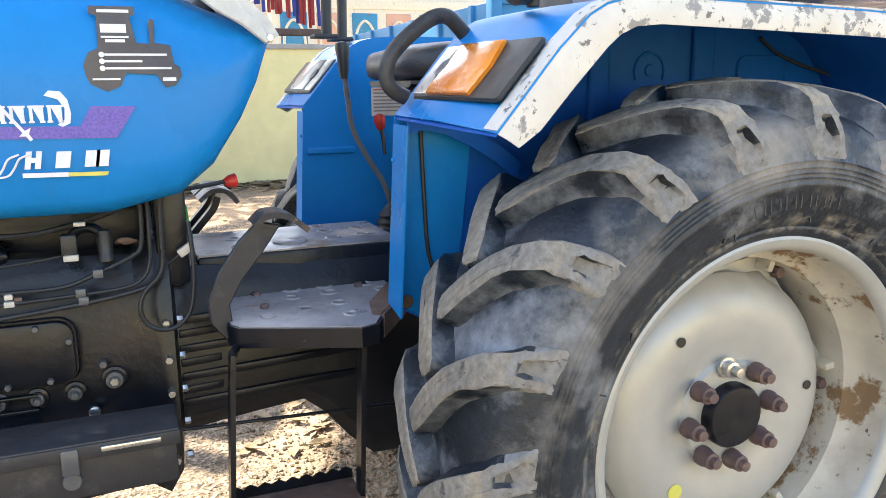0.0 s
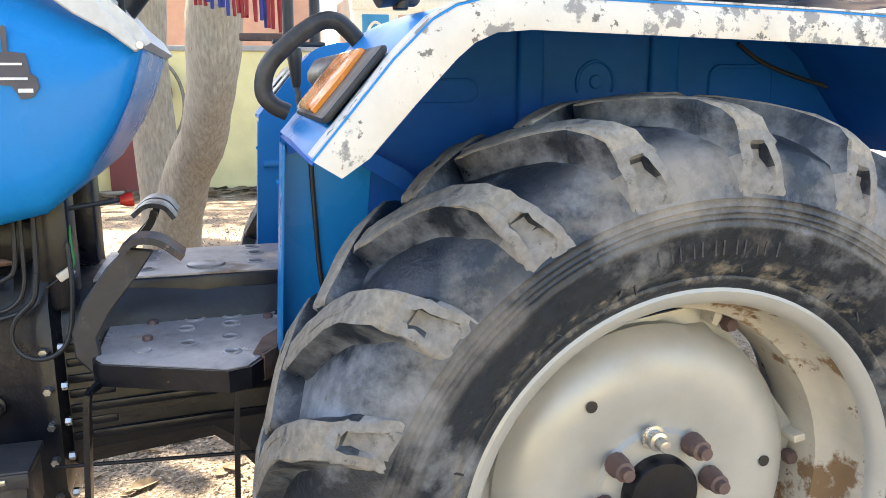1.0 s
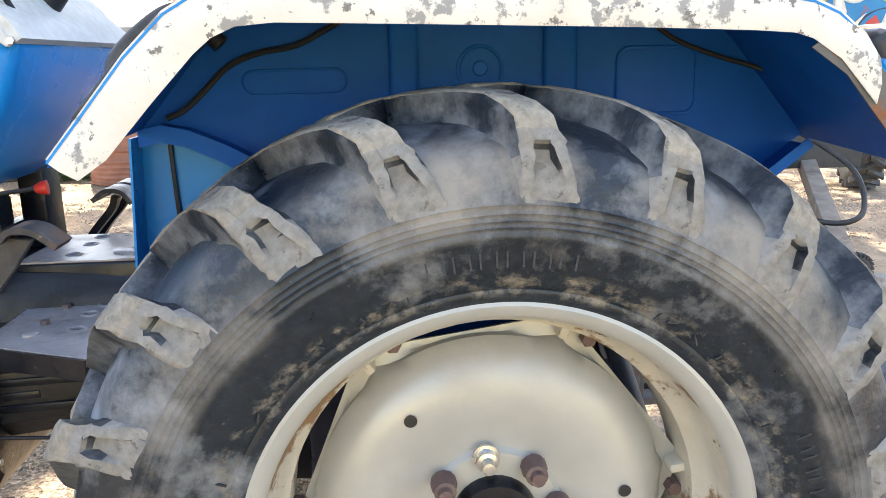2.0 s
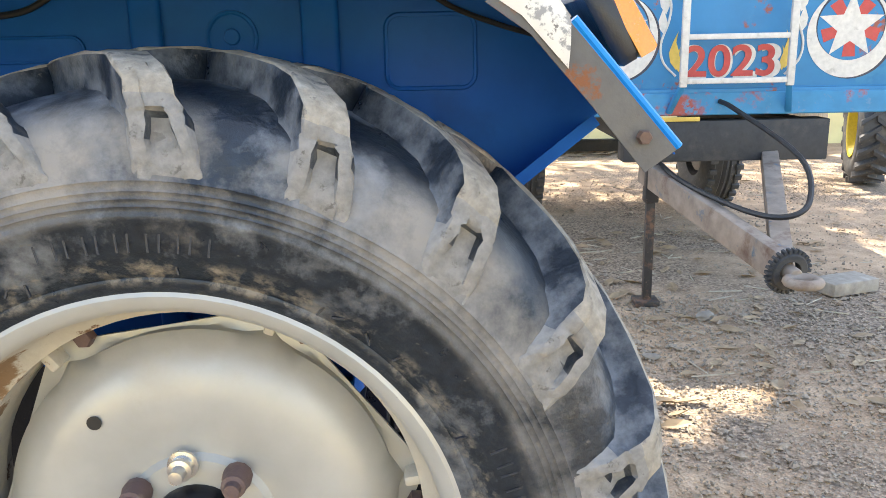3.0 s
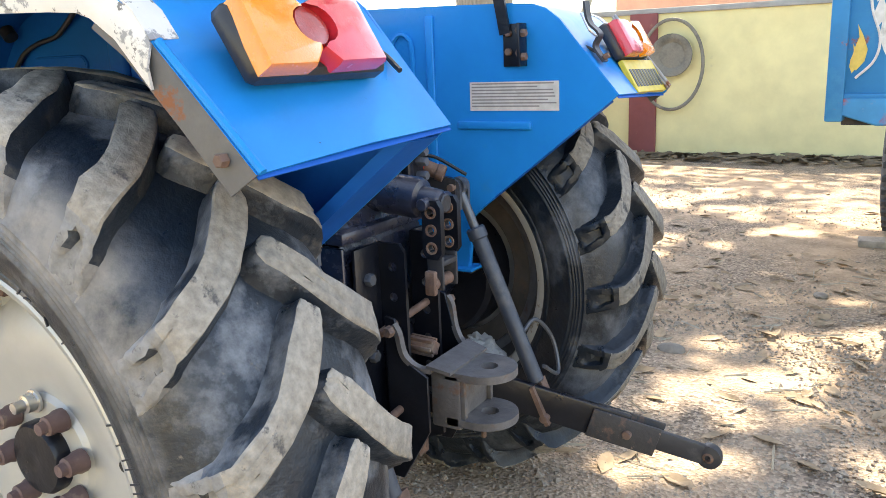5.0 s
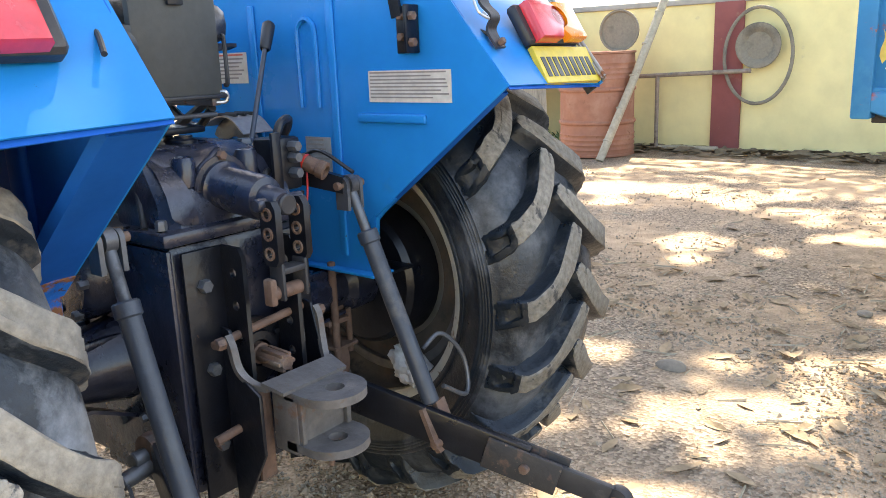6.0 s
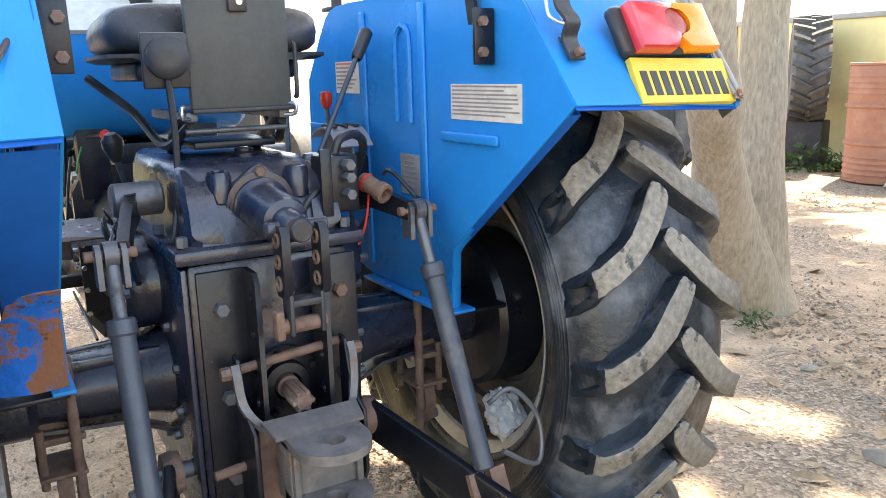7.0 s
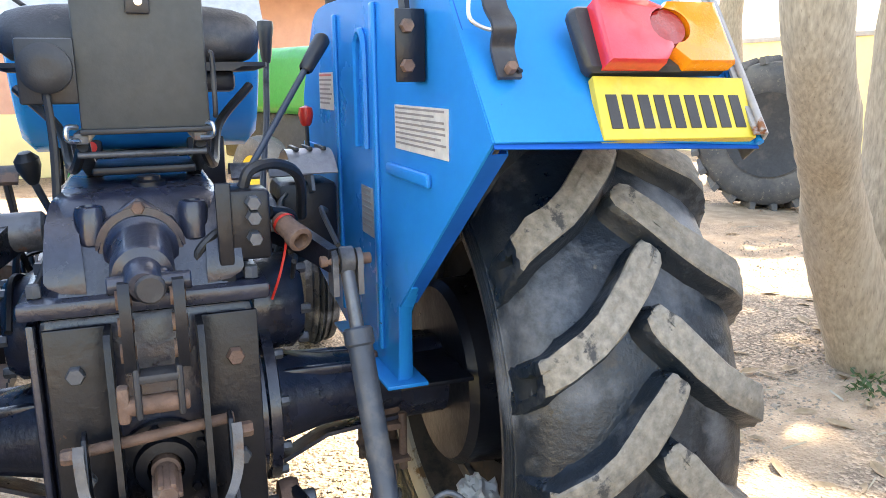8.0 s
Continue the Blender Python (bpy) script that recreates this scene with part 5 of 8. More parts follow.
part("connector_lead", tube([(-1.03, -0.235, 0.985), (-1.012, -0.235, 0.997), (-1.004, -0.233, 1.003)], 0.003), rubber_hose, under)
part("green_wire", tube([(-0.985, -0.225, 1.015), (-0.978, -0.222, 1.03), (-0.982, -0.215, 1.06), (-0.985, -0.2, 1.10)], 0.0028), green_paint, under, "thin green wire")
# toolbox hung on the left
tb = part("toolbox", box(-1.75, -1.052, -0.445, -0.325, 0.600, 0.700, 0.006), clutch_black, tractor, "dusty black steel toolbox with a hasp")
part("toolbox_lid", box(-1.755, -1.045, -0.452, -0.320, 0.696, 0.712, 0.005), clutch_black, tb, "flat dusty lid")
part("lid_flap", box(-1.755, -1.045, -0.456, -0.450, 0.680, 0.708, 0.002), clutch_black, tb)
part("lid_edge", box(-1.185, -1.080, -0.462, -0.455, 0.692, 0.703, 0.003), steel, tb, "bright worn lid edge")
part("hasp", slab(arc(0, 0, 0.017, 0, 360, 16)[:-1], xz(-0.456) @ Matrix.Translation((-1.238, 0.640, 0)), 0.008, 0.002), grey_metal, tb, "round steel hasp")
part("hasp_tongue", box(-1.253, -1.223, -0.462, -0.446, 0.655, 0.705, 0.003), grey_metal, tb)
for x in (-1.65, -1.15):
    part("toolbox_arm", box(x - 0.02, x + 0.02, -0.33, -0.19, 0.62, 0.66, 0.004), black_paint, tb)

PLACE = Vector((0.018, 0.028, 0.006))
# left footplate with its ladder
FOOT = [(-0.948, -0.168), (-0.948, -0.415), (-0.932, -0.442), (-0.715, -0.537), (-0.682, -0.525), (-0.660, -0.485), (-0.558, -0.335), (-0.558, -0.168)]
holes = [(-0.796, -0.269, 0.014), (-0.708, -0.258, 0.015), (-0.788, -0.369, 0.014), (-0.710, -0.351, 0.015), (-0.709, -0.443, 0.012), (-0.782, -0.200, 0.016), (-0.706, -0.196, 0.016), (-0.610, -0.215, 0.014), (-0.588, -0.275, 0.013)]


def footplate(side):
    pl = part("footplate", slab([(x, -side * y) for x, y in FOOT], Matrix.Translation((0, 0, 0.868)), 0.014, 0.0, [(x, -side * y, r) for x, y, r in holes]), plate_metal, tractor, "worn black footplate with punched holes")
    part("footplate_rim", strap([(-0.950, side * 0.235, 0.860), (-0.950, side * 0.416, 0.860), (-0.934, side * 0.445, 0.860), (-0.715, side * 0.540, 0.860), (-0.680, side * 0.528, 0.860), (-0.657, side * 0.486, 0.860), (-0.556, side * 0.336, 0.860)], 0.040, 0.008, (0, 0, 1), smooth_line=False), black_paint, pl)
    for x, y in ((-0.864, 0.217), (-0.866, 0.326), (-0.632, 0.235)):
        part("bolt", hexnut((x, side * y, 0.88), (x, side * y, 0.891), 0.010), rust_nut, pl)
    part("bolt_head", turned([(0.016, 0), (0.016, 0.003), (0.012, 0.005), (0, 0.005)], (-0.869, side * 0.391, 0.882), (-0.869, side * 0.391, 1), 18), plate_metal, pl)
    for x, y, r in holes:
        part("hole_rim", turned([(r - 0.001, 0), (r + 0.001, 0.003), (r + 0.006, 0.0015), (r + 0.007, -0.001)], (x, -side * y, 0.882), (x, -side * y, 1), 16), plate_metal, pl)
    lip = [(-0.652, 0.385), (-0.672, 0.470), (-0.655, 0.478), (-0.562, 0.345), (-0.560, 0.235), (-0.585, 0.275)]
    part("rusty_bracket", slab([(x, side * y) for x, y in (lip if side < 0 else lip[::-1])], Matrix.Translation((0, 0, 0.8825)), 0.004, 0.001), rusty, pl, "rusted mounting bracket")
    part("bracket_drop", strap([(-0.655, side * 0.489, 0.862), (-0.553, side * 0.338, 0.862)], 0.050, 0.006, (0, 0, 1), smooth_line=False), rusty, pl)
    return pl


footplate(-1)
footplate(1)
lad = part("ladder_rail", strap([(-0.938, -0.43, 0.842), (-0.952, -0.465, 0.838), (-0.960, -0.475, 0.80), (-0.982, -0.485, 0.44)], 0.034, 0.010, (0, 1, 0)), black_paint, tractor, "thin black step ladder below the footplate")
part("ladder_rail", strap([(-0.700, -0.49, 0.842), (-0.706, -0.50, 0.80), (-0.722, -0.505, 0.44)], 0.034, 0.010, (0, 1, 0)), black_paint, lad)
part("tie_rod", rod((-1.06, -0.30, 0.628), (-0.56, -0.30, 0.605), 0.004), black_paint, lad)
tread = [(-0.975 + 0.26 * k / 18, 0.008 * (k % 2)) for k in range(19)]
part("ladder_step", box(-0.978, -0.716, -0.575, -0.43, 0.500, 0.512, 0.003), rusty, lad, "rusty toothed ladder step")
for yy in (-0.578, -0.43):
    part("step_edge", slab([(u, 0.50) for u, v in tread[::-18]] + [(u, 0.528 + v) for u, v in tread], xz(yy), 0.005, 0.0), rusty if yy < -0.5 else black_paint, lad)

# platform over the gearbox with lever boots
deck_holes = [(-0.878, 0.088, 0.013), (-0.878, 0.006, 0.012), (-0.880, -0.098, 0.012), (-0.650, 0.092, 0.015), (-0.644, 0.017, 0.015), (-0.647, -0.077, 0.015), (-0.558, 0.029, 0.013), (-0.567, -0.063, 0.013)]
pf = part("platform", slab([(-0.98, -0.160), (-0.50, -0.160), (-0.50, 0.125), (-0.98, 0.125)], Matrix.Translation((0, 0, 0.962)), 0.010, 0.0, deck_holes), plate_metal, tractor, "worn grey deck plate with punched holes")
for x, y, r in deck_holes:
    part("hole_rim", turned([(r - 0.001, 0), (r + 0.001, 0.003), (r + 0.006, 0.0015), (r + 0.007, -0.001)], (x, y, 0.972), (x, y, 1.2), 16), plate_metal, pf)
part("platform_side", box(-0.98, -0.50, -0.170, -0.155, 0.865, 0.968, 0.006), black_paint, pf)
part("platform_ledge", box(-0.98, -0.50, -0.178, -0.168, 0.905, 0.912, 0.003), black_paint, pf)
part("platform_disc", turned([(0.042, 0), (0.042, 0.004), (0.036, 0.007), (0, 0.007)], (-0.755, -0.080, 0.972), (-0.755, -0.080, 1.2), 24), plate_metal, pf, "round cover")
PLACE = Vector((0.033, 0.03, 0.030))
# pedals
cp = part("clutch_pedal", slab([(-0.972, 0.822), (-1.000, 0.858), (-1.002, 0.905), (-0.978, 0.960), (-0.935, 1.020), (-0.898, 1.056), (-0.850, 1.048), (-0.888, 0.995), (-0.934, 0.938), (-0.960, 0.892), (-0.956, 0.852), (-0.938, 0.822)], xz(-0.40), 0.014, 0.003), clutch_black, tractor, "worn curved clutch pedal arm")
part("pedal_pad", strap([(-0.905, -0.39, 1.050), (-0.880, -0.39, 1.070), (-0.840, -0.39, 1.066), (-0.800, -0.39, 1.036)], 0.075, 0.012), rusty_black, cp, "worn dark steel pedal pad")
PLACE = Vector((0.02, -0.03, 0.0))
for k, y in enumerate((0.30, 0.41)):
    bp = part("brake_pedal", strap([(-1.01, y, 0.86), (-0.96, y, 0.95), (-0.90, y, 1.02), (-0.885, y, 1.055)], 0.03, 0.018), black_paint, tractor, "black brake pedal")
    part("pedal_pad", strap([(-0.935, y, 1.05), (-0.90, y, 1.075), (-0.86, y, 1.07), (-0.835, y, 1.04)], 0.085, 0.012), grey_metal, bp)
rl = part("throttle_rod", tube([(-1.02, -0.16, 1.135), (-0.95, -0.13, 1.14), (-0.905, -0.115, 1.145)], 0.005), plastic_black, tractor, "thin black rod with a red cap")
part("red_cap", turned([(0, 0), (0.008, 0), (0.014, 0.012), (0.016, 0.026), (0, 0.028)], (-0.915, -0.118, 1.142), (-0.80, -0.095, 1.155), 14), red_plastic, rl, "red plastic cap")
PLACE = Vector((-0.006, -0.006, 0.005))
# gear levers
gl = part("gear_lever", tube([(-0.365, 0.26, 0.99), (-0.385, 0.265, 1.06), (-0.43, 0.28, 1.14), (-0.465, 0.295, 1.22), (-0.475, 0.30, 1.30), (-0.482, 0.305, 1.38)], 0.008, 10), grey_metal, tractor, "bent gear lever with a black knob")
part("knob", turned([(0.010, 0), (0.014, 0.02), (0.017, 0.06), (0.021, 0.085), (0.019, 0.10), (0, 0.105)], (-0.482, 0.305, 1.36), (-0.486, 0.308, 1.5), 16), plastic_black, gl, "black lever knob")
for x, y in ((-0.365, 0.26), (-0.33, 0.30)):
    part("rubber_boot", turned([(0.055, 0), (0.055, 0.02), (0.048, 0.028), (0.052, 0.038), (0.042, 0.048), (0.046, 0.058), (0.036, 0.068), (0.04, 0.078), (0.028, 0.09), (0.012, 0.11)], (x, y, 0.89), (x, y, 1.2), 18), plastic_black, gl, "ribbed black rubber boot")
gl2 = part("gear_lever", tube([(-0.26, -0.16, 0.96), (-0.24, -0.19, 1.05), (-0.205, -0.215, 1.13)], 0.008, 10), grey_metal, tractor, "short lever with a black knob")
part("knob", turned([(0.010, 0), (0.016, 0.012), (0.024, 0.035), (0.024, 0.052), (0.012, 0.066), (0, 0.068)], (-0.21, -0.213, 1.12), (-0.19, -0.225, 1.2), 16), plastic_black, gl2)
PLACE = Vector((-0.028, -0.006, 0.012))
# seat on its spring frame, with the board behind it
SX = -0.16
def seat_ring(x, w, z0, z1, n=20):
    """A rounded cross-section of the cushion."""
    pts = []
    for k in range(n):
        a = 2 * math.pi * k / n
        c, s_ = math.cos(a), math.sin(a)
        pts.append((x, w * abs(c) ** 0.45 * (1 if c >= 0 else -1), (z0 + z1) / 2 + (z1 - z0) / 2 * abs(s_) ** 0.6 * (1 if s_ >= 0 else -1)))
    return pts


seat = part("seat", loft([seat_ring(SX + dx, w, z0, z1) for dx, w, z0, z1 in ((-0.29, 0.12, 1.365, 1.395), (-0.27, 0.19, 1.348, 1.420), (-0.20, 0.225, 1.338, 1.436), (-0.06, 0.234, 1.336, 1.446), (0.08, 0.236, 1.336, 1.456), (0.13, 0.230, 1.338, 1.450), (0.155, 0.210, 1.346, 1.428), (0.17, 0.17, 1.36, 1.400))]), seat_vinyl, tractor, "dusty black vinyl tractor seat", smooth=80)
part("seat_lip", loft([[(SX + dx, y * w, z) for y, z in ((-1, 1.338), (-0.9, 1.330), (0.9, 1.330), (1, 1.338), (1, 1.346), (-1, 1.346))] for dx, w in ((-0.27, 0.16), (-0.18, 0.236), (0.10, 0.246), (0.155, 0.236), (0.175, 0.19))]), plastic_black, seat)
part("seat_pan", box(SX - 0.2, SX + 0.13, -0.18, 0.18, 1.290, 1.332, 0.012), black_paint, seat)
for s in (-1, 1):
    part("seat_slide", box(SX - 0.1, SX + 0.24, s * 0.10 - 0.012, s * 0.10 + 0.012, 1.205, 1.225, 0.003), grey_metal, seat)
    part("seat_leg", strap([(SX + 0.20, s * 0.105, 1.215), (SX + 0.10, s * 0.105, 1.17), (SX + 0.02, s * 0.095, 1.13)], 0.03, 0.008), grey_metal, seat)
    part("seat_hook", tube([(SX + 0.235, s * 0.105, 1.235), (SX + 0.25, s * 0.12, 1.235), (SX + 0.25, s * 0.12, 1.215), (SX + 0.235, s * 0.10, 1.212)], 0.005, 8), steel, seat)
    part("seat_tube", tube([(SX + 0.22, s * 0.10, 1.20), (SX + 0.10, s * 0.13, 1.15), (-0.22, s * 0.16, 1.22), (-0.30, s * 0.24, 1.30)], 0.010, 8), plastic_black, seat)
part("seat_cross_bar", rod((SX + 0.22, -0.11, 1.185), (SX + 0.22, 0.11, 1.185), 0.006), grey_metal, seat)
part("seat_spring_plate", box(SX + 0.02, SX + 0.2, -0.09, 0.09, 1.145, 1.16, 0.004), black_paint, seat)
board = part("seat_board", box(0.062, 0.085, -0.098, 0.118, 1.228, 1.70, 0.006), seat_plate_mat, tractor, "upright olive-grey board behind the seat")
part("board_lip", box(0.058, 0.098, -0.10, 0.12, 1.222, 1.232, 0.003), plastic_black, board)
part("board_bracket", box(0.086, 0.096, -0.010, 0.030, 1.425, 1.47, 0.004), plastic_black, board)
part("bracket_screw", turned([(0.007, 0), (0.007, 0.004), (0, 0.005)], (0.096, 0.012, 1.445), (1, 0.012, 1.445), 12), steel, board)
part("board_side_rod", tube([(0.09, 0.122, 1.36), (0.09, 0.128, 1.352), (0.09, 0.128, 1.26), (0.08, 0.128, 1.25)], 0.005), plastic_black, board)
# grey trailer socket beside the board
so = part("trailer_socket", turned([(0.038, 0), (0.042, 0.004), (0.042, 0.028), (0.034, 0.034), (0.012, 0.037), (0.0, 0.034)], (0.085, -0.142, 1.335), (0.12, -0.142, 1.335), 28), plastic_black, tractor, "round grey-black trailer socket")
part("socket_bracket", box(0.072, 0.088, -0.188, -0.096, 1.275, 1.385, 0.005), plastic_black, so)
part("socket_cable", tube([(0.10, -0.145, 1.30), (0.105, -0.142, 1.20), (0.12, -0.15, 1.08), (0.17, -0.175, 1.0), (0.20, -0.19, 0.98)], 0.007), rubber_hose, so, "black cable hanging from the socket")
PLACE = Vector((-0.010, -0.012, 0.005))
# lift control quadrant with the long lever
qd = part("control_quadrant", slab(arc(0, 0, 0.105, 15, 150, 14) + arc(0, 0, 0.05, 150, 15, 8), xz(0.335) @ Matrix.Translation((-0.19, 1.06, 0)), 0.007, 0.0), grey_metal, tractor, "black lift control quadrant")
b = strap([(-0.27, 0.345, 1.14), (-0.235, 0.345, 1.158), (-0.19, 0.345, 1.167), (-0.145, 0.345, 1.158), (-0.10, 0.345, 1.122)], 0.10, 0.004)
part("quadrant_cover", b, plate_metal, qd, "slotted grey cover")
for k in range(3):
    part("cover_slot", box(-0.235 + 0.01 * 0, -0.15, 0.312 + 0.03 * k, 0.322 + 0.03 * k, 1.166, 1.1745, 0.002), plate_ink, qd)
part("quadrant_body", box(-0.27, -0.13, 0.27, 0.40, 0.95, 1.10, 0.015), black_paint, qd)
part("lever_arm", tube([(-0.34, 0.378, 1.135), (-0.345, 0.378, 1.19), (-0.352, 0.379, 1.215)], 0.006), plastic_black, qd)
part("red_knob", turned([(0.008, 0), (0.014, 0.008), (0.018, 0.028), (0.016, 0.044), (0, 0.05)], (-0.351, 0.379, 1.208), (-0.358, 0.381, 1.3), 16), red_plastic, qd, "red plastic lever knob")
lv = part("long_lever", rod((0.10, 0.165, 1.13), (-0.02, 0.335, 1.365), 0.0062), rod_grey, tractor, "long steel lever with a dark rubber grip")
part("grip", turned([(0.010, 0), (0.014, 0.006), (0.0165, 0.06), (0.0165, 0.082), (0.010, 0.09), (0, 0.09)], (-0.005, 0.314, 1.335), (-0.055, 0.385, 1.434), 16), plastic_black, lv)

PLACE = Vector((0.0, 0.0, 0.005))

# rear axle, centre housing and lift cover
ax = part("rear_axle", loft([[(r * math.cos(a) * (1.0 if abs(y) > 0.3 else 1.12), y, 0.68 + r * math.sin(a)) for a in (2 * math.pi * (k + 0.5) / 12 for k in range(12))] for y, r in ((-0.62, 0.085), (-0.48, 0.088), (-0.46, 0.066), (-0.30, 0.074), (-0.20, 0.098), (-0.17, 0.15), (0.17, 0.15), (0.20, 0.098), (0.30, 0.074), (0.46, 0.066), (0.48, 0.088), (0.62, 0.085))]), navy_cast, tractor, "dark axle housing between the rear wheels", smooth=35)
for s in (-1, 1):
    for x in (-0.055, 0.055):
        part("axle_rib", beam((x, s * 0.19, 0.745), (x * 0.8, s * 0.45, 0.735), 0.02, 0.02, 0.005), navy_cast, ax)
    part("axle_fin", sheet([[(0.0, s * 0.18, 0.54), (0.0, s * 0.30, 0.60), (0.0, s * 0.46, 0.61)], [(0.06, s * 0.18, 0.55), (0.06, s * 0.30, 0.605), (0.05, s * 0.46, 0.615)]], 0.008), navy_cast, ax)
    part("axle_flange", turned([(0.165, 0), (0.165, 0.02), (0.15, 0.024)], (0, s * 0.175, 0.68), (0, s * 0.3, 0.68), 32), navy_cast, ax)
    for k in range(10):
        a = 2 * math.pi * k / 10 + 0.3
        q = Vector((0.15 * math.cos(a), s * 0.197, 0.68 + 0.15 * math.sin(a)))
        part("flange_bolt", hexnut(q, q + Vector((0, s * 0.016, 0)), 0.010), grey_metal, ax)
    part("brake_housing", turned([(0.10, 0), (0.10, 0.08), (0.085, 0.10), (0.0, 0.10)], (-0.05, s * 0.17, 0.87), (-0.05, s * 1, 0.87), 22), navy_cast, ax, "round brake housing")
    for k in range(6):
        a = 2 * math.pi * k / 6
        q = Vector((-0.05 + 0.085 * math.cos(a), s * 0.262, 0.87 + 0.085 * math.sin(a)))
        part("flange_bolt", hexnut(q, q + Vector((0, s * 0.02, 0)), 0.011), grey_metal, ax)
    # bracket under the axle, rusty pins
    sb = part("stabiliser_bracket", box(-0.05, 0.075, s * 0.385, s * 0.475, 0.515, 0.525, 0.003), rusty, ax, "rusted bracket below the axle")
    for x, y in ((-0.03, 0.465), (0.05, 0.465), (-0.03, 0.395)):
        part("bracket_bolt", rod((x, s * y, 0.49), (x, s * y, 0.62), 0.009), rusty, sb)
    part("shackle", strap([(0.05, s * 0.43, 0.52), (0.06, s * 0.43, 0.47), (0.045, s * 0.43, 0.42), (0.02, s * 0.43, 0.40)], 0.03, 0.012), rusty, sb)
    part("shackle_pin", rod((0.04, s * 0.40, 0.425), (0.04, s * 0.46, 0.425), 0.014), weathered, sb)
    part("bracket_post", rod((0.065, s * 0.40, 0.43), (0.065, s * 0.40, 0.77), 0.011), rusty, ax)
    part("stabiliser_chain", tube([(0.06, s * 0.40, 0.46), (0.12, s * 0.37, 0.41), (0.22, s * 0.36, 0.40), (0.30, s * 0.37, 0.42)], 0.011), rusty, ax)
    part("inner_bracket", box(-0.06, 0.06, s * 0.38, s * 0.46, 0.585, 0.60, 0.003), rusty, ax)
PLACE = Vector((-0.052, -0.022, 0.006))
ctr = part("centre_housing", box(-0.30, 0.285, -0.168, 0.172, 0.40, 0.955, 0.02), navy_cast, tractor, "dark navy-black rear gear housing", smooth=35)
part("housing_flange", box(-0.30, 0.312, -0.190, 0.196, 0.958, 0.986, 0.007), navy_cast, ctr)
b = loft([[(x, y, z) for x, y in ((-0.27, -w), (fx - 0.03, -w), (fx, -w + 0.03), (fx, w - 0.03), (fx - 0.03, w), (-0.27, w))] for z, w, fx in ((0.985, 0.160, 0.285), (1.03, 0.150, 0.270), (1.10, 0.145, 0.225), (1.125, 0.135, 0.20), (1.135, 0.12, 0.18))])
lift = part("lift_cover", bevel(b, 0.012, 3), navy_cast, tractor, "dark navy cast hydraulic lift cover", smooth=35)
for y in (-0.075, 0.085):
    part("casting_boss", turned([(0.0, 0.0), (0.024, 0.0), (0.025, 0.05), (0.021, 0.060), (0.014, 0.062), (0.012, 0.05), (0, 0.05)], (0.232, y, 1.06), (0.225, y, 2), 20), navy_cast, lift)
for y, k in ((-0.118, -1), (0.128, 1)):
    part("casting_shoulder", loft([[(x, y + k * w * c, z + 0.012 * d) for c, d in ((-1, -1), (0.2, -0.6), (0.8, 0.2), (1, 1), (-1, 1))] for x, z, w in ((0.285, 1.0, 0.030), (0.270, 1.04, 0.028), (0.235, 1.085, 0.024), (0.18, 1.112, 0.018))]), navy_cast, lift, smooth=50)
part("breather", turned([(0.03, 0), (0.03, 0.012), (0.02, 0.016), (0.02, 0.022), (0, 0.022)], (0.10, 0.02, 1.13), (0.10, 0.02, 1.3), 18), black_paint, lift)
for x, y in ((0.27, -0.165), (0.10, -0.172), (0.27, 0.17), (0.10, 0.178)):
    part("cover_bolt", hexnut((x, y, 0.988), (x, y, 1.008), 0.012), grey_metal, lift)
PLACE = Vector((-0.013, -0.028, -0.006))
# cylinder that carries the top link rocker
cy = part("draft_cylinder", turned([(0.070, 0), (0.070, 0.012), (0.058, 0.014), (0.058, 0.024), (0.052, 0.028), (0.047, 0.036), (0.047, 0.140), (0.043, 0.152), (0.030, 0.157), (0.026, 0.200), (0.020, 0.206), (0, 0.206)], (0.205, 0.005, 1.062), (0.40, 0.005, 1.045), 32), navy_cast, tractor, "dark ribbed draft sensing cylinder")
part("cylinder_flange", slab([(0, 0.085), (-0.055, 0.045), (-0.082, -0.05), (-0.06, -0.068), (0.06, -0.068), (0.082, -0.05), (0.055, 0.045)], Matrix.Translation((0.204, 0.005, 1.064)) @ Matrix(((0, 0, 1, 0), (1, 0, 0, 0), (0, 1, 0, 0), (0, 0, 0, 1))), 0.016, 0.004), navy_cast, cy)
for dy, dz in ((0, 0.066), (-0.066, -0.05), (0.066, -0.05)):
    part("flange_bolt", hexnut((0.218, 0.005 + dy, 1.064 + dz), (0.232, 0.005 + dy, 1.064 + dz), 0.011), rusty, cy)
# rocker plates with three holes
for y in (-0.022, 0.052):
    rk = part("rocker_plate", slab([(-0.024, -0.052), (-0.014, -0.066), (0.014, -0.066), (0.024, -0.052), (0.024, 0.050), (0.014, 0.066), (-0.014, 0.066), (-0.024, 0.050)], xz(y - 0.008) @ Matrix.Translation((0.400, 0.985, 0)), 0.016, 0.0, [(0, -0.040, 0.0095), (0, 0.0, 0.0095), (0, 0.040, 0.0095)]), black_paint, tractor, "worn black top link plate with three holes")
    for dz in (-0.040, 0.0, 0.040):
        part("bushing", turned([(0.014, 0), (0.014, 0.004), (0.0095, 0.004), (0.0095, -0.018), (0.013, -0.018)], (0.400, y - 0.008, 0.985 + dz), (0.400, y - 1, 0.985 + dz), 16), rusty, rk)
part("rocker_pin", rod((0.385, -0.045, 1.043), (0.385, 0.072, 1.043), 0.014), navy_cast, cy)
part("pin_collar", rod((0.396, 0.014, 1.040), (0.416, 0.014, 1.039), 0.022), clutch_black, cy)
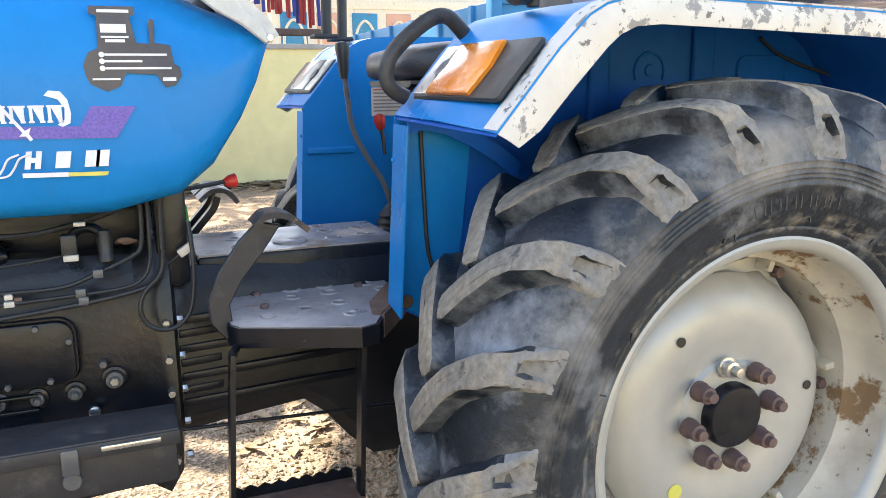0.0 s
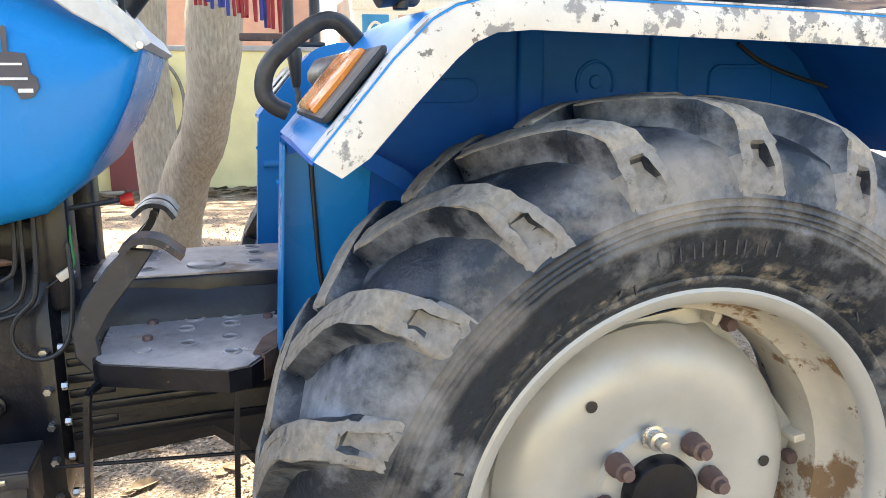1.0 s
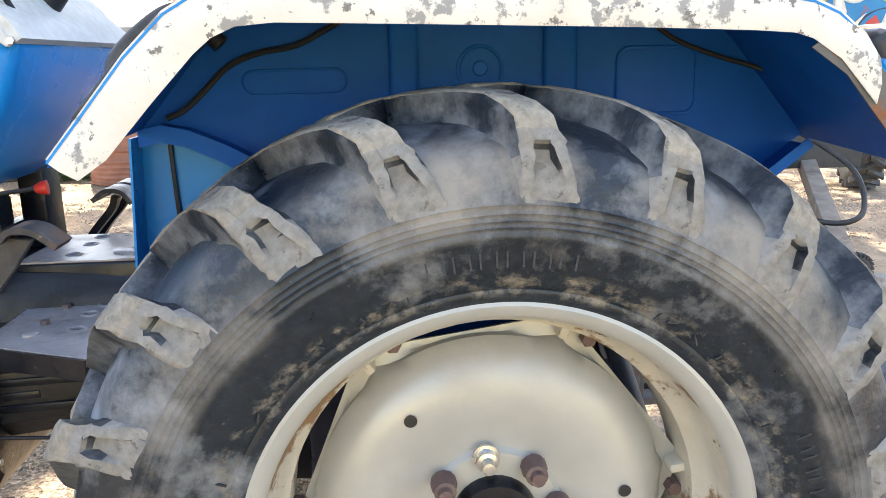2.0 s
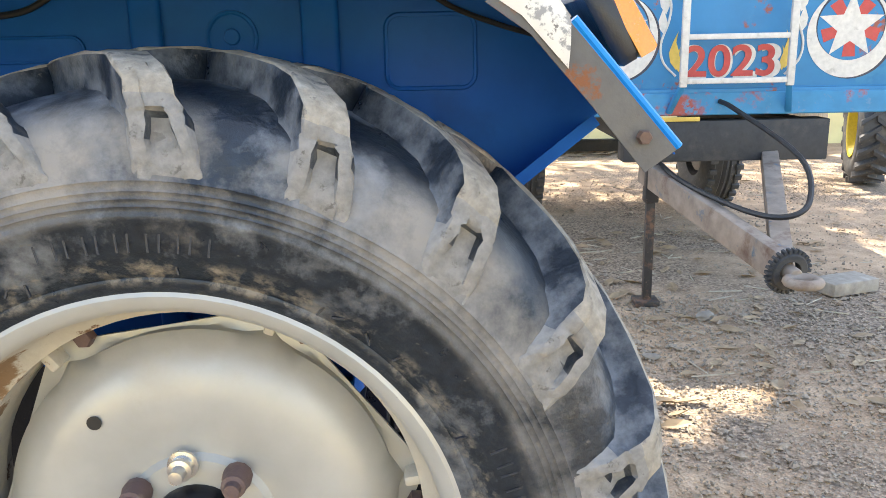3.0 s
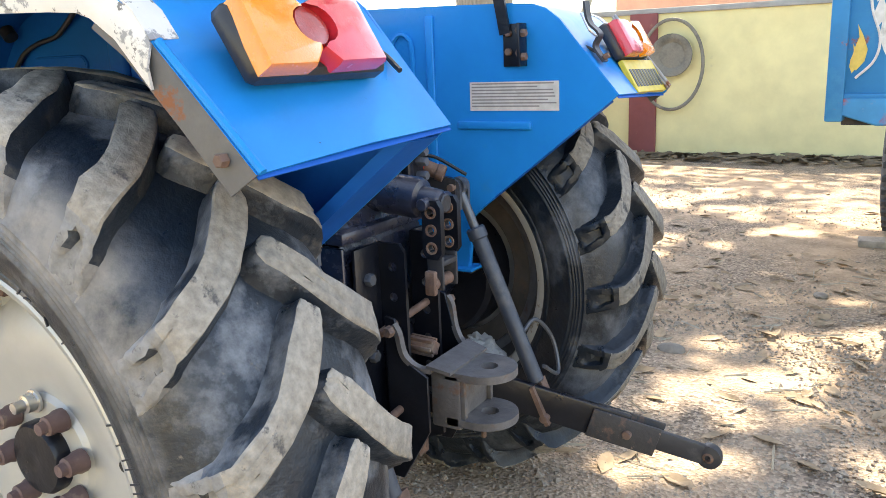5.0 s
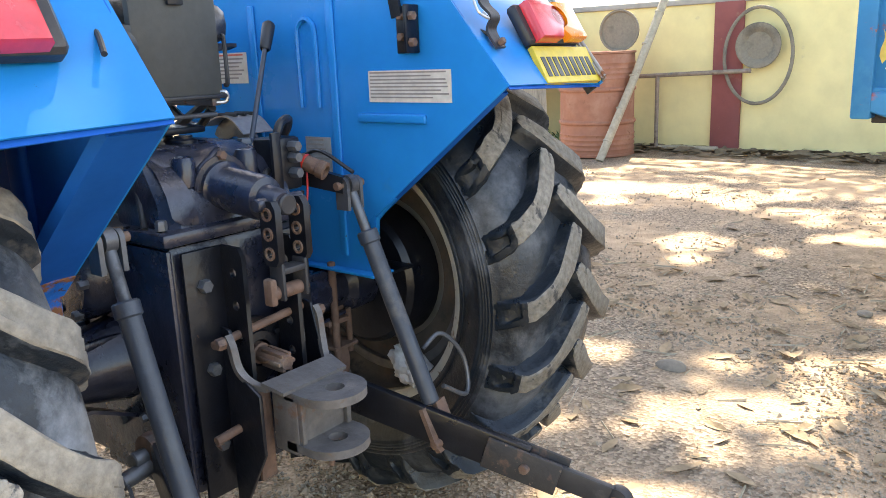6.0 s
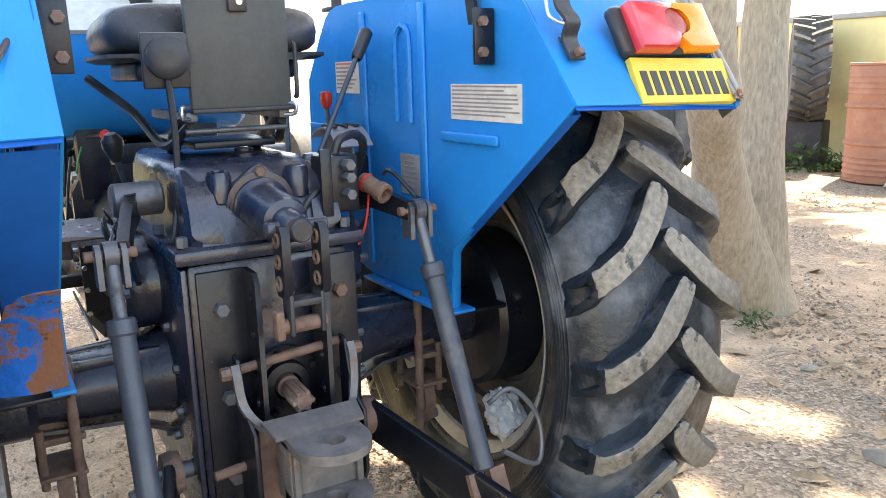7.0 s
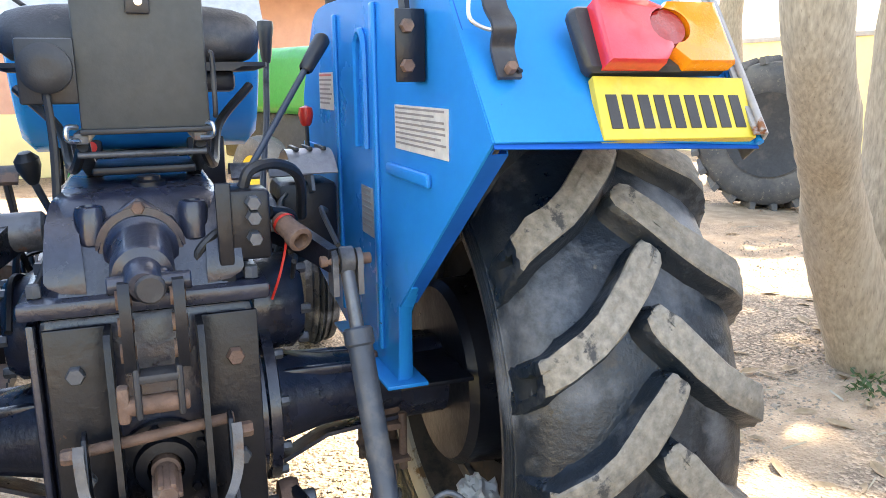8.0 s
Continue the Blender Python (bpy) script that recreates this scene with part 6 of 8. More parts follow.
part("rocker_yoke", box(0.345, 0.384, -0.014, 0.044, 1.022, 1.062, 0.012, seg=3), navy_cast, cy)
lk = part("link_clevis", box(0.380, 0.420, -0.014, 0.044, 0.900, 0.914, 0.004), clutch_black, tractor, "rusted top link clevis")
for y in (-0.016, 0.044):
    part("clevis_cheek", box(0.378, 0.420, y - 0.005, y + 0.005, 0.845, 0.925, 0.005), clutch_black, lk)
part("clevis_pin", rod((0.398, -0.040, 0.862), (0.398, 0.056, 0.862), 0.015), rusty, lk, "orange-brown rusted pin")
part("pin_head", box(0.385, 0.412, -0.046, -0.028, 0.838, 0.895, 0.006), rusty, lk)
PLACE = Vector((-0.047, -0.028, 0.004))
# angle iron uprights bolted to the housing
for s in (-1, 1):
    y0 = -0.150 if s < 0 else 0.082
    up = part("upright_angle", box(0.300, 0.310, y0, y0 + 0.095, 0.40 if s < 0 else 0.45, 0.945, 0.003), black_paint, tractor, "black angle-iron hitch upright")
    ye = y0 + 0.095 if s < 0 else y0
    part("angle_web", slab([(0.305, 0.40), (0.378, 0.43), (0.378, 0.925), (0.365, 0.945), (0.305, 0.945)], xz(ye - 0.005), 0.010, 0.0, [(0.345, 0.47 + 0.07 * k, 0.011) for k in range(7)]), black_paint, up)
    for z in (0.52, 0.69, 0.87):
        q = Vector((0.310, y0 + (0.042 if s < 0 else 0.055), z))
        part("bolt", hexnut(q, q + Vector((0.016, 0, 0)), 0.015), grey_metal if z < 0.8 or s < 0 else rusty, up)
part("side_plate", box(-0.05, 0.30, -0.180, -0.168, 0.40, 0.95, 0.004), navy_cast, ctr)
part("cross_pin", rod((0.345, -0.125, 0.752), (0.345, 0.125, 0.775), 0.0095), rusty, tractor, "rusty cross pin")
# power take-off shaft and cover
pt = part("pto_cover", turned([(0.078, 0), (0.078, 0.012), (0.052, 0.016), (0.048, 0.03), (0.03, 0.032)], (0.285, 0.012, 0.688), (0.4, 0.012, 0.688), 28), black_paint, tractor, "black power take-off cover")
b = turned([(0, 0), (0.024, 0), (0.024, 0.02), (0.0185, 0.022), (0.0185, 0.10), (0.015, 0.106), (0, 0.106)], (0.30, 0.012, 0.688), (0.5, 0.012, 0.678), 18)
part("pto_shaft", b, rusty, pt, "rusty splined shaft")
for k in range(6):
    a = 2 * math.pi * k / 6
    o = Vector((0, 0.0185 * math.cos(a), 0.0185 * math.sin(a)))
    part("spline", beam(Vector((0.335, 0.012, 0.686)) + o, Vector((0.404, 0.012, 0.683)) + o, 0.009, 0.009, 0.002), rusty, pt)
for k in range(5):
    a = 2 * math.pi * k / 5 + 0.5
    q = Vector((0.295, 0.012 + 0.066 * math.cos(a), 0.688 + 0.066 * math.sin(a)))
    part("bolt", hexnut(q, q + Vector((0.014, 0, 0)), 0.009), black_paint, pt)
PLACE = Vector((-0.013, -0.028, -0.006))
# tow hitch: bent straps, box and two lugs
hi = part("tow_hitch", box(0.40, 0.475, -0.062, 0.085, 0.535, 0.668, 0.006), weathered, tractor, "worn steel tow hitch with two pin lugs")
for s, yy in ((-1, -0.110), (1, 0.125)):
    part("hitch_strap", strap([(0.340, yy, 0.785), (0.352, yy, 0.765), (0.362, yy - s * 0.004, 0.715), (0.385, yy - s * 0.018, 0.685), (0.415, yy - s * 0.035, 0.675)], 0.016, 0.012, (0, 1, 0)), weathered, hi)
    part("strap_side", slab([(0.315, 0.80), (0.340, 0.795), (0.365, 0.70), (0.42, 0.67), (0.42, 0.54), (0.345, 0.41), (0.315, 0.41)], xz(yy - s * 0.008 - 0.004), 0.008, 0.001), black_paint, hi)
    part("strap_bolt", hexnut((0.338, yy + s * 0.005, 0.772), (0.338, yy + s * 0.026, 0.772), 0.013), rusty, hi)
part("hitch_apron", sheet([[(0.405, -0.088, 0.684), (0.405, 0.104, 0.684)], [(0.462, -0.080, 0.672), (0.462, 0.094, 0.672)]], 0.008), weathered, hi)
for z, t in ((0.655, 0.018), (0.545, 0.018)):
    lug = arc(0.505, 0.010, 0.072, -90, 90, 14) + [(0.44, 0.082), (0.44, -0.062)]
    part("hitch_lug", slab(lug, Matrix.Translation((0, 0, z)), t, 0.0, [(0.512, 0.012, 0.021)]), weathered, hi, "rounded worn steel lug with a pin hole")
for y in (-0.052, 0.072):
    part("hitch_web", box(0.472, 0.486, y - 0.006, y + 0.006, 0.563, 0.655, 0.002), weathered, hi)
part("hitch_pin", rod((0.345, -0.165, 0.577), (0.345, -0.105, 0.583), 0.0095), rusty, hi, "rusted pin")
part("torn_plate", box(0.368, 0.378, -0.085, -0.045, 0.46, 0.66, 0.003), rusty, hi, "rust-streaked plate edge")
part("split_pin", rod((0.50, 0.0, 0.50), (0.50, 0.0, 0.548), 0.006), rusty, hi)


# three point linkage
def linkage(s, top, bottom, eye, root):
    """Lift arm, lift rod and lower link of one side."""
    top, bottom, eye, root = map(Vector, (top, bottom, eye, root))
    sh0 = Vector((0.05, s * 0.15, 1.075))
    arm = part("lift_arm", sheet([[sh0 + Vector((-0.03, s * 0.06, 0.03)), sh0 + Vector((-0.03, s * 0.06, -0.035))], [sh0.lerp(top, 0.5) + Vector((0, s * 0.03, 0.03)), sh0.lerp(top, 0.5) + Vector((0, s * 0.03, -0.02))], [top + Vector((0, -s * 0.012, 0.022)), top + Vector((0, -s * 0.012, -0.018))]], 0.022), black_paint, tractor, "black hydraulic lift arm", smooth=30)
    part("arm_shaft", rod(sh0, sh0 + Vector((0, s * 0.10, 0)), 0.035), grey_metal, arm)
    for k in (-1, 1):
        part("fork", slab(arc(0, 0, 0.020, 0, 180, 8) + [(-0.02, -0.06), (0.02, -0.06)], xz(top.y + k * 0.022 - 0.005) @ Matrix.Translation((top.x, top.z, 0)), 0.010, 0.0), grey_metal, arm)
    part("fork_pin", rod(top + Vector((0, -0.045, 0)), top + Vector((0, 0.045, 0)), 0.010), rusty, arm)
    d = (bottom - top)
    lr = part("lift_rod", rod(top + d * 0.19, top + d * 0.86, 0.0215, seg=20, bev=0.005), rod_grey, tractor, "grey-painted lift rod sleeve")
    part("rod_neck", rod(top, top + d * 0.21, 0.0125, seg=14), grey_metal, lr)
    part("rod_eye", turned([(0.014, -0.013), (0.024, -0.012), (0.024, 0.012), (0.014, 0.013)], top, top + Vector((0, 1, 0)), 18, close=True), grey_metal, lr)
    part("rod_collar", rod(top + d * 0.18, top + d * 0.23, 0.026, seg=18), rod_grey, lr)
    m, n = along(top + d * 0.86, bottom)
    b = slab([(-0.02, 0), (0.02, 0), (0.02, n), (0.012, n + 0.022), (-0.012, n + 0.022), (-0.02, n)], m @ Matrix(((1, 0, 0, 0), (0, 0, 1, -0.006), (0, 1, 0, 0), (0, 0, 0, 1))), 0.012, 0.0, [(0, n, 0.010)])
    for k in (-1, 1):
        c = b.copy()
        c.transform(Matrix.Translation((0, k * 0.026, 0)))
        part("rod_fork", c, rusty, lr, "rusty fork at the rod's end")
    b.free()
    part("fork_bolt", rod(bottom + Vector((0, -0.045, 0)), bottom + Vector((0, 0.045, 0)), 0.012), rusty, lr)
    link = part("lower_link", beam(root, root.lerp(eye, 0.72), 0.024, 0.088, 0.006), black_paint, tractor, "long black lower link arm")
    for k in (-1, 1):
        j = Vector((0, k * 0.020, 0))
        part("link_sleeve", beam(root.lerp(eye, 0.60) + j, root.lerp(eye, 0.83) + j, 0.010, 0.080, 0.003), rusty_black, link, "worn sleeve plate with rust")
    part("link_end", beam(root.lerp(eye, 0.70), eye, 0.020, 0.056, 0.006), clutch_black, link)
    part("link_eye", turned([(0.015, -0.018), (0.032, -0.014), (0.035, 0), (0.032, 0.014), (0.015, 0.018)], eye, eye + Vector((0, 1, 0)), 20, close=True), clutch_black, link, "worn ball eye")
    part("eye_ball", turned([(0.009, -0.020), (0.016, -0.016), (0.019, 0), (0.016, 0.016), (0.009, 0.020)], eye, eye + Vector((0, 1, 0)), 16, close=True), rusty, link)
    q = root.lerp(eye, 0.73)
    part("sleeve_bolt", rod(q + Vector((0, -0.035, 0)), q + Vector((0, 0.035, 0)), 0.012), rusty, link)
    part("link_pivot", turned([(0.014, -0.02), (0.042, -0.018), (0.046, 0), (0.042, 0.018), (0.014, 0.02)], root, root + Vector((0, 1, 0)), 20, close=True), rusty, link)
    part("pivot_pin", rod(root + Vector((0, -s * 0.09, 0)), root + Vector((0, s * 0.05, 0)), 0.018), grey_metal, link)
    return link


right_link = linkage(1, (0.262, 0.335, 1.022), (0.505, 0.366, 0.405), (0.898, 0.512, 0.302), (0.19, 0.225, 0.545))
left_link = linkage(-1, (0.258, -0.290, 1.010), (0.475, -0.295, 0.40), (0.70, -0.36, 0.20), (0.19, -0.215, 0.53))
part("hanging_ring", tube([(0.47, 0.41, 0.52), (0.475, 0.50, 0.47), (0.45, 0.52, 0.56), (0.42, 0.47, 0.63), (0.40, 0.42, 0.60)], 0.006), grey_metal, right_link, "bent steel wire loop")
part("wire_tie", tube([(0.53, 0.41, 0.41), (0.56, 0.44, 0.42), (0.54, 0.45, 0.385), (0.50, 0.43, 0.39), (0.53, 0.40, 0.42)], 0.005), rusty, right_link)
part("draw_pin", rod((0.20, -0.30, 0.50), (0.20, -0.20, 0.515), 0.018), grey_metal, left_link)
part("pin_ring", tube([(0.20, -0.295, 0.50) if k % 12 == 0 else (0.20 + 0.028 * math.sin(k * math.pi / 6), -0.295, 0.475 + 0.028 * math.cos(k * math.pi / 6)) for k in range(13)], 0.004, 6, smooth_line=False), grey_metal, left_link)
# hydraulic valve, pipes and the red-wound socket on the right
va = part("hydraulic_valve", box(0.16, 0.235, 0.135, 0.215, 1.03, 1.15, 0.008), black_paint, tractor, "black hydraulic valve block with pipes")
part("valve_plate", box(0.235, 0.245, 0.125, 0.150, 0.985, 1.165, 0.003), black_paint, va)
for z in (1.07, 1.105, 1.13):
    part("valve_plug", hexnut((0.235, 0.185, z), (0.262, 0.185, z), 0.013), grey_metal, va)
part("valve_pipe", tube([(0.20, 0.21, 1.08), (0.20, 0.245, 1.08), (0.23, 0.25, 1.077)], 0.011), grey_metal, va)
part("valve_pipe", tube([(0.22, 0.10, 0.99), (0.225, 0.09, 1.04), (0.22, 0.12, 1.075), (0.20, 0.15, 1.08)], 0.008), rubber_hose, va)
part("valve_pipe", tube([(0.20, 0.175, 1.15), (0.20, 0.19, 1.18), (0.17, 0.24, 1.185), (0.10, 0.29, 1.15), (0.0, 0.31, 1.06)], 0.010), rubber_hose, va)
part("valve_pipe", tube([(0.16, 0.22, 1.10), (0.05, 0.28, 1.07), (-0.10, 0.30, 1.0), (-0.2, 0.30, 0.9)], 0.012), rubber_hose, va)
part("pipe_clamp", hexnut((0.10, 0.165, 1.115), (0.10, 0.165, 1.145), 0.022), grey_metal, va)
rs = part("quick_coupler", turned([(0.017, 0), (0.019, 0.004), (0.019, 0.05), (0.022, 0.052), (0.022, 0.070), (0.014, 0.072), (0.012, 0.05), (0, 0.05)], (0.205, 0.235, 1.090), (0.275, 0.262, 1.060), 20), rusty, tractor, "rusty brown hydraulic coupler")
part("red_band", turned([(0.0205, 0), (0.0215, 0.003), (0.0205, 0.007)], (0.215, 0.239, 1.086), (0.275, 0.262, 1.060), 18), red_plastic, rs)
part("red_wire", tube([(0.215, 0.245, 1.07), (0.225, 0.235, 1.03), (0.232, 0.222, 0.99), (0.225, 0.21, 0.955)], 0.0025, 6), red_plastic, rs, "thin red wire")
n = random.Random(11)
for k in range(8):
    a = (n.uniform(-0.25, 0.1), 0.24 + n.uniform(0, 0.1), 1.0 + n.uniform(0, 0.1))
    part("control_cable", tube([a, (a[0] + 0.1, a[1] - 0.03, a[2] + n.uniform(-0.06, 0.05)), (a[0] + 0.2, a[1] - n.uniform(0, 0.08), a[2] - n.uniform(0, 0.12))], 0.005, 6), rubber_hose, va)
for k in range(8):
    x = -0.42 + 0.05 * k
    part("brake_linkage", tube([(x, -0.20 - 0.02 * (k % 3), 0.98 - 0.03 * (k % 2)), (x + 0.06, -0.25, 0.94 + 0.03 * (k % 3)), (x + 0.16, -0.22 - 0.03 * (k % 2), 0.90)], 0.007 if k % 2 else 0.004, 6), grey_metal if k % 3 == 0 else black_paint, ax)
PLACE = Vector((0, 0, 0))
# roof posts and tassel fringe over the right fender
for x, y in ((-0.49, 0.47), (-0.40, 0.62)):
    ps = part("roof_post", rod((x, y, 1.492), (x + 0.01, y, 1.95), 0.016), plastic_black, tractor, "black tube post on the fender")
    part("post_foot", box(x - 0.045, x + 0.03, y - 0.03, y + 0.03, 1.484, 1.497, 0.004), plastic_black, ps)
fb = part("fringe_bar", box(-0.62, -0.47, 0.61, 0.64, 1.500, 1.522, 0.004), rusty, tractor, "dark bar behind a tassel fringe")
part("fringe_cord", rod((-0.80, 0.625, 1.80), (-0.44, 0.625, 1.82), 0.01), tassel_blue, fb)
n = random.Random(8)
for k in range(26):
    x = -0.78 + 0.30 * k / 25
    part("tassel", rod((x, 0.625, 1.81), (x + n.uniform(-0.008, 0.008), 0.625 + n.uniform(-0.01, 0.01), 1.625 - 0.10 * k / 25 + n.uniform(-0.012, 0.012)), 0.007, 0.0055, 6), tassel_red if k % 9 in (3, 4, 5, 6) or 14 < k < 19 else tassel_blue, fb, "hanging cloth tassel" if k == 0 else "")
# dark drum inside each rear wheel; the right one widened to stand for shade
for s in (-1, 1):
    part("hub_drum", turned([(0.085, 0), (0.19, 0.004), (0.205, 0.02), (0.21, 0.125), (0.0, 0.13)] if s > 0 else [(0.085, 0), (0.12, 0.004), (0.135, 0.03), (0.14, 0.12), (0.0, 0.125)], (0, s * 0.56, 0.68), (0, s * 2, 0.68), 36), black_paint, ax, "black drum inside the wheel")
# small round lamp on each fender top, and a flat cushion on the left one
for s in (-1,):
    wl = part("work_lamp", turned([(0.02, 0), (0.055, 0.01), (0.066, 0.04), (0.066, 0.06), (0.058, 0.064), (0.0, 0.06)], (-0.40, s * 0.68, 1.555), (-0.48, s * 0.68, 1.545), 26), plastic_black, tractor, "round black work lamp on the fender")
    part("lamp_foot", rod((-0.435, s * 0.74, 1.506), (-0.375, s * 0.56, 1.510), 0.015), rusty, wl)
    part("lamp_post", rod((-0.42, s * 0.68, 1.48), (-0.42, s * 0.68, 1.51), 0.012), plastic_black, wl)
part("fender_pad", box(-0.235, 0.495, -0.78, -0.50, 1.502, 1.550, 0.010), plate_metal, tractor, "flat grey pad on the fender top")
for x in (-0.2, 0.42):
    for y in (-0.76, -0.52):
        part("pad_foot", rod((x, y, 1.475), (x, y, 1.506), 0.012), plastic_black, tractor)
# front wheels under the hood's far end
for s in (-1, 1):
    q = Vector((-2.35, s * 0.72, 0.40))
    o = Vector((0, s, 0))
    w = part("front_wheel", turned([(0.0, -0.02), (0.10, -0.02), (0.16, 0.02), (0.20, 0.06), (0.215, 0.09), (0.205, 0.09), (0.19, 0.05), (0.19, -0.07), (0.215, -0.09), (0.2, -0.06), (0.0, -0.03)], q, q + o, 32), rim_paint, tractor, "silver front wheel")
    part("tyre", turned([(0.21, 0.085), (0.26, 0.105), (0.33, 0.10), (0.375, 0.08), (0.385, 0.05), (0.375, 0.045), (0.392, 0.02), (0.38, 0.014), (0.40, 0.0), (0.38, -0.014), (0.392, -0.02), (0.375, -0.045), (0.385, -0.05), (0.375, -0.08), (0.33, -0.10), (0.26, -0.105), (0.21, -0.085)], q, q + o, 48, close=True), rubber, w)
part("front_axle", box(-2.40, -2.30, -0.62, 0.62, 0.36, 0.45, 0.01), black_paint, tractor, "black front axle beam")
part("front_support", box(-2.5, -2.2, -0.15, 0.15, 0.43, 0.52, 0.01), black_paint, tractor)

# ---- ground and boundary ----
def spaced(fine, lo, hi, far):
    xs = [lo + (hi - lo) * k / fine for k in range(fine + 1)]
    for d in far:
        xs = [lo - d] + xs + [hi + d]
    return xs


xs, ys = spaced(90, -9.0, 7.0, (6, 20, 60, 200, 800)), spaced(90, -4.0, 12.0, (6, 20, 60, 200, 800))
b = bmesh.new()
grid = []
for y in ys:
    row = []
    for x in xs:
        near = max(0.0, 1 - max(abs(x + 1) / 9, abs(y - 4) / 9))
        z = 0.03 * noise.noise(Vector((x * 0.8, y * 0.8, 0))) * near + 0.012 * noise.noise(Vector((x * 3, y * 3, 4))) * near
        row.append(b.verts.new((x, y, z - 0.004)))
    grid.append(row)
for r0, r1 in zip(grid, grid[1:]):
    for k in range(len(r0) - 1):
        b.faces.new((r0[k], r0[k + 1], r1[k + 1], r1[k]))
solid("ground", b, ground_mat, "dry sandy yard with grey gravel patches", "ground", kind="structure", smooth=180)


def scatter(name, label, category, mat, count, make, seed, area):
    """Many small bits joined in one object."""
    n = random.Random(seed)
    verts, faces = [], []
    for _ in range(count):
        x0, x1, y0, y1 = area[n.randrange(len(area))]
        x, y = n.uniform(x0, x1), n.uniform(y0, y1)
        vs, fs = make(n)
        o = len(verts)
        m = Matrix.Translation((x, y, 0.0)) @ Matrix.Rotation(n.uniform(0, 6.3), 4, "Z") @ Matrix.Rotation(n.uniform(-0.35, 0.35), 4, "X")
        verts += [tuple(m @ Vector(v)) for v in vs]
        faces += [tuple(o + i for i in f) for f in fs]
    me = bpy.data.meshes.new(name)
    me.from_pydata(verts, [], faces)
    me.materials.append(mat)
    return tagged(new(name, me), label, category, kind="stuff")


def pebble(n):
    r = n.uniform(0.004, 0.011) * (2.2 if n.random() < 0.03 else 1)
    v = [(r * n.uniform(0.7, 1.4), 0, 0), (0, r * n.uniform(0.7, 1.2), 0), (-r * n.uniform(0.7, 1.4), 0, 0), (0, -r * n.uniform(0.7, 1.2), 0), (r * 0.2, 0, r * n.uniform(0.4, 0.9)), (0, 0, -r)]
    return v, [(0, 1, 4), (1, 2, 4), (2, 3, 4), (3, 0, 4), (1, 0, 5), (2, 1, 5), (3, 2, 5), (0, 3, 5)]


def twig(n):
    l, r = n.uniform(0.03, 0.10), n.uniform(0.002, 0.004)
    v = [(-l, -r, 0.004), (-l, r, 0.004), (-l, 0, 0.004 + 2 * r), (l, -r, 0.008), (l, r, 0.008), (l, 0, 0.008 + 2 * r)]
    return v, [(0, 1, 4, 3), (1, 2, 5, 4), (2, 0, 3, 5), (0, 2, 1), (3, 4, 5)]


def dry_leaf(n):
    s, c = n.uniform(0.025, 0.075), n.uniform(0.2, 0.9)
    v = [(-s, 0, 0.006), (-s * 0.3, s * 0.36, 0.006 + s * 0.3 * c), (s * 0.5, s * 0.3, 0.006 + s * 0.25 * c), (s, 0, 0.008 + s * 0.3 * c), (s * 0.5, -s * 0.3, 0.006 + s * 0.3 * c), (-s * 0.3, -s * 0.36, 0.006 + s * 0.2 * c), (0, 0, 0.006)]
    return v, [(0, 6, 1), (1, 6, 2), (2, 6, 3), (3, 6, 4), (4, 6, 5), (5, 6, 0)]


scatter("gravel", "loose grey gravel on the yard", "gravel", gravel_mat, 26000, pebble, 21, [(-1.8, 2.8, -0.9, 3.2), (-1.5, 2.5, 0.2, 2.4), (-3.5, 4.5, 2, 7)])
scatter("dry_leaves", "scattered dry brown leaves", "leaves", dead_leaf, 1500, dry_leaf, 5, [(-6, 4.5, 0.8, 9.8), (-2, 3, 0.8, 4), (-6, 4, 8.4, 9.1), (-6, 4, 8.75, 9.1)])
scatter("wall_litter", "drift of dry curled leaves along the wall", "leaves", dead_leaf, 900, lambda n: [[tuple(2.2 * c for c in v) for v in q] if i == 0 else q for i, q in enumerate(dry_leaf(n))], 15, [(-7, 5, 8.3, 9.08), (-7, 5, 8.7, 9.08)])

scatter("fallen_twigs", "thin dry twigs scattered on the dirt", "twigs", bamboo, 350, twig, 9, [(-4, 4, 0.8, 9), (-2, 3, 0.8, 4)])
WALL_Y = 9.12
solid("wall_north", box(-11, 9, WALL_Y, WALL_Y + 0.22, -0.1, 1.80, 0.0), wall_paint, "yellow lime-washed boundary wall", "wall", kind="structure")
solid("wall_coping", box(-11, 9, WALL_Y - 0.04, WALL_Y + 0.26, 1.80, 1.87, 0.01), concrete, "weathered wall coping", "coping", kind="structure")
for x in (-1.92, -6.3, 5.6):
    solid("wall_pillar", box(x - 0.18, x + 0.18, WALL_Y - 0.06, WALL_Y, -0.05, 1.81, 0.01), maroon, "maroon painted wall pillar", "pillar", kind="structure", group="wall pillars")
# hoop and pan on the wall, pipes
hp = thing("wall_hoop", "large thin hoop leaning on the yellow wall", "hoop")
ring = [(-1.53 + 0.40 * math.cos(a), WALL_Y - 0.13, 1.155 + 0.565 * math.sin(a)) for a in (2 * math.pi * k / 40 for k in range(41))]
part("hoop", tube(ring, 0.022, 8, smooth_line=False), hoop_dust, hp)
solid("wall_pan", turned([(0, 0.01), (0.16, 0.012), (0.20, 0.05), (0.235, 0.065), (0.265, 0.065), (0.27, 0.05), (0.25, 0.0), (0, 0.0)], (-1.53, WALL_Y - 0.09, 1.275), (-1.53, WALL_Y - 1, 1.275), 36), hoop_dust, "shallow round metal pan hung on the wall", "pan")
pr = thing("pipe_rail", "thin horizontal pipe rail along the wall", "rail")
part("rail", rod((-3.02, WALL_Y - 0.2, 0.935), (-1.58, WALL_Y - 0.2, 0.985), 0.028), chassis_rust, pr)
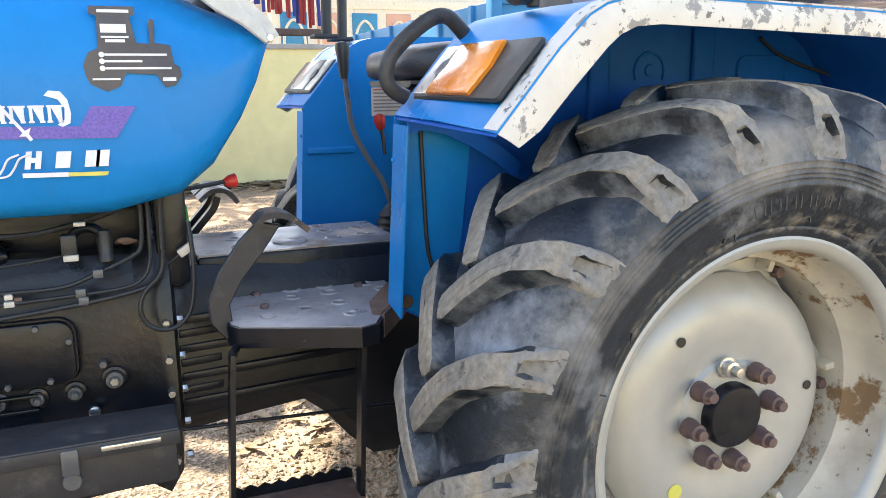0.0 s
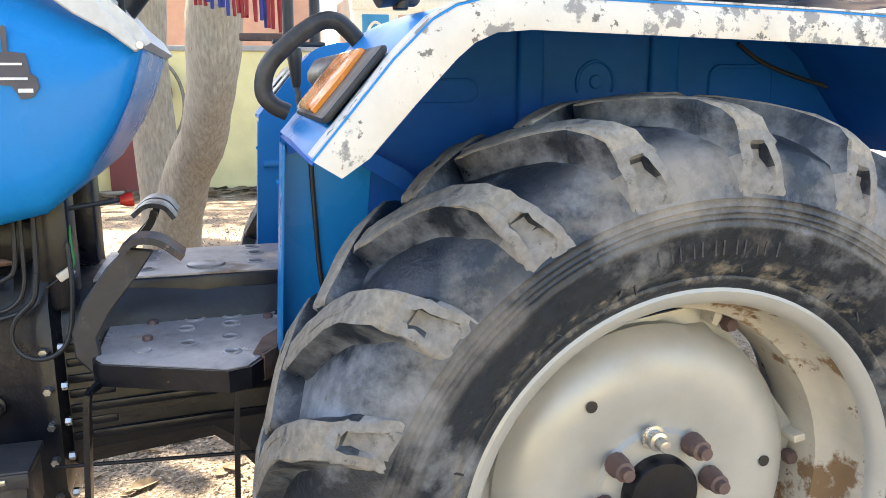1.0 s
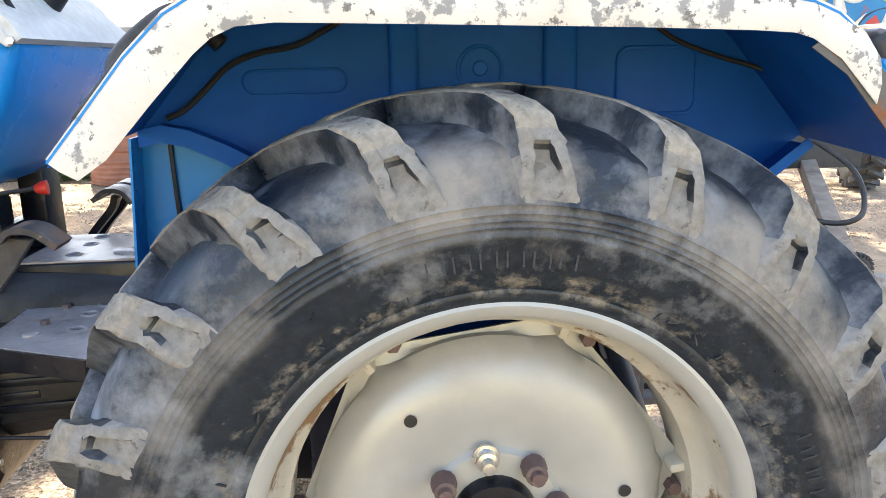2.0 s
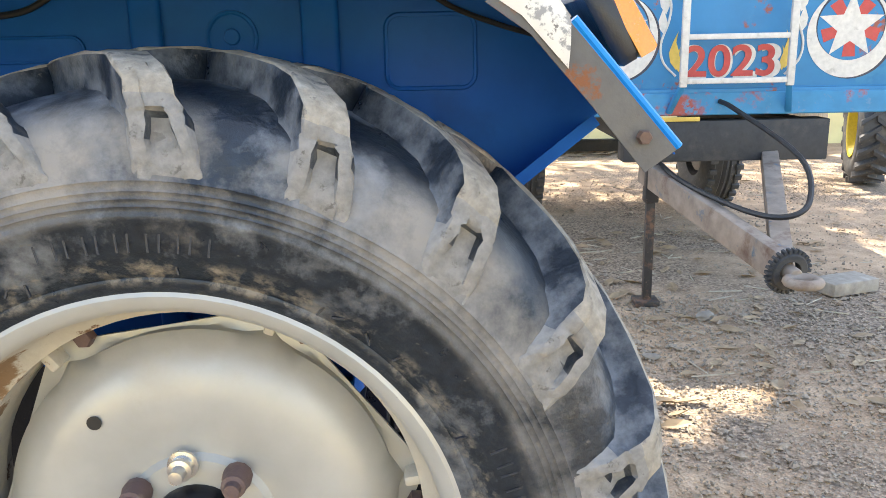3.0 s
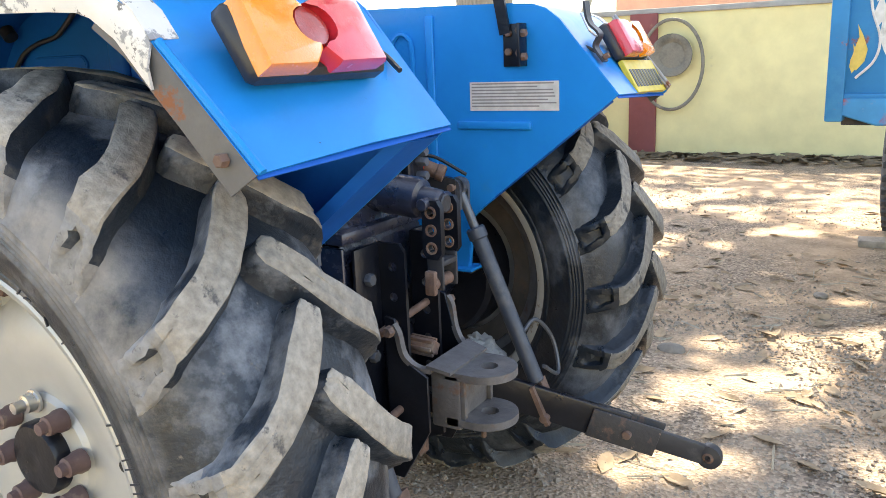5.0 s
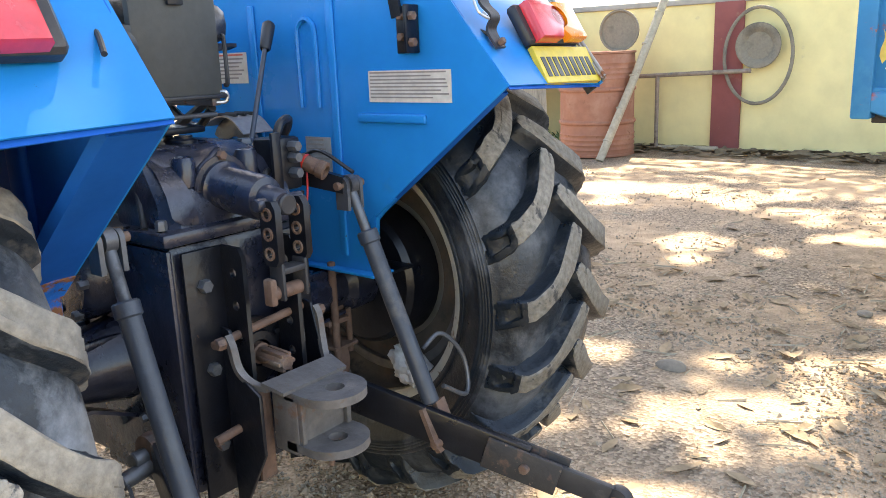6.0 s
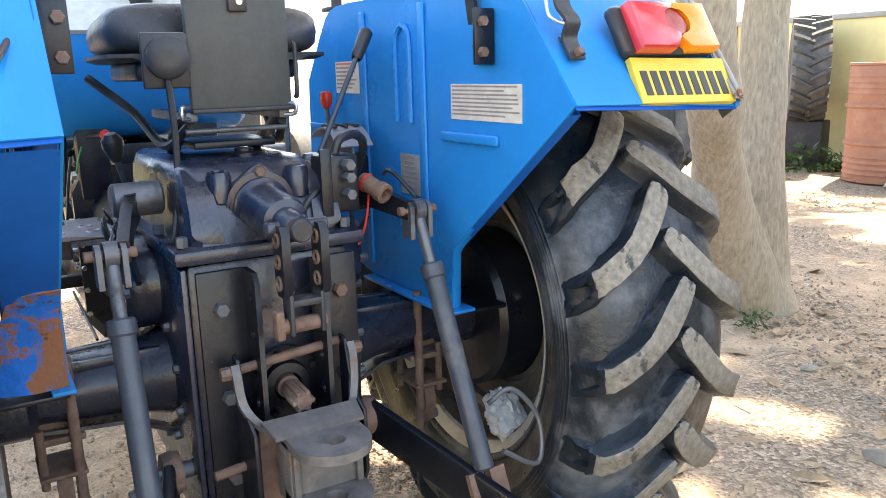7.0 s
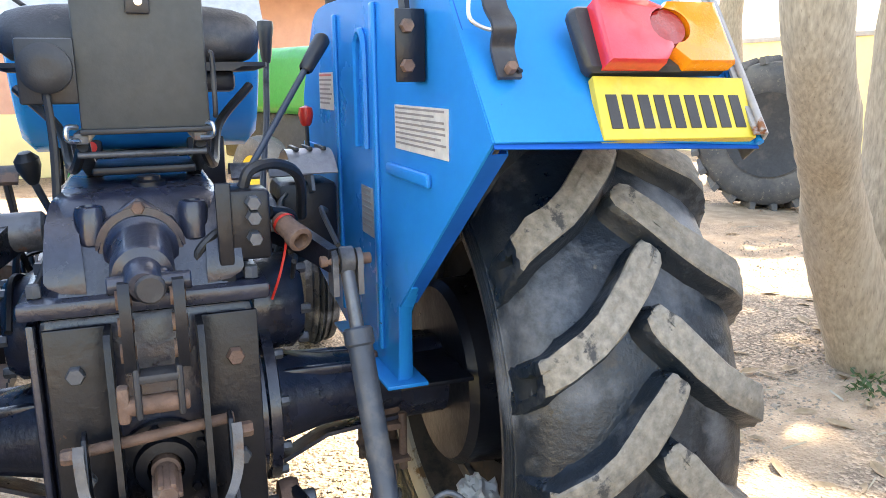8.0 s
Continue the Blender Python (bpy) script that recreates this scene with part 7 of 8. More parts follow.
part("rail_post", rod((-2.76, WALL_Y - 0.2, 0), (-2.76, WALL_Y - 0.2, 0.945), 0.026), chassis_rust, pr)
solid("fallen_pipe", rod((-2.70, WALL_Y - 0.25, 0.03), (-1.92, WALL_Y - 0.25, 0.035), 0.03), bamboo, "pale pipe lying on the ground", "pipe")
# drum with a lid leaning on it and a bamboo pole
prof = [(0, 0.0), (0.45, 0), (0.462, 0.02), (0.46, 0.05)]
for z in (0.07, 0.13, 0.19, 0.25, 0.93, 0.99, 1.05, 1.11):
    if z == 0.93:
        prof += [(0.46, 0.385), (0.46, 0.455), (0.46, 0.785), (0.46, 0.855)]
    prof += [(0.46, z), (0.472, z + 0.022), (0.46, z + 0.044)]
prof += [(0.46, 1.24), (0.45, 1.24), (0.45, 1.23), (0, 1.23)]
dm = thing("oil_drum", "rusty pinkish-brown ribbed steel oil drum", "drum", pose(-3.23, 8.17, 0))
part("drum_body", turned(prof, seg=48), drum_mat, dm)
for z in (0.42, 0.82):
    part("rolling_hoop", turned([(0.457, z - 0.035), (0.482, z - 0.010), (0.482, z + 0.010), (0.457, z + 0.035)], seg=48, close=True), drum_mat, dm)
for z in (0.0, 1.24):
    part("rim_ring", turned([(0.455, z), (0.474, z + 0.008), (0.474, z + 0.030), (0.455, z + 0.035), (0.447, z + 0.018)], seg=48, close=True), drum_mat, dm)
part("bung", turned([(0.0, 1.23), (0.03, 1.23), (0.03, 1.248), (0, 1.25)], (0.28, 0, 0), (0.28, 0, 1), 14), rusty, dm)
solid("drum_lid", turned([(0, 0.0), (0.23, 0.0), (0.255, 0.02), (0.255, 0.05), (0.235, 0.05), (0.22, 0.02), (0, 0.015)], (-3.05, 8.42, 1.515), (-2.99, 7.9, 1.53), 32), hoop_dust, "round dusty lid standing on the drum", "lid")
bp = thing("bamboo_pole", "weathered jointed bamboo pole leaning by the drum", "pole")
p0, p1 = Vector((-2.87, 7.56, 0.0)), Vector((-2.38, 9.05, 2.75))
part("pole", tube([p0, p0.lerp(p1, 0.35) + Vector((0.015, 0, 0)), p0.lerp(p1, 0.7), p1], 0.05, 12), bamboo, bp)
for k in range(7):
    q = p0.lerp(p1, 0.08 + 0.135 * k)
    part("node_ring", turned([(0.048, -0.012), (0.058, -0.004), (0.058, 0.004), (0.048, 0.012)], q, q + (p1 - p0), 14, close=True), bamboo, bp)


# ---- trees ----
def trunk_mesh(pts, radii, seed):
    b = tube(pts, 0.1, 18, 8, radii=radii)
    for v in b.verts:
        f = noise.noise(v.co * Vector((9, 9, 2.2)) + Vector((seed, 0, 0))) * 0.022 + noise.noise(v.co * Vector((30, 30, 5)) + Vector((seed, 5, 0))) * 0.007
        c = min((Vector(p) for p in curve_points(pts, 3)), key=lambda q: (q - v.co).length)
        d = (v.co - c)
        if d.length > 1e-4:
            v.co += d.normalized() * f
    return b


# gaps cut in the unseen crowns to place sun patches: (x, y, radius)
SUN_GAPS = [(-1.9, 5.9, 0.45), (-1.2, 6.1, 0.4), (-1.6, 5.3, 0.25), (-0.7, 5.9, 0.35), (0.02, 1.97, 0.2), (0.59, 1.51, 0.2), (0.8, 1.78, 0.2), (-0.36, 4.2, 0.3), (1.0, 5.4, 0.35), (0.4, 4.7, 0.2), (1.26, 2.5, 0.25), (1.43, 1.15, 0.25), (0.96, 1.74, 0.15), (1.54, 1.57, 0.2), (0.67, 1.0, 0.2), (1.27, 0.83, 0.15), (-0.63, 1.18, 0.3), (-0.8, 0.85, 0.4), (-1.05, 0.6, 0.4), (-2.5, 3.9, 0.6), (-0.28, 1.82, 0.2)]
gap_rng = random.Random(77)
SUN_GAPS += [(gap_rng.uniform(-3.5, 3.0), gap_rng.uniform(0.8, 8.5), gap_rng.uniform(0.07, 0.2)) for _ in range(70)]
SUN_GAPS += [(gap_rng.uniform(0.5, 2.9), gap_rng.uniform(0.6, 3.2), gap_rng.uniform(0.07, 0.17)) for _ in range(28)]


def leaf_cloud(centres, count, seed, size):
    """A crown of single bent leaves in clumps."""
    n = random.Random(seed)
    verts, faces = [], []
    for _ in range(count):
        cx, cy, cz, r = centres[n.randrange(len(centres))]
        d = Vector((n.gauss(0, 1), n.gauss(0, 1), n.gauss(0, 0.7)))
        p = Vector((cx, cy, cz)) + d * r * 0.5
        g = p - sun_dir * (p.z / sun_dir.z)
        s = size * n.uniform(0.6, 1.3)
        if any((g.x - x) ** 2 + (g.y - y) ** 2 < r * r for x, y, r in SUN_GAPS):
            continue
        m = Matrix.Translation(p) @ Euler((n.uniform(-0.9, 0.9), n.uniform(-0.9, 0.9), n.uniform(0, 6.3))).to_matrix().to_4x4()
        o = len(verts)
        verts += [tuple(m @ Vector(q)) for q in ((-s, 0, 0), (-s * 0.2, s * 0.42, 0.12 * s), (s, 0, -0.1 * s), (-s * 0.2, -s * 0.42, 0.12 * s))]
        faces += [(o, o + 2, o + 1), (o, o + 3, o + 2)]
    me = bpy.data.meshes.new("crown")
    me.from_pydata(verts, [], faces)
    me.materials.append(leaf_green)
    return me


def tree(stems, crown, label, count, seed, group="yard trees"):
    """stems: (points, radii); the first is the trunk. crown: clumps (x, y, z, radius)."""
    base = stems[0][0][0]
    t = thing("tree", label, "tree", Matrix.Translation((base[0], base[1], 0)), group)
    off = Matrix.Translation((-base[0], -base[1], 0))
    for k, (pts, radii) in enumerate(stems):
        b = trunk_mesh(pts, radii, seed + k)
        b.transform(off)
        part("trunk" if k == 0 else "limb", b, bark, t, smooth=80)
    me = leaf_cloud(crown, count, seed, 0.15)
    me.transform(off)
    ob = new("crown", me)
    ob.parent = t


def clumps(cx, cy, cz, spread, count, r, seed):
    n = random.Random(seed)
    return [(cx + n.gauss(0, spread), cy + n.gauss(0, spread), cz + n.uniform(-0.6, 0.9), r * n.uniform(0.7, 1.2)) for _ in range(count)]


# Crowns are out of view; their clumps are placed to shade tractor and yard.
tree([([(-1.0, 3.12, -0.1), (-1.0, 3.06, 0.08), (-0.99, 2.82, 0.5), (-0.87, 2.58, 0.9), (-0.745, 2.38, 1.22), (-0.70, 2.26, 1.6), (-0.68, 2.2, 2.6), (-1.1, 3.2, 4.5), (-2.0, 5.5, 8.0)], [0.24, 0.205, 0.155, 0.118, 0.118, 0.130, 0.120, 0.11, 0.06]),
      ([(-1.0, 3.10, -0.05), (-1.02, 3.11, 0.3), (-1.06, 3.14, 0.9), (-1.08, 3.16, 1.5), (-1.12, 3.24, 2.4), (-1.7, 3.8, 4.6), (-3.0, 6.5, 8.4)], [0.20, 0.165, 0.125, 0.115, 0.115, 0.10, 0.06]),
      ([(-1.2, 3.7, 4.8), (-0.6, 5.2, 6.8), (-0.4, 7.0, 9.0)], [0.10, 0.07, 0.04]),
      ([(-2.0, 4.0, 5.4), (-3.2, 6.0, 7.6), (-4.2, 8.0, 9.2)], [0.08, 0.06, 0.03])],
     clumps(-2.6, 7.6, 9.4, 2.4, 70, 1.0, 3) + clumps(-1.6, 4.2, 9.4, 1.5, 45, 1.0, 6) + clumps(-2.8, 1.6, 9.6, 1.7, 40, 1.0, 12), "grey-brown forked tree beside the tractor", 27000, 31)
tree([([(-6.3, 6.6, 0), (-6.25, 6.6, 1.0), (-6.3, 6.6, 2.4), (-6.2, 7.4, 5.0), (-6.4, 9.6, 8.4)], [0.2, 0.16, 0.14, 0.11, 0.05]), ([(-6.2, 7.4, 5.0), (-5.6, 9.0, 7.0), (-5.4, 11.0, 8.8)], [0.09, 0.06, 0.03])],
     clumps(-6.2, 10.5, 9.0, 2.0, 34, 0.8, 9), "slender grey-brown tree near the boundary wall", 3600, 57)
# This tree is added, unseen, to carry shade over the trailer side.
tree([([(5.2, 8.0, 0), (5.15, 8.0, 1.4), (5.0, 7.8, 3.0), (4.4, 7.9, 5.0), (2.4, 9.0, 8.6)], [0.24, 0.19, 0.16, 0.13, 0.06]), ([(4.4, 7.9, 5.0), (3.0, 9.6, 7.4), (0.6, 10.6, 9.4)], [0.1, 0.07, 0.03])],
     clumps(1.3, 9.6, 9.6, 2.4, 66, 1.0, 23), "unseen tree added beside the trailer for shade", 10000, 91)


# ---- trailer ----
TR = pose(1.908, 2.235, 0, 0, 0, -3.0)
trailer = thing("farm_trailer", "painted blue tipping trailer with star and crescent emblems", "trailer", TR)
W = 0.94
part("front_board", box(-W, W, 0.0, 0.05, 1.06, 1.80, 0.008), trailer_blue, trailer, "bright blue painted front board")
part("bottom_rail", slab([(-W - 0.03, 1.12), (-W - 0.03, 1.065), (-W + 0.16, 1.005), (W - 0.16, 1.005), (W + 0.03, 1.065), (W + 0.03, 1.12)], xz(-0.02), 0.08, 0.006), trailer_red, trailer, "blue and red worn bottom rail")
part("upper_rail", box(-W, W, -0.015, 0.055, 1.112, 1.137, 0.006), trailer_blue, trailer)
part("top_rail", box(-W, W, -0.02, 0.06, 1.78, 1.84, 0.008), trailer_blue, trailer)
for s in (-1, 1):
    part("corner_post", box(s * W - 0.035, s * W + 0.035, -0.025, 0.06, 1.02, 1.86, 0.008), trailer_blue, trailer)
    part("side_board", box(s * (W - 0.02) - 0.025, s * (W - 0.02) + 0.025, 0.06, 3.6, 1.04, 1.80, 0.01), trailer_blue, trailer)
    for k in range(6):
        part("side_stake", box(s * W - 0.03, s * W + 0.015, 0.3 + 0.6 * k, 0.36 + 0.6 * k, 1.02, 1.80, 0.006), trailer_blue, trailer)
    part("chassis_rail", box(s * 0.42 - 0.05, s * 0.42 + 0.05, 0.15, 3.5, 0.84, 0.97, 0.006), dark_under, trailer)
    for y, hx in ((2.85, 0.80),):
        wh = part("wheel", turned([(0.0, 0.0), (0.12, 0.0), (0.17, 0.04), (0.25, 0.06), (0.26, 0.09), (0.24, 0.06), (0.24, -0.09), (0.0, -0.05)], (s * hx, y, 0.535), (s * 2, y, 0.535), 28), chassis_rust, trailer)
        part("tyre", turned([(1.13 * r, 1.25 * d) for r, d in [(0.25, 0.10), (0.32, 0.125), (0.41, 0.12), (0.462, 0.10), (0.478, 0.075), (0.466, 0.066), (0.484, 0.03), (0.468, 0.02), (0.486, 0.0), (0.468, -0.02), (0.484, -0.03), (0.466, -0.066), (0.478, -0.075), (0.462, -0.10), (0.41, -0.12), (0.32, -0.125), (0.25, -0.10)]], (s * hx, y, 0.535), (s * 2, y, 0.535), 48, close=True), far_rubber, wh, "worn dusty truck tyre")
shoulder = mesh_of("tread_block", box(-0.022, 0.022, -0.03, 0.03, 0.525, 0.556, 0.004), far_rubber)
for s in (-1, 1):
    for k in range(36):
        for d in (-0.105, 0.105):
            ob = new("tread_block", shoulder)
            ob.parent = trailer
            ob.matrix_basis = Matrix.Translation((s * 0.80 + d, 2.85, 0.535)) @ Matrix.Rotation(2 * math.pi * (k + (0.5 if d > 0 else 0)) / 36, 4, "X") @ Matrix.Rotation(radians(90), 4, "Z")
part("axle", box(-0.77, 0.77, 2.80, 2.90, 0.48, 0.58, 0.01), dark_under, trailer)
for s in (-1, 1):
    for k in range(5):
        part("leaf_spring", strap([(s * 0.45, 2.33 + 0.06 * k, 0.74 - 0.018 * k), (s * 0.45, 2.85, 0.66 - 0.018 * k), (s * 0.45, 3.37 - 0.06 * k, 0.74 - 0.018 * k)], 0.06, 0.012, (1, 0, 0)), dark_under, trailer)
part("floor_deck", box(-W + 0.02, W - 0.02, 0.06, 3.6, 1.0, 1.04, 0.004), dark_under, trailer)
part("cross_beam", box(-0.52, 0.52, -0.01, 0.14, 0.77, 0.978, 0.008), dark_under, trailer, "black cross beam under the board")
part("reflector_strip", box(-0.40, -0.14, -0.02, -0.012, 0.976, 0.998, 0.002), paint_yellow, trailer)


def painted(name, outline, x, z, s, mat, depth, label="", parent=trailer):
    return part(name, slab([(x + u * s, z + v * s) for u, v in outline], xz(-0.0012 * depth - 0.0012), 0.0013, 0.0), mat, parent, label)


STAR = [(r * math.sin(2 * math.pi * k / 10), r * math.cos(2 * math.pi * k / 10)) for k, r in ((j, 1.0 if j % 2 == 0 else 0.42) for j in range(10))]
for s in (-1, 1):
    x = s * 0.578
    disc = painted("emblem_disc", arc(0, 0, 1, 0, 360, 40)[:-1], x + 0.012, 1.385, 0.213, paint_dark, 1, "round emblem with star and crescent")
    painted("crescent", [(u, v) for u, v in arc(0, 0, 1, 120, 420, 40)] + [(u, v) for u, v in arc(0.0, 0.20, 0.80, 400, 140, 36)], x, 1.39, 0.212, paint_white, 2)
    painted("emblem_field", arc(0, 0.18, 0.80, 0, 360, 36)[:-1], x, 1.39, 0.205, trailer_blue, 3)
    for k in range(5):
        a = 2 * math.pi * (k + 0.5) / 5
        painted("red_wedge", [(0.2 * math.sin(a - 0.6), 0.2 * math.cos(a - 0.6)), (0.78 * math.sin(a - 0.22), 0.78 * math.cos(a - 0.22)), (0.78 * math.sin(a + 0.22), 0.78 * math.cos(a + 0.22)), (0.2 * math.sin(a + 0.6), 0.2 * math.cos(a + 0.6))], x, 1.425, 0.190, paint_red, 4)
    painted("star", STAR, x, 1.425, 0.166, paint_white, 5, "white painted star")
# flame flourishes beside the emblems
for x, f in ((-0.84, 1), (-0.30, -1), (0.30, 1), (0.84, -1)):
    part("flourish_line", tube([(x + f * u, -0.003, 1.20 + v) for u, v in ((-0.03, 0.0), (0.035, 0.07), (0.05, 0.16), (0.015, 0.27), (0.01, 0.36), (0.05, 0.46), (0.10, 0.52))], 0.006, 6), paint_white, trailer)
    for mat, du, dv, sc, k in ((paint_yellow, -0.03, 0.03, 0.085, 2), (paint_yellow, -0.045, 0.02, 0.055, 1), (paint_white, 0.035, 0.20, 0.07, 2), (paint_white, 0.03, 0.30, 0.08, 1)):
        painted("flourish", [(f * u, v) for u, v in ((0, 0), (0.35, 0.45), (0.45, 1.0), (0.2, 1.7), (-0.05, 2.2), (0.05, 1.6), (-0.15, 1.0), (-0.2, 0.5))], x + f * du, 1.20 + dv, sc, mat, k, "painted leaf flourish")
for k in range(9):
    painted("garland", [(u, v) for u, v in arc(0, 0, 1, 180, 360, 10)] + [(u, v) for u, v in arc(0, 0.0, 0.6, 360, 180, 10)], -0.80 + 0.20 * k, 1.72, 0.10, paint_yellow if k % 2 else paint_white, 1)


def lettering(text, x, z, size, mat, depth, parent, name="painted_number", stretch=1.0, label=""):
    c = bpy.data.curves.new("writing", "FONT")
    c.body, c.size, c.extrude, c.align_x = text, size, 0.001, "CENTER"
    c.offset = size * 0.02
    tmp = bpy.data.objects.new("writing", c)
    me = bpy.data.meshes.new_from_object(tmp)
    me.materials.clear()
    me.materials.append(mat)
    bpy.data.objects.remove(tmp)
    me.transform(Matrix.Translation((x, -0.0012 * depth - 0.002, z)) @ Matrix.Rotation(radians(90), 4, "X") @ Matrix.Diagonal((stretch, 1, 1, 1)))
    ob = new(name, me)
    ob.parent = parent
    return tagged(ob, label)


lettering("2023", 0.012, 1.192, 0.225, paint_white, 1, trailer, stretch=1.12)
lettering("2023", 0.0, 1.20, 0.21, paint_red, 3, trailer, stretch=1.10, label="red painted year on the board")
# ladder on the board
ld = part("ladder_rung", box(-0.27, 0.27, -0.115, -0.085, 1.165, 1.192, 0.004), paint_white, trailer, "white painted ladder on the front board")
part("ladder_rung", box(-0.27, 0.27, -0.115, -0.085, 1.375, 1.402, 0.004), paint_white, ld)
for s in (-1, 1):
    part("ladder_rail", box(s * 0.26 - 0.018, s * 0.26 + 0.018, -0.12, -0.095, 1.15, 1.82, 0.004), paint_white, ld)
    part("ladder_stay", beam((s * 0.26, -0.10, 1.16), (s * 0.30, -0.02, 1.02), 0.03, 0.02), trailer_blue, ld)
# drawbar, jack and hose, in world places
eye = TR.inverted() @ Vector((1.725, 1.10, 0.510))
r1, r2 = TR.inverted() @ Vector((1.53, 2.36, 0.715)), TR.inverted() @ Vector((2.19, 2.36, 0.81))
part("drawbar_beam", beam(r1, eye, 0.065, 0.125, 0.006, roll=0), chassis_rust, trailer, "dusty rusted drawbar beam")
part("drawbar_beam", beam(r2, eye + Vector((0, 0.03, 0.02)), 0.08, 0.08, 0.006), chassis_rust, trailer)
d = (eye - r1).normalized()
gr = part("coupling_gear", turned([(0.045, 0), (0.07, 0.0), (0.078, 0.012), (0.078, 0.03), (0.07, 0.04), (0.045, 0.04)], eye, eye + d, 30, close=True), dark_under, trailer, "toothed coupling collar")
for k in range(26):
    a = 2 * math.pi * k / 26
    m, _ = along(eye, eye + d)
    t = box(0.072, 0.092, -0.006, 0.006, 0.008, 0.034, 0.001)
    t.transform(m @ Matrix.Rotation(a, 4, "Z"))
    part("tooth", t, dark_under, gr)
e2 = eye + d * 0.12
part("tow_eye", tube([e2 + Vector((0.055 * math.cos(a), 0.055 * math.sin(a), 0)) for a in (2 * math.pi * k / 16 for k in range(17))], 0.02, 10, smooth_line=False), chassis_rust, trailer, "forged tow eye")
part("eye_stem", rod(eye, e2 - d * 0.045, 0.03), chassis_rust, trailer)
jk = TR.inverted() @ Vector((1.545, 2.27, 0))
part("jack_leg", box(jk.x - 0.022, jk.x + 0.022, jk.y - 0.022, jk.y + 0.022, 0.02, 0.855, 0.003), rusty_black, trailer, "square steel jack leg")
part("jack_sleeve", box(jk.x - 0.035, jk.x + 0.035, jk.y - 0.035, jk.y + 0.035, 0.56, 0.80, 0.004), rusty_black, trailer)
part("jack_handle", box(jk.x - 0.06, jk.x + 0.05, jk.y - 0.03, jk.y + 0.03, 0.850, 0.868, 0.004), rusty_black, trailer)
part("jack_foot", box(jk.x - 0.07, jk.x + 0.06, jk.y - 0.06, jk.y + 0.06, 0.0, 0.03, 0.004), rusty_black, trailer)
part("brake_hose", tube([(-0.05, -0.03, 1.075), (-0.01, -0.16, 1.04), (0.12, -0.62, 0.87), (0.08, -0.85, 0.72), (-0.04, -0.92, 0.665), (-0.16, -0.75, 0.665), (-0.30, -0.30, 0.72), (-0.36, 0.05, 0.80)], 0.0125, 8), rubber_hose, trailer, "black looped brake hose")
solid("brick", box(-0.16, 0.16, -0.09, 0.09, 0, 0.075, 0.008), stone_mat, "pale brick lying on the dirt before the trailer", "brick", pose(2.70, 2.40, 0, 0, 0, 18))
solid("brick", box(-0.15, 0.15, -0.08, 0.08, 0, 0.05, 0.008), stone_mat, "flat brick wedged before the trailer tyre", "brick", pose(1.14, 4.47, 0, 0, 0, 5))
for k, (x, y, s) in enumerate(((0.40, 1.96, 0.07), (1.78, 2.02, 0.06), (-0.25, 2.5, 0.04), (0.9, 3.1, 0.05), (1.35, 1.5, 0.04))):
    b = bmesh.new()
    bmesh.ops.create_icosphere(b, subdivisions=2, radius=1)
    for v in b.verts:
        v.co *= 1 + 0.3 * noise.noise(v.co * 1.3 + Vector((k * 7, 0, 0)))
    b.transform(Matrix.Diagonal((s, s * 0.7, s * 0.38, 1)))
    solid("stone", b, stone_mat, "flat grey stone on the ground", "stone", pose(x, y, s * 0.15, 0, 0, 40 * k), group="loose stones")


# ---- machines and sheds in the distance ----
def far_wheel(name, label, at, R, w, rim_mat, lugs=22):
    t = thing(name, label, "tyre", at)
    rim = part("rim", turned([(0, 0.0), (0.2 * R, 0.0), (0.45 * R, 0.03), (0.50 * R, w * 0.45), (0.55 * R, w * 0.48), (0.53 * R, w * 0.40), (0.50 * R, -w * 0.4), (0.55 * R, -w * 0.48), (0.0, -0.03)], (0, 0, 0), (0, 1, 0), 32), rim_mat, t)
    h = w / 2
    part("tyre", turned([(0.54 * R, h * 0.85), (0.70 * R, h * 1.05), (0.85 * R, h * 1.0), (0.92 * R, h * 0.8), (0.945 * R, 0), (0.92 * R, -h * 0.8), (0.85 * R, -h), (0.70 * R, -h * 1.05), (0.54 * R, -h * 0.85)], (0, 0, 0), (0, 1, 0), 48, close=True), far_rubber, t)
    me = mesh_of("lug", loft([[(x + dx, y, z) for x, z in ((-0.028, R * 0.90), (0.028, R * 0.90), (0.022, R), (-0.022, R))] for dx, y in ((0.0, h * 1.0), (0.05, h * 0.5), (0.12, -0.02))]), far_rubber, 30)
    me2 = mesh_of("lug", loft([[(x + dx, y, z) for x, z in ((-0.028, R * 0.90), (0.028, R * 0.90), (0.022, R), (-0.022, R))] for dx, y in ((0.0, -h * 1.0), (0.05, -h * 0.5), (0.12, 0.02))]), far_rubber, 30)
    for k in range(lugs):
        for e, ms in ((0, me), (0.5, me2)):
            ob = new("lug", ms)
            ob.parent = t
            ob.matrix_basis = Matrix.Rotation(2 * math.pi * (k + e) / lugs, 4, "Y")
    return t


far_wheel("spare_wheel", "large black tractor tyre standing by the wall", pose(-4.60, 8.6, 1.20, 0, 8, -52), 0.64, 0.42, dark_under)
far_wheel("spare_wheel", "large tractor tyre standing in the yard", pose(-4.75, 5.85, 0.74, 0, 0, 42), 0.75, 0.45, dark_under)
solid("tyre_stand", box(-0.28, 0.28, -0.2, 0.2, 0, 0.572, 0.02), dark_under, "dark block below a standing tyre", "block", pose(-4.66, 8.65, 0, 0, 0, 20))
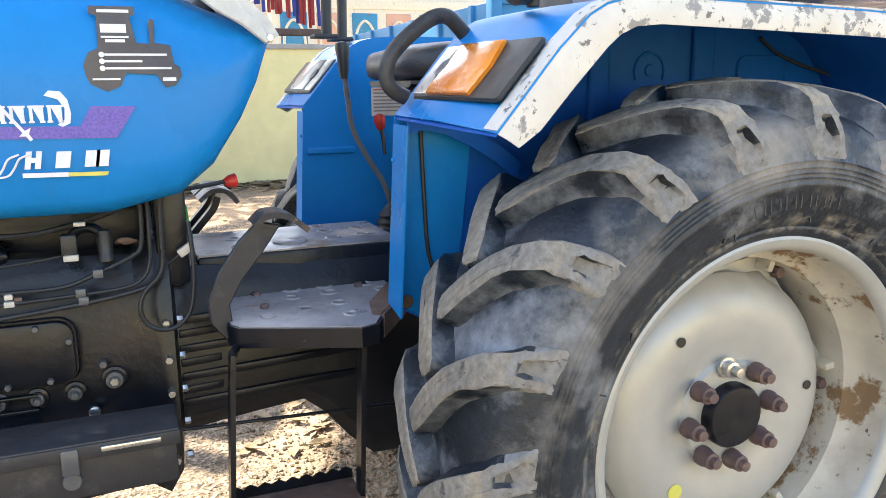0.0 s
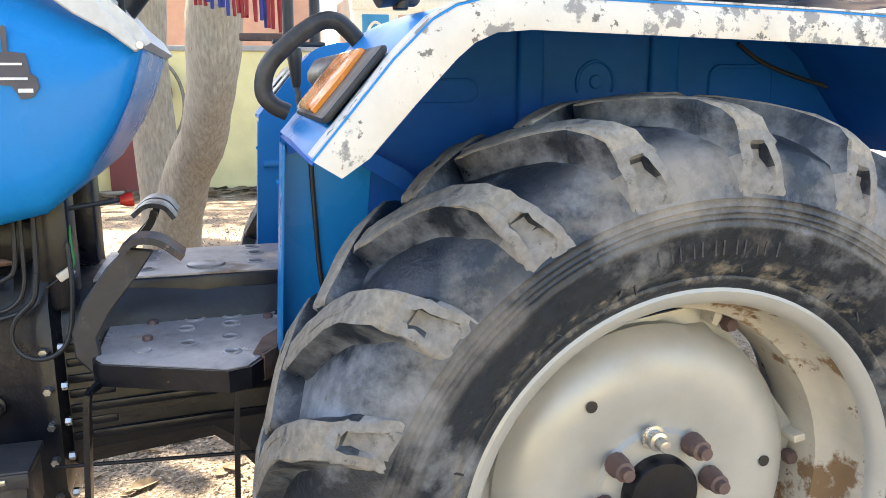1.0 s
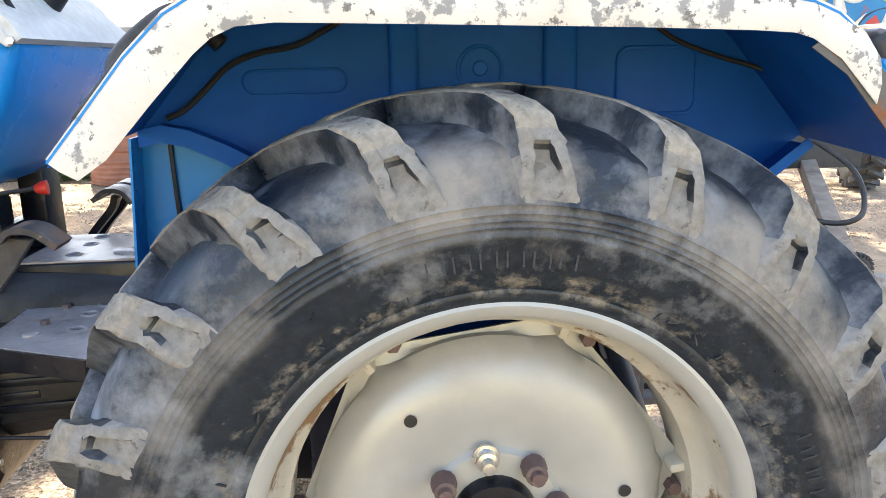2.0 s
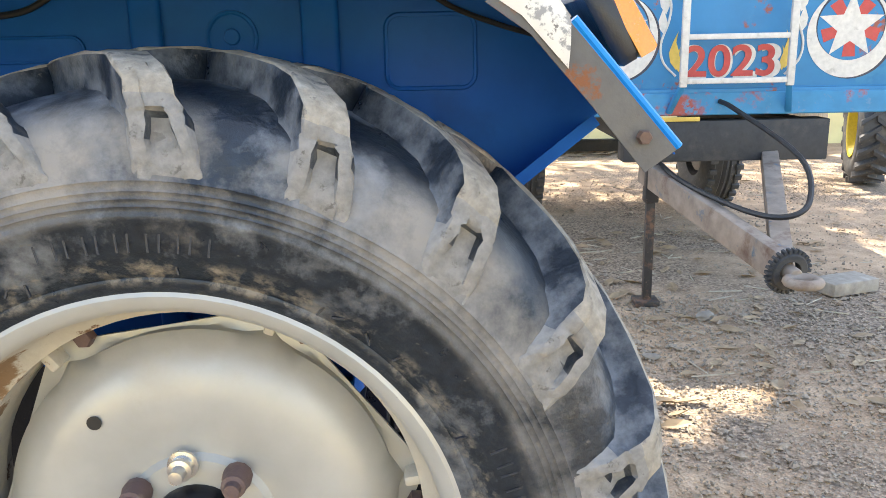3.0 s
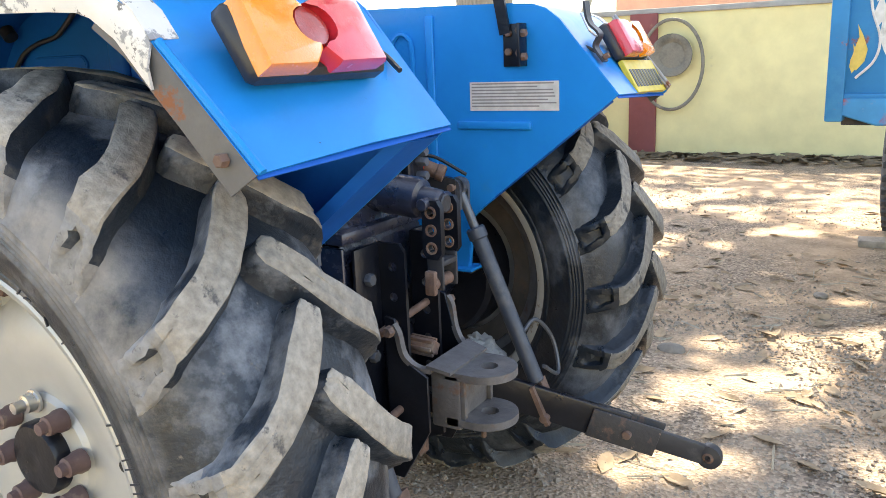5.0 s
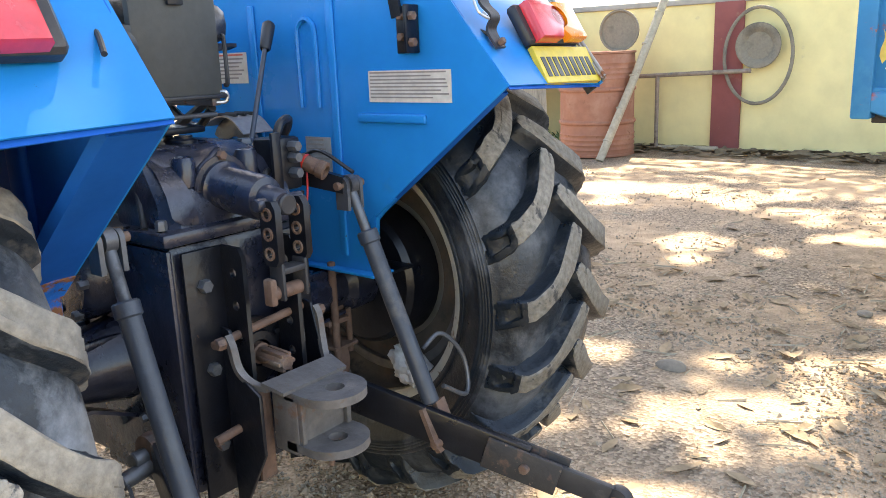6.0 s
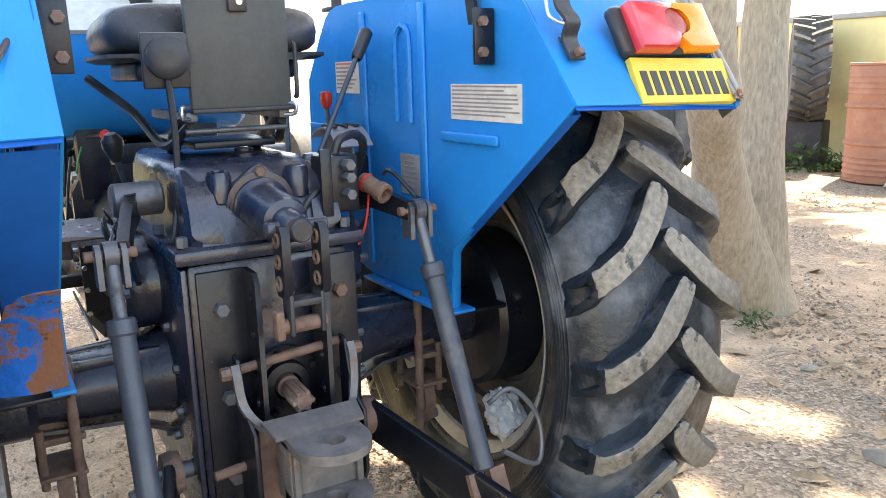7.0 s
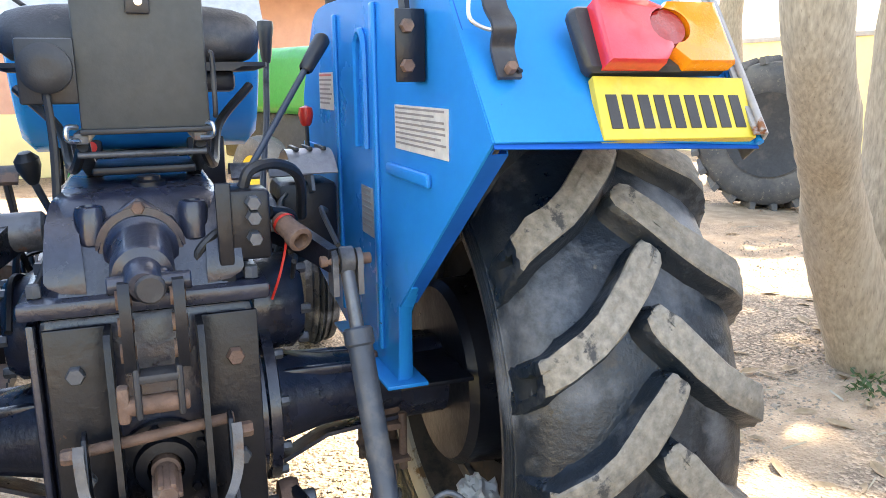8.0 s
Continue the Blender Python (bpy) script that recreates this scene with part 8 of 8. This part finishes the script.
# green tractor behind, seen past the seat
gt = thing("green_tractor", "green tractor with yellow wheels parked behind", "tractor", pose(-6.2, 1.6, 0, 0, 0, 20))
part("hood", bevel(box(-1.2, 0.6, -0.38, 0.38, 1.0, 1.62, 0.0), 0.12, 4), green_paint, gt)
part("grille", box(0.585, 0.62, -0.30, 0.30, 1.02, 1.50, 0.02), plastic_black, gt)
part("chassis", box(-1.6, 0.5, -0.22, 0.22, 0.5, 1.0, 0.03), dark_under, gt)
part("cab_post", rod((-0.9, -0.4, 1.5), (-0.9, -0.4, 2.4), 0.04), plastic_black, gt)
for x, y, R, w in ((0.2, -0.72, 0.42, 0.24), (0.2, 0.72, 0.42, 0.24), (-1.5, -0.8, 0.70, 0.4), (-1.5, 0.8, 0.70, 0.4)):
    s = -1 if y < 0 else 1
    rm = part("wheel", turned([(0, 0.02), (0.45 * R, 0.04), (0.56 * R, w * 0.42), (0.60 * R, w * 0.44), (0.58 * R, -w * 0.4), (0.0, -0.05)], (x, y, R), (x, y + s, R), 30), yellow_rim, gt, "yellow wheel rim")
    part("tyre", turned([(0.58 * R, w * 0.45), (0.8 * R, w * 0.55), (0.95 * R, w * 0.45), (R, 0), (0.95 * R, -w * 0.45), (0.8 * R, -w * 0.55), (0.58 * R, -w * 0.45)], (x, y, R), (x, y + s, R), 40, close=True), far_rubber, rm)
# wheel with a yellow rim beyond the trailer
far_wheel("implement_wheel", "old tyre on a yellow rim beyond the trailer", pose(4.75, 5.9, 0.55, 0, 0, 70), 0.55, 0.3, yellow_rim)
# painted lorry body beyond the wall
lb = thing("painted_lorry", "white and blue decorated lorry body beyond the wall", "lorry", pose(3.2, 12.2, 0))
part("body", box(-1.6, 4.4, 0, 2.2, 0.9, 2.9, 0.03), paint_white, lb)
part("body_rail", box(-1.62, 4.42, -0.03, 0.02, 2.62, 2.80, 0.01), paint_white, lb)
for k in range(9):
    part("body_panel", box(-1.45 + 0.64 * k, -0.98 + 0.64 * k, -0.02, 0.0, 1.7, 2.55, 0.01), trailer_blue if k % 2 == 0 else pink_wall, lb)
    part("panel_arch", tube([(-1.40 + 0.64 * k, -0.03, 1.7), (-1.38 + 0.64 * k, -0.03, 2.2), (-1.22 + 0.64 * k, -0.03, 2.42), (-1.05 + 0.64 * k, -0.03, 2.2), (-1.03 + 0.64 * k, -0.03, 1.7)], 0.025, 6), paint_white, lb)
for x in (-0.8, 3.4):
    part("wheel", turned([(0, 0.02), (0.25, 0.05), (0.28, 0.1), (0.42, 0.14), (0.5, 0.1), (0.5, -0.1), (0.0, -0.1)], (x, 0.2, 0.5), (x, -1, 0.5), 28), far_rubber, lb)
# pink house and tiled shed behind the wall
ho = thing("pink_house", "pale pink plastered house beyond the wall", "house", pose(-1.2, 13.5, 0))
part("wall", box(-2.6, 2.4, 0, 3, 0, 3.6, 0.02), pink_wall, ho)
part("roof", sheet([[(-2.9, -0.5, 3.4), (2.7, -0.5, 3.4)], [(-2.9, 1.5, 4.4), (2.7, 1.5, 4.4)]], 0.1), drum_mat, ho)
# low shed and bench far behind the tractor's front
sh2 = thing("open_shed", "low grey shed with teal sheets far behind", "shed", pose(-11.0, -1.5, 0, 0, 0, 0))
part("back_wall", box(-0.2, 0, -7, 5, 0, 2.6, 0.01), pink_wall, sh2)
part("lower_band", box(0.0, 0.04, -7, 5, 0, 0.9, 0.01), wall_paint, sh2)
part("sheet_panel", box(0.0, 0.05, -6.5, -1.0, 1.3, 2.1, 0.01), teal_paint, sh2)
part("roof", box(-1.0, 1.6, -7.4, 5.4, 2.6, 2.7, 0.02), concrete, sh2)
for y in (-6.5, -2.5, 1.5, 4.8):
    part("post", box(1.3, 1.4, y - 0.05, y + 0.05, 0, 2.6, 0.01), concrete, sh2)
solid("wall_south", box(-14, 12, -9.2, -9.0, -0.1, 2.2, 0.0), wall_paint, "yellow lime-washed wall across the yard", "wall", kind="structure")
# weeds at the drum and tree
for k, (x, y, s) in enumerate(((-4.3, 8.2, 0.35), (-4.0, 8.3, 0.28), (-0.75, 2.75, 0.10), (-5.0, 5.0, 0.15))):
    n = random.Random(k + 40)
    verts, faces = [], []
    for _ in range(90):
        a, r = n.uniform(0, 6.3), s * n.uniform(0.1, 1)
        p = Vector((r * math.cos(a), r * math.sin(a), s * n.uniform(0.0, 0.9)))
        m = Matrix.Translation(p) @ Euler((n.uniform(-1, 1), n.uniform(-1, 1), a)).to_matrix().to_4x4()
        l = s * n.uniform(0.12, 0.25)
        o = len(verts)
        verts += [tuple(m @ Vector(q)) for q in ((-l, 0, 0), (0, l * 0.4, l * 0.15), (l, 0, 0), (0, -l * 0.4, l * 0.15))]
        faces += [(o, o + 1, o + 2, o + 3)]
    me = bpy.data.meshes.new("weed")
    me.from_pydata(verts, [], faces)
    me.materials.append(leaf_green)
    ob = new("weed", me)
    ob.matrix_basis = pose(x, y, 0)
    tagged(ob, "small green weed on the dirt", "weed", "weeds", "stuff")


# white plastic bag caught in the right rear rim
b = bmesh.new()
bmesh.ops.create_icosphere(b, subdivisions=4, radius=1)
for v in b.verts:
    v.co *= 0.9 + 0.25 * noise.noise(v.co * 2.1) + 0.35 * abs(noise.noise(v.co * 3.7 + Vector((4, 0, 0)))) + 0.16 * abs(noise.noise(v.co * 9.0))
b.transform(Matrix.Diagonal((0.075, 0.05, 0.046, 1)))
solid("plastic_bag", b, paint_white, "crumpled white plastic bag caught in the wheel rim", "bag", pose(0.165, 0.600, 0.425, 0, 40, 0), smooth=25)
